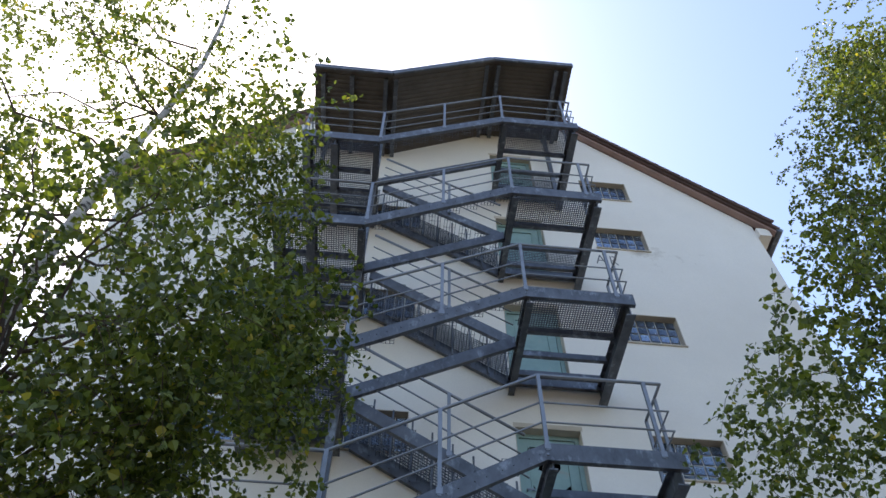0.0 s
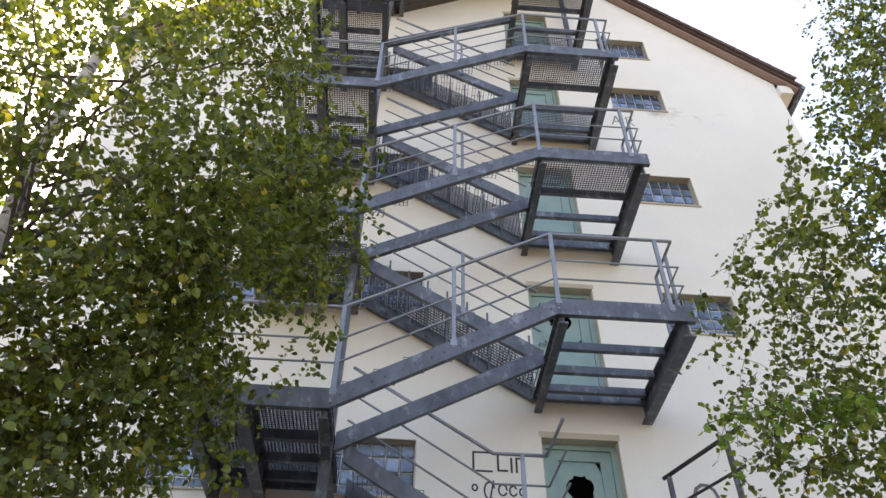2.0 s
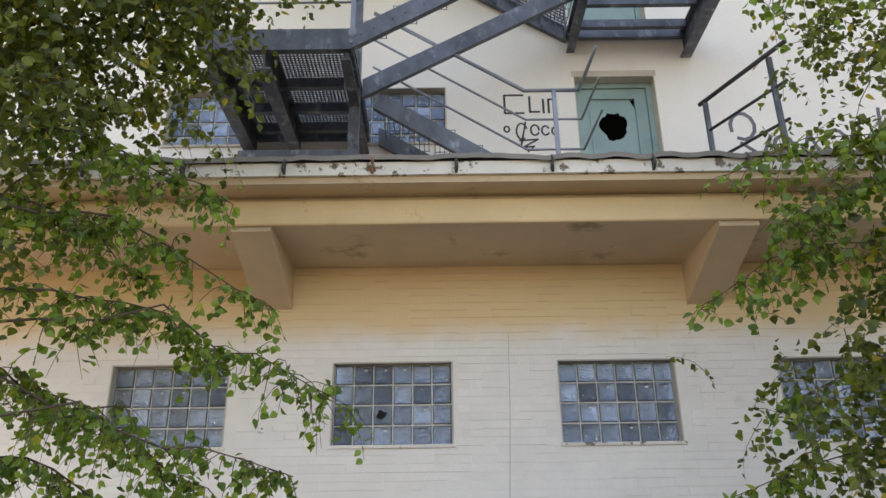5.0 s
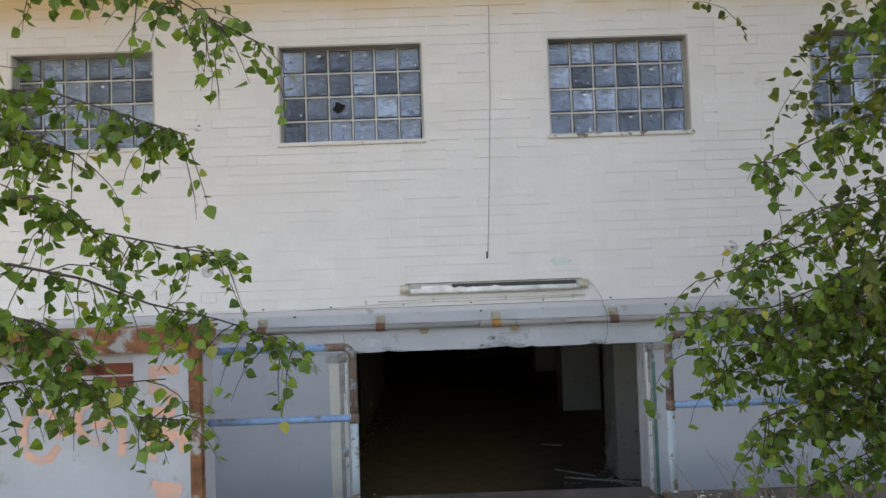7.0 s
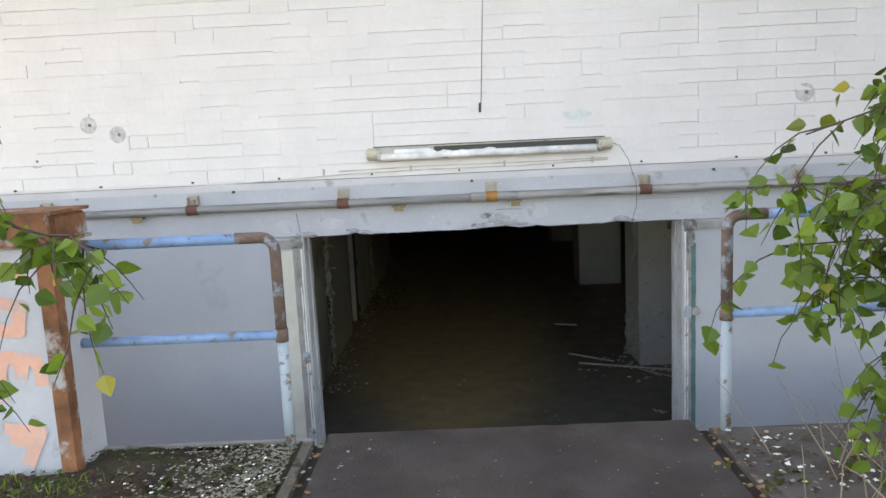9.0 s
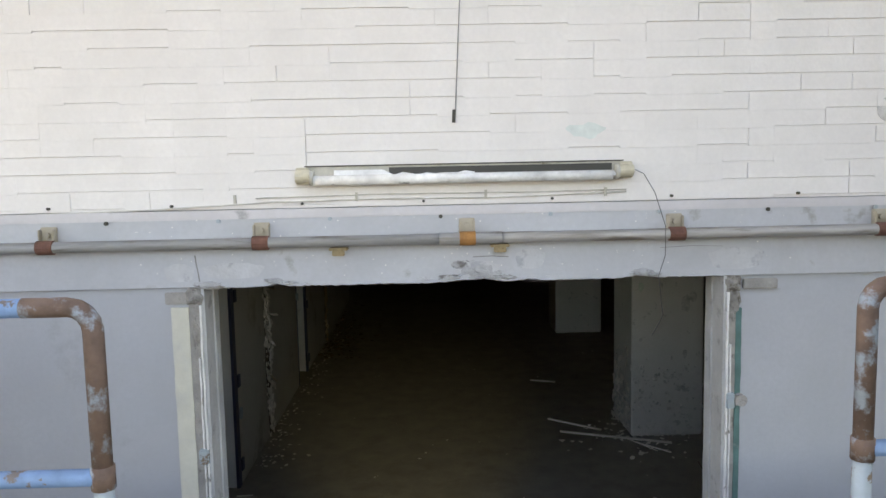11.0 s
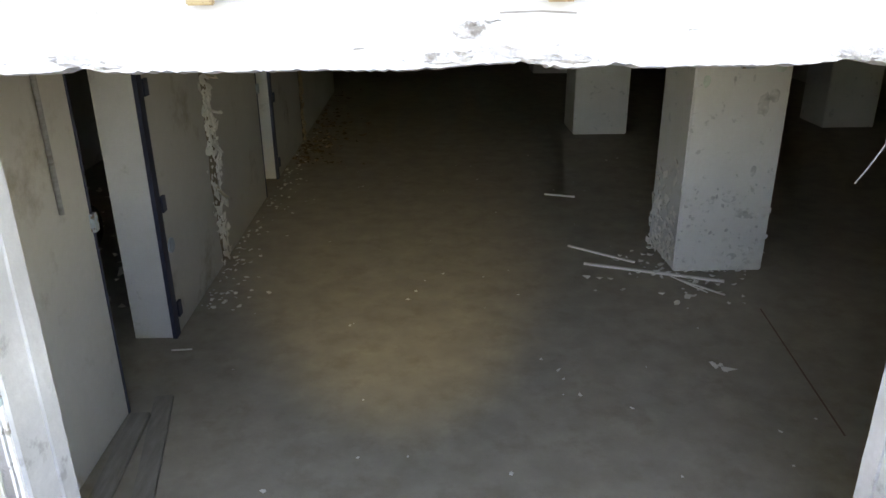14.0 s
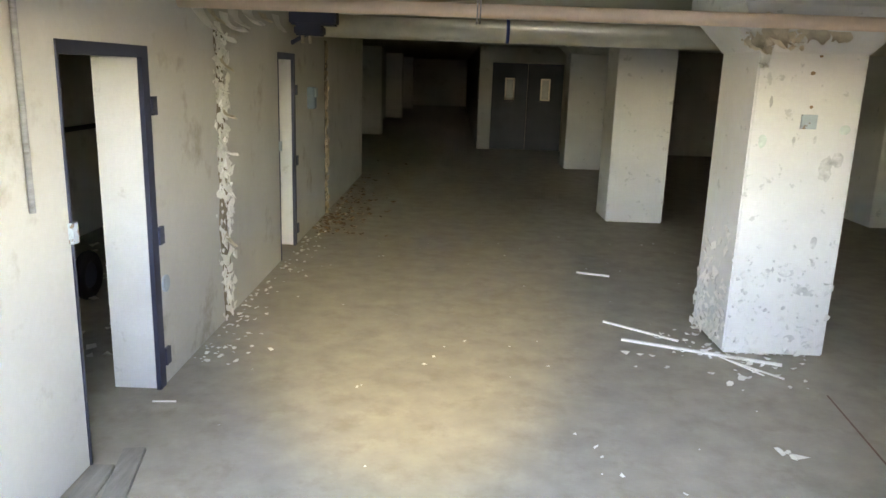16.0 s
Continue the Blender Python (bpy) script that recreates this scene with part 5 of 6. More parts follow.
# canopy over the top flights
zl, zr = LZS[3] + 3.22, RZ[3] + 3.30
prof = [(XL0 - 0.22, zl), (XL1 + 0.05, zl - 0.02), (XR0 - 0.06, zr), (XR1 + 0.33, zr + 0.05)]
for (xa, za), (xb, zb) in zip(prof, prof[1:]):
    y0, y1 = YS - 0.12, YF
    g = Geo().add([(xa, y0, za), (xb, y0, zb), (xb, y1, zb), (xa, y1, za), (xa, y0, za + 0.05), (xb, y0, zb + 0.05), (xb, y1, zb + 0.05), (xa, y1, za + 0.05)],
                  [(0, 3, 2, 1), (4, 5, 6, 7), (0, 1, 5, 4), (1, 2, 6, 5), (2, 3, 7, 6), (3, 0, 4, 7)])
    part("canopy_sheet", g, CANOPY, stair, "brown corrugated canopy")
    g = Geo()
    nb = 18
    for i in range(nb):
        y = y0 + 0.05 + (y1 - y0 - 0.1) * i / nb
        g.beam((xa, y, za - 0.012), (xb, y, zb - 0.012), 0.05, 0.024)
    part("canopy_ribs", g, CANOPY, stair)
    part("canopy_edge", Geo().beam((xa, y0 - 0.02, za + 0.0), (xb, y0 - 0.02, zb + 0.0), 0.05, 0.18), DARK_STEEL, stair)
for cx, ct in ((XL0 + 0.0, zl), (XL0 + 0.7, zl), (XL1 - 0.1, zl), (XL1 + 0.15, zl), (XR0 - 0.2, zr), (XR0 + 0.1, zr), (XR1 - 0.1, zr), (XR1 + 0.15, zr)):
    part("rafter", Geo().box(cx - 0.05, cx + 0.05, YS, YF, ct - 0.16, ct - 0.02), DARK_STEEL, stair)
for cx, zb in ((XR1 - 0.15, RZ[3]), (XL0 + 0.1, LZS[3])):
    part("canopy_post", Geo().box(cx - 0.05, cx + 0.05, YB - 0.2, YB - 0.1, zb, (zr if cx > 0 else zl) - 0.1), DARK_STEEL, stair)

# peeling paint and plaster crumbs
def flakes(n, where, size, rnd):
    g = Geo()
    for _ in range(n):
        p, nrm = where(rnd)
        s = size * rnd.uniform(0.4, 1.3)
        t = nrm.orthogonal().normalized()
        b = nrm.cross(t)
        a0 = rnd.uniform(0, 6.28)
        k = rnd.choice((4, 5, 6))
        pts = []
        for i in range(k):
            a = a0 + 6.283 * i / k
            pts.append(p + (t * math.cos(a) + b * math.sin(a)) * s * rnd.uniform(0.5, 1.2) + nrm * rnd.uniform(0.002, s * 0.8))
        g.add(pts + [p + nrm * 0.004], [tuple(range(k))] + [(i, (i + 1) % k, k) for i in range(k)])
    return g


# ---------------------------------------------------------------- cellar
CEIL = 1.20
thing("floor", Geo().box(X0, 8.0, 0.0, 45, FLOOR_Z - 0.1, FLOOR_Z).box(-14, 14, -1.75, 0.0, FLOOR_Z - 0.1, FLOOR_Z - 0.004), CELLAR_FLOOR, label="dusty bare concrete cellar floor", category="floor", kind="structure")
thing("ceiling", Geo().box(X0, 8.0, THICK, 45, CEIL, CEIL + 0.12), CELLAR_WALL, label="low limewashed cellar ceiling", category="ceiling", kind="structure")
WX, WT = -1.95, 0.265
D1 = (2.08, 3.06, FLOOR_Z, 0.57)
D2 = (6.32, 7.08, FLOOR_Z, 0.62)


def wall_along_y(x0, x1, ya, yb, z0, z1, holes):
    g0 = wall_with_holes(ya, yb, z0, z1, -x1, -x0, holes)
    g0.v = [(-y, x, z) for x, y, z in g0.v]
    return g0


thing("wall_left", wall_along_y(WX - WT, WX, THICK, 13.2, FLOOR_Z, CEIL, [D1, D2]), CELLAR_WALL, label="limewashed cellar wall with two doorways", category="wall", kind="structure")
thing("wall_left_far", Geo().box(-3.5, -3.2, 13.2, 45, FLOOR_Z, CEIL).box(-3.2, WX - WT, 13.05, 13.2, FLOOR_Z, CEIL), CELLAR_WALL, label="recessed far cellar wall", category="wall", kind="structure")
# Second box is an unseen end wall, added to stop daylight leaking in.
thing("wall_left_room", Geo().box(-4.7, -4.5, 0.33, 13.2, FLOOR_Z, CEIL).box(-4.5, WX - WT - 0.01, 13.0, 13.2, FLOOR_Z, CEIL), CELLAR_WALL, label="walls of the dark side room, unseen end wall keeps daylight out", category="wall", kind="structure")
thing("wall_right", Geo().box(7.7, 8.0, THICK, 45, FLOOR_Z, CEIL), CELLAR_WALL, label="far side wall of the cellar", category="wall", kind="structure")
thing("wall_gate", wall_with_holes(0.46, 7.7, FLOOR_Z, CEIL, 19.05, 19.3, [(0.80, 2.72, FLOOR_Z, 0.78)]), CELLAR_WALL, label="cellar cross wall with a double gate", category="wall", kind="structure")
thing("wall_corridor", Geo().box(0.46, 0.72, 19.3, 44.6, FLOOR_Z, CEIL), CELLAR_WALL, label="wall of the far corridor", category="wall", kind="structure")
for y in (22.5, 31.5, 39.7):
    thing("pilaster", Geo().box(-3.2, -2.5, y, y + 0.6, FLOOR_Z, CEIL), CELLAR_WALL, bevel=0.02, label="pale pilaster in the dark corridor", category="pilaster", group="pilasters", kind="structure")

for k, d in enumerate((D1, D2)):
    ob = empty("door_%d" % (k + 8), (WX, d[1], FLOOR_Z), label="open doorway with navy steel frame into a dark room", category="doorway", group="cellar doorways", kind="structure")
    part("door_frame", wall_along_y(WX - 0.02, WX + 0.008, d[0] - 0.005, d[1] + 0.03, FLOOR_Z, d[3] + 0.012, [(d[0] + 0.012, d[1] - 0.06, FLOOR_Z, d[3] - 0.055)]), NAVY, ob)
    part("reveal", Geo().box(WX - WT - 0.02, WX - 0.022, d[1] - 0.06, d[1] - 0.002, FLOOR_Z + 0.01, d[3] - 0.058), REVEAL_WHITE, ob, "white reveal of the thick wall")
    for hz in (0.24, -0.55, -1.34):
        part("hinge", Geo().box(WX, WX + 0.02, d[1] + 0.03, d[1] + 0.10, hz - 0.055, hz + 0.055), NAVY, ob)
    part("latch", Geo().box(WX, WX + 0.025, d[0] - 0.02, d[0] + 0.03, -0.36, -0.26), GREY_POST, ob, "worn steel latch plate")
thing("wall_plate", Geo().tube([(WX, 3.17, -0.87), (WX + 0.012, 3.17, -0.87)], 0.055, 16), GREY_POST, label="round grey metal plate on the wall", category="plate")
tyre = empty("wheel", (-3.26, 4.78, FLOOR_Z), label="small black rubber wheel standing in the dark room", category="wheel")
g = Geo()
for i in range(28):
    for j in range(10):
        u, v = 2 * math.pi * i / 28, 2 * math.pi * j / 10
        r = 0.16 + 0.055 * math.cos(v)
        g.v.append((-3.26 + 0.05 * math.sin(v), 4.78 + r * math.cos(u), FLOOR_Z + 0.215 + r * math.sin(u)))
for i in range(28):
    for j in range(10):
        g.f.append((i * 10 + j, i * 10 + (j + 1) % 10, ((i + 1) % 28) * 10 + (j + 1) % 10, ((i + 1) % 28) * 10 + j))
part("tyre", g, RUBBER, tyre, smooth=True)
part("rim", Geo().tube([(-3.285, 4.78, FLOOR_Z + 0.215), (-3.235, 4.78, FLOOR_Z + 0.215)], 0.115, 20), NAVY, tyre, bevel=0.005)
thing("room_debris", flakes(120, lambda r: (Vector((r.uniform(-4.2, -2.4), r.uniform(2.6, 7.0), FLOOR_Z + 0.004)), Vector((0, 0, 1))), 0.05, random.Random(77)), FLAKE, label="pale rubble on the side room floor", category="debris", kind="stuff")
thing("conduit", Geo().tube([(WX + 0.02, 1.75, CEIL), (WX + 0.02, 1.75, -0.15)], 0.014, 8), PIPE_GREY, smooth=True, label="thin grey conduit on the cellar wall", category="conduit")
thing("wall_rail", Geo().tube([(-4.46, 4.5, -0.27), (-4.46, 9.5, -0.27)], 0.03, 8), RUBBER, label="dark rail along the wall of the side room", category="rail")
bx = empty("wall_box", (WX, 7.88, 0.15), label="small blue grey switch box on the wall", category="switch box")
part("body", Geo().box(WX, WX + 0.09, 7.8, 7.96, 0.0, 0.26), mat("box_blue", (0.14, 0.2, 0.27), 0.5), bx, bevel=0.01)
part("lid", Geo().box(WX + 0.09, WX + 0.11, 7.82, 7.94, 0.14, 0.25), mat("box_pale", (0.36, 0.45, 0.5), 0.5), bx, bevel=0.005)
lf = empty("cellar_lamp", (WX + 0.2, 7.0, 0.95), label="dark broken lamp with bare tube ends", category="lamp")
part("housing", Geo().box(WX, WX + 0.5, 6.85, 7.1, 0.93, 1.12).box(WX + 0.05, WX + 0.36, 6.86, 7.08, 0.82, 0.93), NAVY, lf, bevel=0.02)
part("bracket", Geo().beam((WX, 6.97, 0.74), (WX + 0.2, 6.97, 0.86), 0.05, 0.04), NAVY, lf)
for dx in (0.14, 0.22):
    part("tube_end", Geo().tube([(WX + dx, 6.9, 0.74), (WX + dx, 6.9, 0.83)], 0.018, 8), PALE_PLASTIC, lf, smooth=True)


def pillar(x, y, w=0.76, d=0.74, zh=0.70):
    ob = empty("pillar", (x + w / 2, y + d / 2, FLOOR_Z), label="square white pillar with peeling paint and flared head", category="pillar", group="cellar pillars", kind="structure")
    part("shaft", Geo().box(x, x + w, y, y + d, FLOOR_Z, zh + 0.02), PILLAR, ob, bevel=0.012)
    e = 0.22
    lo = [(x, y, zh), (x + w, y, zh), (x + w, y + d, zh), (x, y + d, zh)]
    zt = min(zh + 0.3, CEIL - 0.02)
    hi = [(x - e, y - e, zt), (x + w + e, y - e, zt), (x + w + e, y + d + e, zt), (x - e, y + d + e, zt)]
    top = [(p[0], p[1], CEIL) for p in hi]
    part("head", Geo().add(lo + hi + top, [(0, 1, 5, 4), (1, 2, 6, 5), (2, 3, 7, 6), (3, 0, 4, 7), (4, 5, 9, 8), (5, 6, 10, 9), (6, 7, 11, 10), (7, 4, 8, 11)]), PILLAR, ob)
    return ob


p1 = pillar(1.955, 4.035)
for px, py in ((2.06, 9.17), (2.3, 15.2), (5.9, 4.05), (5.95, 9.4), (6.1, 15.2)):
    pillar(px, py, 0.8, zh=0.95)
part("grey_plate", Geo().box(2.30, 2.41, 4.02, 4.034, 0.18, 0.28), GREY_POST, p1, "small grey metal plate")
RUST_SPOT = mat("rust_spot", (0.30, 0.20, 0.12), 0.9, vary=0.3, scale=30)
MINT_SMUDGE = mat("mint_smudge", (0.58, 0.66, 0.59), 0.85, vary=0.15, scale=12)
GREY_SMUDGE = mat("grey_smudge", (0.56, 0.56, 0.535), 0.9, vary=0.3, scale=14, bump=0.6)
for i, (sx, sz, rx, rz, m) in enumerate(((2.62, 0.18, 0.045, 0.035, MINT_SMUDGE), (2.05, 0.085, 0.03, 0.05, MINT_SMUDGE), (2.38, 0.68, 0.014, 0.009, RUST_SPOT), (2.34, 0.565, 0.018, 0.014, RUST_SPOT), (2.36, 0.333, 0.014, 0.012, RUST_SPOT),
                                         (2.27, 0.10, 0.012, 0.025, GREY_SMUDGE), (2.42, 0.105, 0.012, 0.028, GREY_SMUDGE), (2.52, -0.10, 0.05, 0.10, GREY_SMUDGE), (2.60, -0.03, 0.04, 0.06, GREY_SMUDGE), (2.075, 0.36, 0.012, 0.04, GREY_SMUDGE), (2.44, -1.39, 0.045, 0.03, GREY_SMUDGE),
                                         (2.35, -0.88, 0.07, 0.03, GREY_SMUDGE), (2.50, -1.02, 0.08, 0.035, GREY_SMUDGE), (2.52, -0.64, 0.025, 0.05, GREY_SMUDGE))):
    ring = ragged(sx, sz, rx, rz, 60 + i, 16)
    k = len(ring)
    part("stain", Geo().add([(qx, 4.0325, qz) for qx, qz in ring] + [(qx, 4.036, qz) for qx, qz in ring], [tuple(range(k))] + [(j, (j + 1) % k, k + (j + 1) % k, k + j) for j in range(k)]), m, p1)
gt = empty("double_gate", (1.76, 19.05, FLOOR_Z), label="dark blue double gate with two small windows", category="gate")
for s, x0, x1 in ((0, 0.81, 1.755), (1, 1.765, 2.71)):
    c = (x0 + x1) / 2
    wx0, wx1 = c - 0.09, c + 0.09
    lf2 = part("leaf", wall_with_holes(x0, x1, FLOOR_Z + 0.01, 0.775, 19.08, 19.13, [(wx0, wx1, -0.15, 0.35)]), GATE, gt)
    part("pane", Geo().box(wx0, wx1, 19.10, 19.11, -0.15, 0.35), mat("gate_pane_%s" % "ab"[s], (0.45, 0.46, 0.42), 0.3), lf2)
    part("window_frame", Geo().box(wx0 - 0.04, wx0, 19.07, 19.08, -0.19, 0.39).box(wx1, wx1 + 0.04, 19.07, 19.08, -0.19, 0.39).box(wx0, wx1, 19.07, 19.08, 0.35, 0.39).box(wx0, wx1, 19.07, 19.08, -0.19, -0.15), PALE_PIPE, lf2)
thing("panel_board", Geo().box(0.44, 0.46, 19.1, 19.5, -0.2, 0.55), DARK_GAP, label="dark notice board on the corridor corner", category="board")
thing("ceiling_pipe", Geo().tube([(WX, 3.65, 0.885), (7.7, 3.65, 0.86)], 0.045, 14), PINK_PIPE, smooth=True, label="thin salmon painted pipe under the ceiling", category="pipe")
cp = empty("ceiling_pipe", (0, 8.2, 0.98), label="thick cream lagged pipe under the ceiling", category="pipe")
part("pipe", Geo().tube([(WX, 8.2, 1.0), (7.7, 8.2, 0.98)], 0.14, 18), PALE_PIPE, cp, smooth=True)
part("ring", Geo().tube([(0.44, 8.2, 0.995), (0.48, 8.2, 0.995)], 0.145, 18), mat("blue_ring", (0.06, 0.1, 0.35), 0.5), cp, "blue marking ring", smooth=True)
for hx in (-0.02, 0.0):
    thing("pipe_hanger", Geo().box(hx - 0.012, hx - 0.004, 3.58, 3.72, 0.80, CEIL), PIPE_GREY, label="thin steel hanger round the pipe", category="pipe hanger", group="pipe hangers")
duct = thing("ceiling_duct", Geo().tube([(2.0, 5.6, 1.06), (7.7, 4.3, 1.09)], 0.1, 14), PALE_PIPE, smooth=True, label="pale lagged pipe crossing the ceiling", category="pipe")


rnd = random.Random(7)
ex = Vector((1, 0, 0))
# Bare plaster colour is darkened to hold the shadows behind the curls.
for cy, half, zt, m in ((4.42, 0.10, 0.75, "shaded_bare_plaster"), (9.1, 0.12, 0.85, "shaded_bare_plaster")):
    if m not in bpy.data.materials:
        mat(m, (0.30, 0.25, 0.18), 0.95, vary=0.3, scale=9, bump=0.9)
    g = Geo()
    k = 44
    for i in range(k + 1):
        z = FLOOR_Z + (zt - FLOOR_Z) * i / k
        w0 = half * (0.75 + 0.6 * noise.noise((z * 6, cy, 0))) + 0.02
        w1 = half * (0.75 + 0.6 * noise.noise((z * 6, cy, 7))) + 0.02
        g.v += [(WX + 0.004, cy - w0, z), (WX + 0.004, cy + w1, z)]
        if i:
            g.f.append((2 * i - 2, 2 * i - 1, 2 * i + 1, 2 * i))
    thing("bare_strip", g, bpy.data.materials[m], label="strip of bare tan plaster where paint has fallen, darkened for curl shadows", category="plaster", kind="structure")
thing("peeling_strip", flakes(260, lambda r: (Vector((WX, 4.42 + 0.30 * (r.random() - 0.5) + 0.05 * math.sin(r.random() * 9), FLOOR_Z + 2.25 * r.random() ** 0.85)), ex), 0.045, rnd), FLAKE, label="strip of curled peeling paint on the wall", category="peeling paint", kind="stuff")
thing("peeling_strip", flakes(160, lambda r: (Vector((WX, 9.1 + 0.2 * (r.random() - 0.5), r.uniform(FLOOR_Z, 0.8))), ex), 0.05, rnd), FLAKE_TAN, label="tan strip of peeling plaster on the wall", category="peeling paint", kind="stuff")
def curl(p, out, along, wide, drop, roll, seed):
    """A sheet of paint peeled from its upper edge, hanging and rolling outwards."""
    rr = random.Random(seed)
    g = Geo()
    nu, nv = 7, 8
    p, out, along = Vector(p), Vector(out), Vector(along)
    edge = [rr.uniform(0.75, 1.15) for _ in range(nu + 1)]
    for j in range(nv + 1):
        v = j / nv
        for i in range(nu + 1):
            u = i / nu - 0.5
            a = roll * v
            taper = 1 - 0.35 * v
            q = p + along * (u * wide * taper + 0.02 * math.sin(5 * v + seed)) + out * (0.012 + drop * edge[i] * (1 - math.cos(a)) / max(roll, 0.2)) - Vector((0, 0, drop * edge[i] * math.sin(a) / max(roll, 0.2)))
            g.v.append(tuple(q + out * rr.uniform(0, 0.006)))
    for j in range(nv):
        for i in range(nu):
            k = j * (nu + 1) + i
            g.f.append((k, k + 1, k + nu + 2, k + nu + 1))
    return g


for i, (fy, fz, wd, dr) in enumerate(((3.86, 0.98, 0.30, 0.34), (4.18, 0.92, 0.2, 0.2), (4.36, 0.80, 0.16, 0.22), (4.52, 0.88, 0.22, 0.24), (4.44, 0.58, 0.1, 0.16), (4.8, 0.92, 0.3, 0.18), (5.2, 0.96, 0.34, 0.2), (5.7, 0.96, 0.3, 0.14), (6.2, 0.98, 0.3, 0.2), (4.40, 0.36, 0.08, 0.12), (4.46, 0.18, 0.09, 0.14), (4.41, -0.1, 0.08, 0.16), (4.45, -0.42, 0.09, 0.14), (4.40, -0.8, 0.1, 0.16))):
    thing("paint_curl", curl((WX, fy, fz), (1, 0, 0), (0, 1, 0), wd, dr, 1.1 + 0.25 * (i % 4), 30 + i), FLAKE if i % 3 != 1 else CREAM_PEEL, smooth=True, label="large curl of paint hanging from the wall", category="peeling paint", group="paint curls")
for i, (px, pz, wd, dr) in enumerate(((1.80, 0.93, 0.2, 0.16), (1.9, 0.84, 0.14, 0.2), (2.0, 0.88, 0.16, 0.24), (2.12, 0.82, 0.12, 0.14), (2.25, 0.86, 0.2, 0.12), (2.42, 0.84, 0.16, 0.1), (1.97, 0.70, 0.07, 0.16))):
    thing("paint_curl", curl((px, 4.03 - max(0.0, (pz - 0.70) * 0.75), pz), (0, -1, 0), (1, 0, 0), wd, dr, 1.0 + 0.3 * (i % 4), 70 + i), CREAM_PEEL if i % 3 else FLAKE, smooth=True, label="cream curl of paint hanging from the pillar head", category="peeling paint", group="paint curls")
up = Vector((0, 0, 1))
thing("paint_flakes", flakes(150, lambda r: (Vector((WX + abs(r.gauss(0, 0.15)) + 0.03, 3.4 + 6.2 * r.random() ** 1.3, FLOOR_Z + 0.004)), up), 0.021, rnd), FLAKE, label="white paint flakes scattered along the wall", category="debris", kind="stuff")
thing("plaster_rubble", flakes(170, lambda r: (Vector((WX + abs(r.gauss(0, 0.3)) + 0.05, 7.6 + abs(r.gauss(0, 2.2)), FLOOR_Z + 0.004)), up), 0.045, rnd), RUBBLE, label="tan plaster rubble at the wall foot", category="debris", kind="stuff")
thing("paint_flakes", flakes(95, lambda r: (Vector((1.95 + r.gauss(0.0, 0.28), 4.0 + r.gauss(0, 0.26), FLOOR_Z + 0.004)), up), 0.03, rnd), FLAKE, label="white paint flakes round the pillar foot", category="debris", kind="stuff")
thing("paint_flakes", flakes(70, lambda r: (Vector((r.uniform(-1.7, 3.2), r.uniform(1.2, 8), FLOOR_Z + 0.004)), up), 0.016, rnd), FLAKE, label="single pale crumbs on the cellar floor", category="debris", kind="stuff")
thing("pillar_peeling", flakes(150, lambda r: (Vector((1.955, 4.05 + 0.7 * r.random(), FLOOR_Z + abs(r.gauss(0, 0.4)))), -ex), 0.04, rnd), FLAKE, label="curled paint on the pillar side", category="peeling paint", kind="stuff")
thing("pillar_peeling", flakes(60, lambda r: (Vector((1.78 + 0.4 * r.random() ** 1.4, 3.96 - 0.14 * r.random(), 0.72 + 0.2 * r.random())), Vector((-0.2, -1, 0.1)).normalized()), 0.03, rnd), CREAM_PEEL, label="tan plaster hanging from the pillar head", category="peeling paint", kind="stuff")
thing("pillar_peeling", flakes(170, lambda r: (Vector((1.97 + 0.73 * r.random(), 4.035, FLOOR_Z + 0.02 + 0.75 * r.random() ** 1.3)), Vector((0, -1, 0))), 0.026, rnd), PILLAR, label="lifting paint flakes low on the pillar front", category="peeling paint", kind="stuff")
thing("pillar_peeling", flakes(46, lambda r: (Vector((1.97 + 0.73 * r.random(), 4.034, FLOOR_Z + 0.25 + 0.6 * r.random())), Vector((0, -1, 0))), 0.020, rnd), GREY_SMUDGE, label="grey bare spots low on the pillar front", category="bare plaster", kind="stuff")
thing("paper_scrap", flakes(5, lambda r: (Vector((1.79 + r.gauss(0, 0.03), 2.44 + r.gauss(0, 0.03), FLOOR_Z + 0.006)), up), 0.05, rnd), FLAKE, label="crumpled white scrap on the floor", category="scrap")
for a, b, r in (((1.23, 4.23), (2.31, 3.80), 0.014), ((1.17, 4.66), (1.68, 4.24), 0.012), ((1.19, 6.25), (1.51, 6.13), 0.014), ((1.95, 3.86), (2.22, 3.55), 0.008), ((-1.93, 2.83), (-1.79, 2.84), 0.006), ((1.9, 3.95), (2.1, 3.6), 0.006)):
    thing("wood_strip", Geo().beam((*a, FLOOR_Z + r * 0.6), (*b, FLOOR_Z + r * 0.6), r * 2, r * 1.2), FLAKE, label="thin pale strip of wood on the floor", category="wood strip", group="wood strips")
for a, b in (((-1.80, 1.20), (-1.86, 2.04)), ((-1.56, 1.15), (-1.78, 2.22))):
    thing("plank", Geo().beam((*a, FLOOR_Z + 0.016), (*b, FLOOR_Z + 0.016), 0.11, 0.03), PLANK, bevel=0.004, label="grey weathered plank lying along the wall", category="plank", group="planks")
thing("floor_crack", Geo().beam((2.4, 3.3, FLOOR_Z + 0.001), (2.2, 1.7, FLOOR_Z + 0.001), 0.01, 0.004), mat("rusty_line", (0.19, 0.11, 0.085), 0.8), label="thin rusty line in the floor", category="floor line", kind="structure")
# ---------------------------------------------------------------- trees and plants


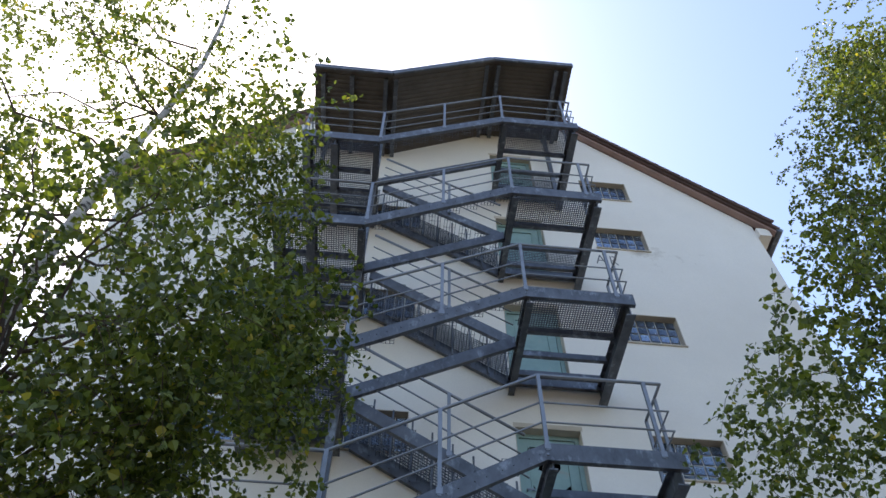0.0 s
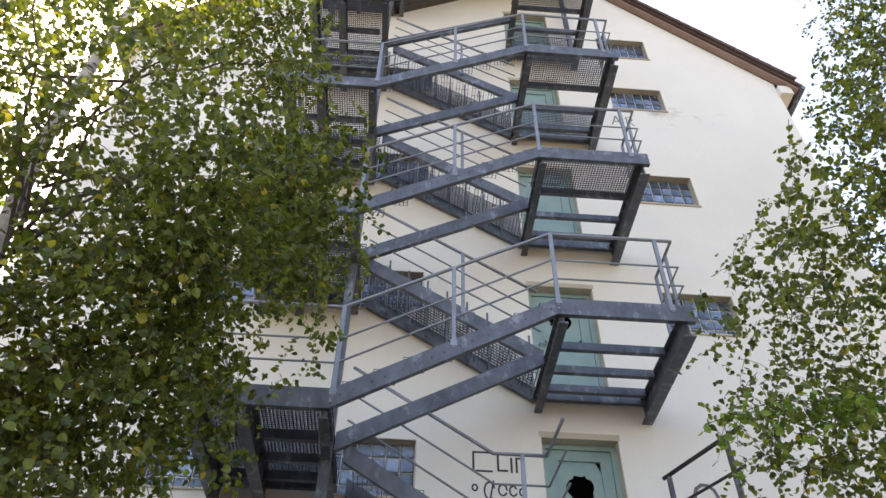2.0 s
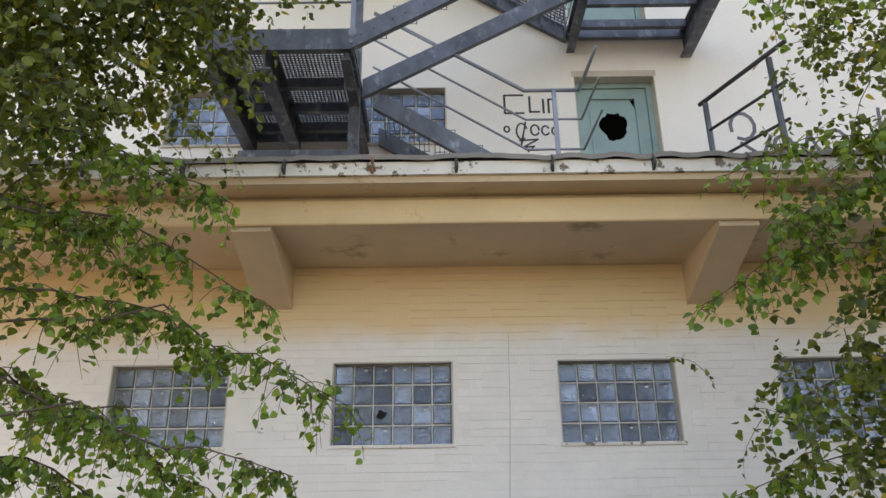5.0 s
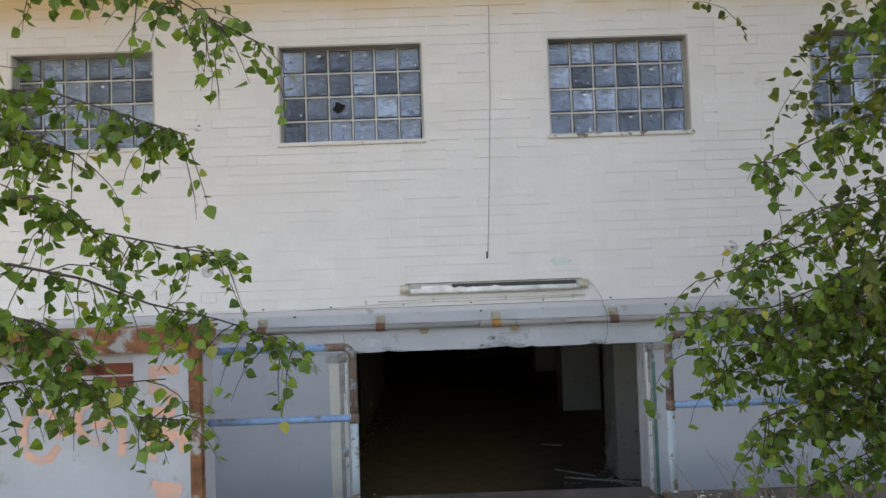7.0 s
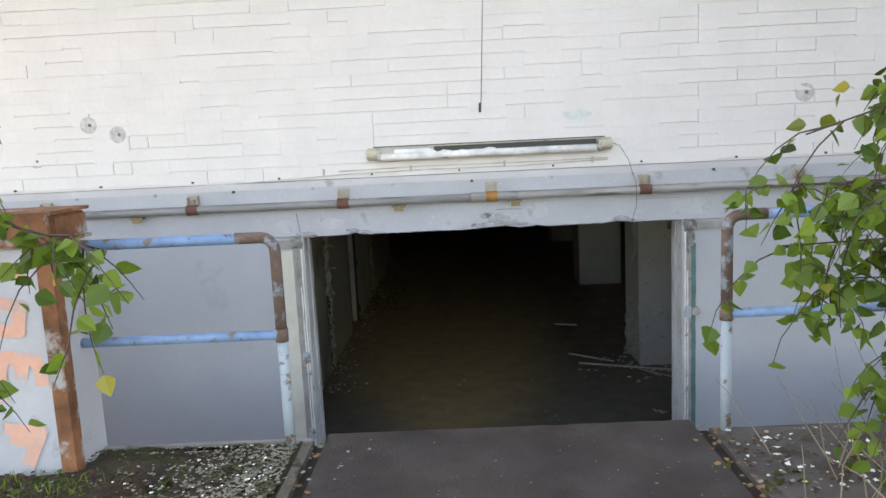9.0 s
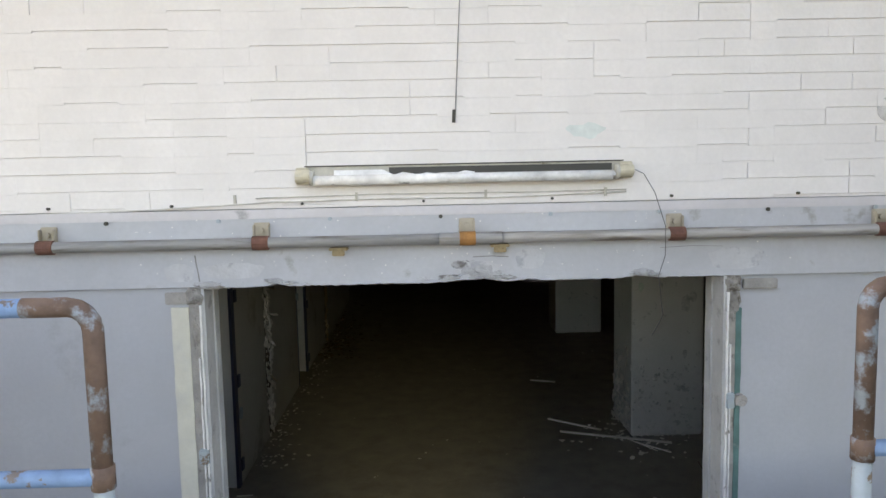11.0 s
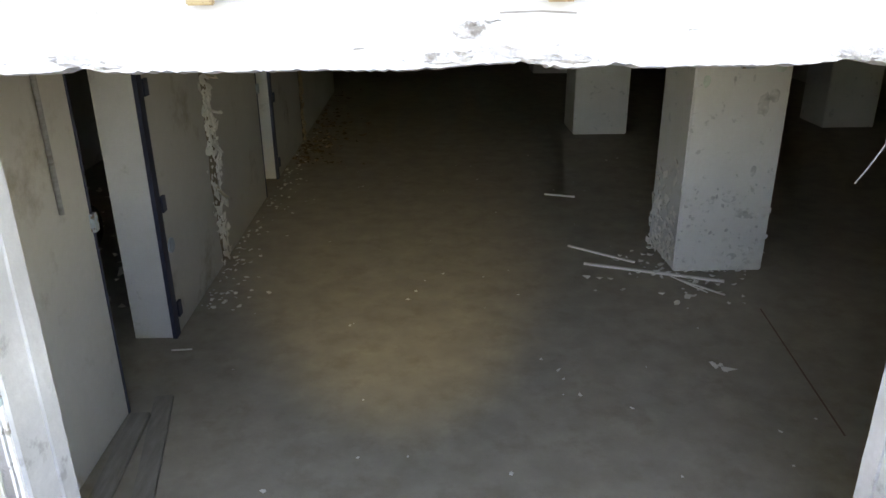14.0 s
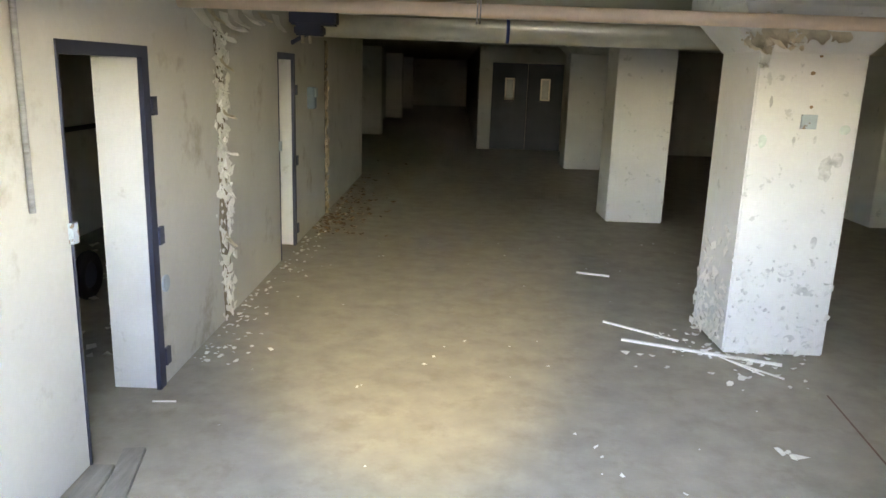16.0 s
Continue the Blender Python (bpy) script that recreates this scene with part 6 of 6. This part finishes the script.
class Leaves:
    """Many small folded leaves gathered in one mesh."""

    def __init__(self):
        self.v, self.f = [], []

    def leaf(self, p, d, size, rnd):
        d = d.normalized()
        s = d.cross(Vector((rnd.gauss(0, 1), rnd.gauss(0, 1), rnd.gauss(0, 1))))
        if s.length < 1e-3:
            return
        s = s.normalized()
        n = d.cross(s) * 0.12
        w = size * 0.44
        k = len(self.v)
        side = []
        for sg in (-1, 1):
            for along, wide in ((0.10, 0.55), (0.30, 1.0), (0.62, 0.70)):
                side.append(p + d * size * along + s * (sg * w * wide) + n * size * wide)
        self.v += [p, *side[:3], p + d * size, *reversed(side[3:])]
        self.f += [(k, k + 1, k + 2, k + 3, k + 4), (k, k + 4, k + 5, k + 6, k + 7)]

    def spray(self, twig, p, length, count, size, rnd, droop=0.5):
        """A drooping twig with leaves along it."""
        d = Vector((rnd.gauss(0, 1), rnd.gauss(0, 1), rnd.gauss(-0.15, 0.5))).normalized()
        pts = [p.copy()]
        for _ in range(4):
            d = (d + Vector((rnd.gauss(0, 0.15), rnd.gauss(0, 0.15), -droop * 0.4))).normalized()
            pts.append(pts[-1] + d * length / 4)
        if twig is not None:
            twig.tube(pts, 0.0035, 3, 0.0012)
        for i in range(count):
            t = (i + rnd.random()) / count * 3.999
            a = int(t)
            q = pts[a].lerp(pts[a + 1], t - a)
            out = Vector((rnd.gauss(0, 1), rnd.gauss(0, 1), rnd.gauss(-0.7, 0.6))).normalized()
            self.leaf(q + out * 0.012, out, size * rnd.uniform(0.65, 1.15), rnd)


def limb(a, b, rnd, n=7, sag=0.12, wob=0.06):
    a, b = Vector(a), Vector(b)
    pts = []
    L = (b - a).length
    for i in range(n + 1):
        t = i / n
        p = a.lerp(b, t) + Vector((0, 0, sag * L * math.sin(math.pi * t)))
        if 0 < i < n:
            p += Vector((rnd.gauss(0, wob), rnd.gauss(0, wob), rnd.gauss(0, wob))) * L * 0.35
        pts.append(p)
    return pts


def crown_mesh(name, lv, skin, ob, base, label):
    me = bpy.data.meshes.new(name)
    me.from_pydata([tuple(p) for p in lv.v], [], lv.f)
    me.materials.append(skin)
    crown = new(name, me)
    crown.parent, crown.location = ob, -base
    tagged(crown, label=label, kind="stuff")


def birch(name, base, top, low_tips, envelope, sprays, seed, label, leaf=0.06, edge=0.0, low=70, low_leaf=0.07):
    """A birch: leaning trunk, limbs to the crown, low hanging branches and sprays of leaves."""
    rnd = random.Random(seed)
    base, top = Vector(base), Vector(top)
    ob = empty(name, base, label=label, category="tree", group="birch trees")
    trunk = [base.lerp(top, i / 9) + Vector((0.12 * math.sin(i * 1.1), 0.1 * math.cos(i * 0.9), 0)) for i in range(10)]
    trunk[0] = base - Vector((0, 0, 0.1))
    part("trunk", Geo().tube(trunk, 0.09, 12, 0.02), BARK, ob, smooth=True)
    lv, low_lv, tw = Leaves(), Leaves(), Geo()

    def on_trunk(z):
        t = max(0.05, min(0.97, (z - base.z) / (top.z - base.z)))
        return base.lerp(top, t)

    for tip in low_tips:
        tip = Vector(tip)
        pts = limb(on_trunk(tip.z + rnd.uniform(0.0, 0.5)), tip, rnd, 9, 0.10)
        part("branch", Geo().tube(pts, 0.011, 5, 0.0025), TWIG, ob, smooth=True)
        for i in range(low):
            t = rnd.uniform(0.35, 1.0) * 8.999
            a = int(t)
            q = pts[a].lerp(pts[a + 1], t - a)
            low_lv.spray(tw, q, rnd.uniform(0.12, 0.40), rnd.randint(4, 8), low_leaf, rnd, 1.0)
    made = 0
    while made < sprays:
        z = rnd.uniform(*envelope[0])
        lo, hi, dens = envelope[1](z)
        if rnd.random() > dens:
            continue
        y = rnd.gauss(base.y + 0.1, 0.75)
        x = rnd.uniform(lo, hi)
        inside = (hi - x) if edge < 0 else (x - lo)
        if rnd.random() > min(1.0, 0.10 + (inside / max(0.01, abs(edge))) ** 1.5):
            continue
        if edge < 0 and z > 5.2 and x < -2.8 and rnd.random() < 0.64:
            continue
        n3 = noise.noise((x * 1.1, y * 1.1, z * 0.8 + seed))
        if n3 < (-0.22 if z < 4.6 else -0.05 if z < 6.4 else 0.07):
            continue
        p = Vector((x, y, z))
        if made % 150 == 0:
            c = on_trunk(z - rnd.uniform(0.5, 1.6))
            part("limb", Geo().tube(limb(c, p, rnd, 7, 0.05), 0.018, 5, 0.004), TWIG, ob, smooth=True)
        lv.spray(tw if made % 2 == 0 else None, p, rnd.uniform(0.2, 0.5), rnd.randint(7, 12), leaf, rnd, 0.7)
        made += 1
    # Crown shade and low-branch brightness come from the two leaf colours.
    crown_mesh("crown", lv, LEAF, ob, base, "birch leaves, crown shade put into a darker green")
    crown_mesh("low_foliage", low_lv, LEAF_LIT, ob, base, "leaves on hanging branches, painted lighter green as if lit")
    part("twig_mass", tw, TWIG, ob, kind="stuff")
    return ob


def left_env(z):
    pts = ((2.6, -2.6, 0.10), (3.6, -2.6, 0.12), (4.1, -2.4, 0.35), (4.65, -2.1, 0.75), (5.1, -1.8, 0.95), (6.0, -1.35, 1.0), (7.2, -1.15, 0.95), (8.6, -1.5, 0.62), (10.7, -2.3, 0.40), (13.6, -3.6, 0.34), (16, -4.4, 0.25))
    for (za, xa, da), (zb, xb, db) in zip(pts, pts[1:]):
        if z <= zb:
            t = max(0, (z - za) / (zb - za))
            return -6.6 - (0.2 * z if z > 8 else 0), xa + (xb - xa) * t, da + (db - da) * t
    return -7, -4.5, 0.3


def right_env(z):
    pts = ((0.6, 1.2, 0.45), (2.0, 1.15, 0.6), (3.0, 1.45, 0.7), (4.2, 1.7, 0.5), (5.2, 1.75, 0.8), (7.0, 2.0, 0.8), (9.0, 3.5, 0.7), (12, 5.0, 0.6), (15, 5.9, 0.5), (17.5, 6.8, 0.4))
    for (za, xa, da), (zb, xb, db) in zip(pts, pts[1:]):
        if z <= zb:
            t = max(0, (z - za) / (zb - za))
            return xa + (xb - xa) * t, 4.4 + 0.28 * z, da + (db - da) * t
    return 6.4, 9, 0.4


birch("birch_tree", (-3.35, -4.2, 0.0), (-4.3, -4.1, 16.0), [(-1.2, -3.2, 2.45), (-1.12, -3.1, 1.15), (-1.4, -3.2, 1.55), (-1.7, -2.9, 0.8), (-2.0, -3.2, 2.0), (-1.65, -3.4, 3.0), (-2.3, -3.3, 1.2), (-2.6, -3.0, 2.3), (-1.9, -3.6, 3.6), (-2.9, -3.4, 0.9), (-1.95, -3.3, 2.75), (-1.5, -3.3, 2.05), (-2.3, -3.3, 1.75), (-1.6, -3.35, 1.05), (-2.4, -3.5, 3.2)],
      ((2.6, 16.0), left_env), 8200, 11, "tall leaning birch with dense hanging green leaves", 0.062, -0.45, 58, 0.060)
birch("birch_tree", (4.4, -3.9, 0.0), (8.2, -3.8, 17.0), [(0.64, -2.72, 1.2), (0.86, -2.7, 0.85), (1.08, -2.6, 0.5), (1.05, -2.8, 1.9), (0.8, -3.6, 2.9), (1.3, -3.3, 2.4), (1.4, -2.7, 1.3), (1.5, -2.8, 0.75), (1.2, -3.9, 3.3), (1.8, -3.0, 2.2), (1.9, -2.9, 0.4), (0.95, -3.9, 3.6), (0.8, -2.75, 1.35), (1.15, -4.2, 4.6), (0.74, -2.72, 1.02), (0.92, -2.6, 1.12), (1.0, -2.7, 1.2), (1.2, -2.6, 1.0), (1.3, -2.5, 0.8), (1.1, -2.65, 0.65), (1.5, -2.5, 1.1), (1.7, -2.6, 0.9), (1.25, -2.8, 0.35), (1.5, -2.9, 0.55), (1.75, -2.7, 1.4), (2.0, -2.8, 1.1), (1.4, -2.95, 1.7), (1.0, -2.75, 1.45)],
      ((0.6, 17.0), right_env), 8800, 23, "birch with loose hanging green leaves beside the ramp", 0.064, 0.8, 88, 0.063)

rnd = random.Random(3)
g = Geo()
for _ in range(46):
    p = Vector((rnd.uniform(0.95, 2.0), rnd.uniform(-2.7, -1.85), 0.0))
    pts = [p]
    d = Vector((rnd.gauss(-0.1, 0.3), rnd.gauss(0, 0.25), 1)).normalized()
    for _ in range(4):
        d = (d + Vector((rnd.gauss(0, 0.2), rnd.gauss(0, 0.2), -0.05))).normalized()
        pts.append(pts[-1] + d * rnd.uniform(0.06, 0.16))
    g.tube(pts, 0.0035, 4, 0.001)
for _ in range(9):
    p = Vector((rnd.uniform(0.95, 1.7), rnd.uniform(-3.1, -2.5), 0.0))
    d = Vector((rnd.gauss(-0.2, 0.3), rnd.gauss(0, 0.25), 1)).normalized()
    pts = [p]
    for _ in range(6):
        d = (d + Vector((rnd.gauss(0, 0.22), rnd.gauss(0, 0.22), -0.04))).normalized()
        pts.append(pts[-1] + d * rnd.uniform(0.05, 0.10))
    g.tube(pts, 0.006, 5, 0.0015)
    for j in (2, 3, 4, 5):
        e = (d + Vector((rnd.gauss(0, 0.8), rnd.gauss(0, 0.6), 0.2))).normalized() * rnd.uniform(0.08, 0.22)
        g.tube([pts[j], pts[j] + e * 0.5 + Vector((0, 0, 0.02)), pts[j] + e], 0.003, 4, 0.001)
LITTER = mat("dead_leaf_litter", (0.11, 0.066, 0.036), 0.9, vary=0.4, scale=20, bump=0.5, island=0.5)
thing("leaf_litter", flakes(2300, lambda r: (Vector((r.uniform(-4.6, -1.05), min(-1.95, -1.95 - abs(r.gauss(0, 1.0))), 0.042)), up), 0.011, rnd), LITTER, label="brown leaf litter over the mossy ground", category="leaf litter", kind="stuff")
thing("leaf_litter", flakes(420, lambda r: (Vector((0.9 + abs(r.gauss(0, 0.6)), -1.78 - abs(r.gauss(0, 0.7)), 0.026)), up), 0.013, rnd), LITTER, label="brown leaf litter on the concrete apron", category="leaf litter", kind="stuff")
grass = Geo()
for _ in range(420):
    cx, cy = rnd.choice(((-2.0, -2.02), (-2.5, -2.0), (-2.05, -2.1), (-2.9, -2.02), (-3.5, -2.0)))
    p = Vector((cx + rnd.gauss(0, 0.16), min(-1.94, cy + rnd.gauss(0, 0.05)), 0.0))
    d = Vector((rnd.gauss(0, 0.45), rnd.gauss(-0.1, 0.35), 1)).normalized() * rnd.uniform(0.05, 0.14)
    w = Vector((rnd.gauss(0, 1), rnd.gauss(0, 1), 0)).normalized() * 0.0028
    e = d + Vector((d.x * 0.6, d.y * 0.6, -0.03))
    grass.add([p - w, p + w, p + d * 0.6 + w * 0.8, p + d * 0.6 - w * 0.8, p + e], [(0, 1, 2, 3), (3, 2, 4)])
thing("grass", grass, LEAF_LIT, label="thin grass tufts along the foot of the parapet", category="grass", kind="stuff")
thing("slab_grit", flakes(170, lambda r: (Vector((r.uniform(-0.85, 0.8), r.uniform(-3.6, -1.65), 0.031)), up), 0.0045, rnd), CONCRETE, label="fine grit scattered on the ramp slab", category="debris", kind="stuff")
thing("dry_stems", g, DRY, label="thin dry stems growing beside the ramp", category="weeds", kind="stuff")
lv = Leaves()
for _ in range(90):
    cx, cy = rnd.choice(((-1.55, -2.15), (-2.2, -2.1), (-3.0, -2.2), (1.4, -2.2), (2.2, -2.4), (-1.3, -2.6)))
    p = Vector((cx + rnd.gauss(0, 0.25), cy + rnd.gauss(0, 0.12), 0.01))
    for _ in range(3):
        lv.leaf(p, Vector((rnd.gauss(0, 0.6), rnd.gauss(0, 0.6), rnd.uniform(0.3, 1))), rnd.uniform(0.02, 0.06), rnd)
me = bpy.data.meshes.new("weeds")
me.from_pydata([tuple(p) for p in lv.v], [], lv.f)
me.materials.append(LEAF)
tagged(new("weeds", me), label="low green weeds on the mossy ground", category="weeds", kind="stuff")
thing("stone_crumbs", flakes(420, lambda r: (Vector((r.choice((-1.4, -1.2, 1.2, -1.3, -1.7, -2.2)) + r.gauss(0, 0.25), min(-1.78, -2.1 + r.gauss(0, 0.25)), 0.04)), up), 0.010, rnd), CONCRETE, label="pale stone crumbs on the ground", category="debris", kind="stuff")
thing("lichen_crust", flakes(2300, lambda r: (Vector((-1.0 - abs(r.gauss(0, 0.22)), min(-1.74, -2.2 + r.gauss(0, 0.34)), 0.046)), up), 0.0095, rnd), LICHEN, label="crusty pale lichen on the mossy apron", category="lichen", kind="stuff")
thing("moss_tufts", flakes(2200, lambda r: (Vector((r.uniform(-2.25, -1.03), min(-1.74, r.uniform(-3.6, -1.6)), 0.040)), up), 0.013, rnd), MOSS, label="small dark moss tufts on the apron", category="moss", kind="stuff")
thing("lichen_crumbs", flakes(110, lambda r: (Vector((-1.05 - abs(r.gauss(0, 0.25)), min(-1.76, -2.2 + r.gauss(0, 0.3)), 0.05)), up), 0.007, rnd), FLAKE, label="pale crumbs and lichen specks beside the ramp", category="debris", kind="stuff")
thing("white_crumbs", flakes(60, lambda r: (Vector((r.choice((1.12, 1.2, 1.45)) + r.gauss(0, 0.12), min(-1.75, -2.1 + r.gauss(0, 0.18)), 0.026)), up), 0.014, rnd), FLAKE, label="white plaster crumbs beside the ramp", category="debris", kind="stuff")
thing("fallen_leaves", flakes(70, lambda r: (Vector((r.choice((-0.9, 0.85, 0.85, 0.84)) + r.gauss(0, 0.03), r.uniform(-2.9, -1.68), 0.034)), up), 0.015, rnd), mat("dead_leaf", (0.30, 0.17, 0.07), 0.8, vary=0.3), label="dry brown leaves along the slab edges", category="leaves", kind="stuff")

# ---------------------------------------------------------------- bricks of the annex wall
wall_brick = bpy.data.objects["wall_brick"]
COURSE, UNIT, GAP = 0.0832, 0.25, 0.0085


def brick_mesh_of(w, kind, depth=0.0075):
    """A painted brick; kind says which of its joints the paint has filled (bed, right head)."""
    g = Geo()
    h, a = COURSE / 2, w / 2
    zb = -h + (GAP if kind[0] else 0.0003)
    xr = a - (0.004 if kind[1] else 0.0002)
    e, f = 0.0005 + 0.002 * kind[0], 0.002 * kind[1]
    g.v = [(-a, 0, zb), (xr, 0, zb), (xr, 0, h), (-a, 0, h), (-a, -depth, zb + e), (xr - f, -depth, zb + e), (xr - f, -depth, h), (-a, -depth, h)]
    g.f = [(4, 5, 6, 7), (0, 1, 5, 4), (1, 2, 6, 5), (2, 3, 7, 6), (3, 0, 4, 7)]
    return g


def in_window(xa, xb, z):
    for a, b in WINDOWS:
        if xb > a - 0.02 and xa < b + 0.02 and WZ0 - 0.05 < z < WZ1 + 0.01:
            return True
    return False


def brick_rows():
    rnd = random.Random(5)
    z, r = BAND + COURSE * 0.5 + 0.004, 0
    while z < 4.49:
        x = -6.0 - 0.125 * (r % 2)
        c = 0
        while x < 6.0:
            w = UNIT if (c + r) % 3 else UNIT / 2
            yield x + w / 2, z, w, rnd
            x += w
            c += 1
        z += COURSE
        r += 1


KINDS = ((0, 0), (1, 0), (0, 1), (1, 1))
data = {(w, k): brick_mesh_of(w, k).mesh("brick", WHITE_BRICK_PIECE) for w in (UNIT, UNIT / 2) for k in KINDS}
rest = Geo()
count = 0
for x, z, w, rnd in brick_rows():
    if in_window(x - w / 2, x + w / 2, z):
        continue
    worn = noise.noise((x * 0.8, z * 1.3, 11)) * 0.5
    kind = (int(rnd.random() < 0.52 + worn * 1.3), int(rnd.random() < 0.14 + worn * 0.5))
    jitter = 0.001 + 0.003 * noise.noise((x * 0.6, round(z / COURSE) * 5.1, 9)) + rnd.uniform(-0.0004, 0.0006)
    course = round(z / COURSE)
    tip = 0.030 * noise.noise((x * 0.5, course * 7.3, 2)) + rnd.gauss(0, 0.006)
    if abs(x) < 2.2 and z < 2.2 and count < 300:
        p = new("brick", data[w, kind])
        p.parent, p.location = wall_brick, (x, jitter, z)
        p.rotation_euler = (tip, rnd.uniform(-.004, .004), rnd.uniform(-.008, .008))
        count += 1
    else:
        b = brick_mesh_of(w, kind)
        dz = rnd.uniform(-0.001, 0.001)
        rest.add([(vx + x, vy + jitter + vz * tip, vz + z + dz) for vx, vy, vz in b.v], b.f)
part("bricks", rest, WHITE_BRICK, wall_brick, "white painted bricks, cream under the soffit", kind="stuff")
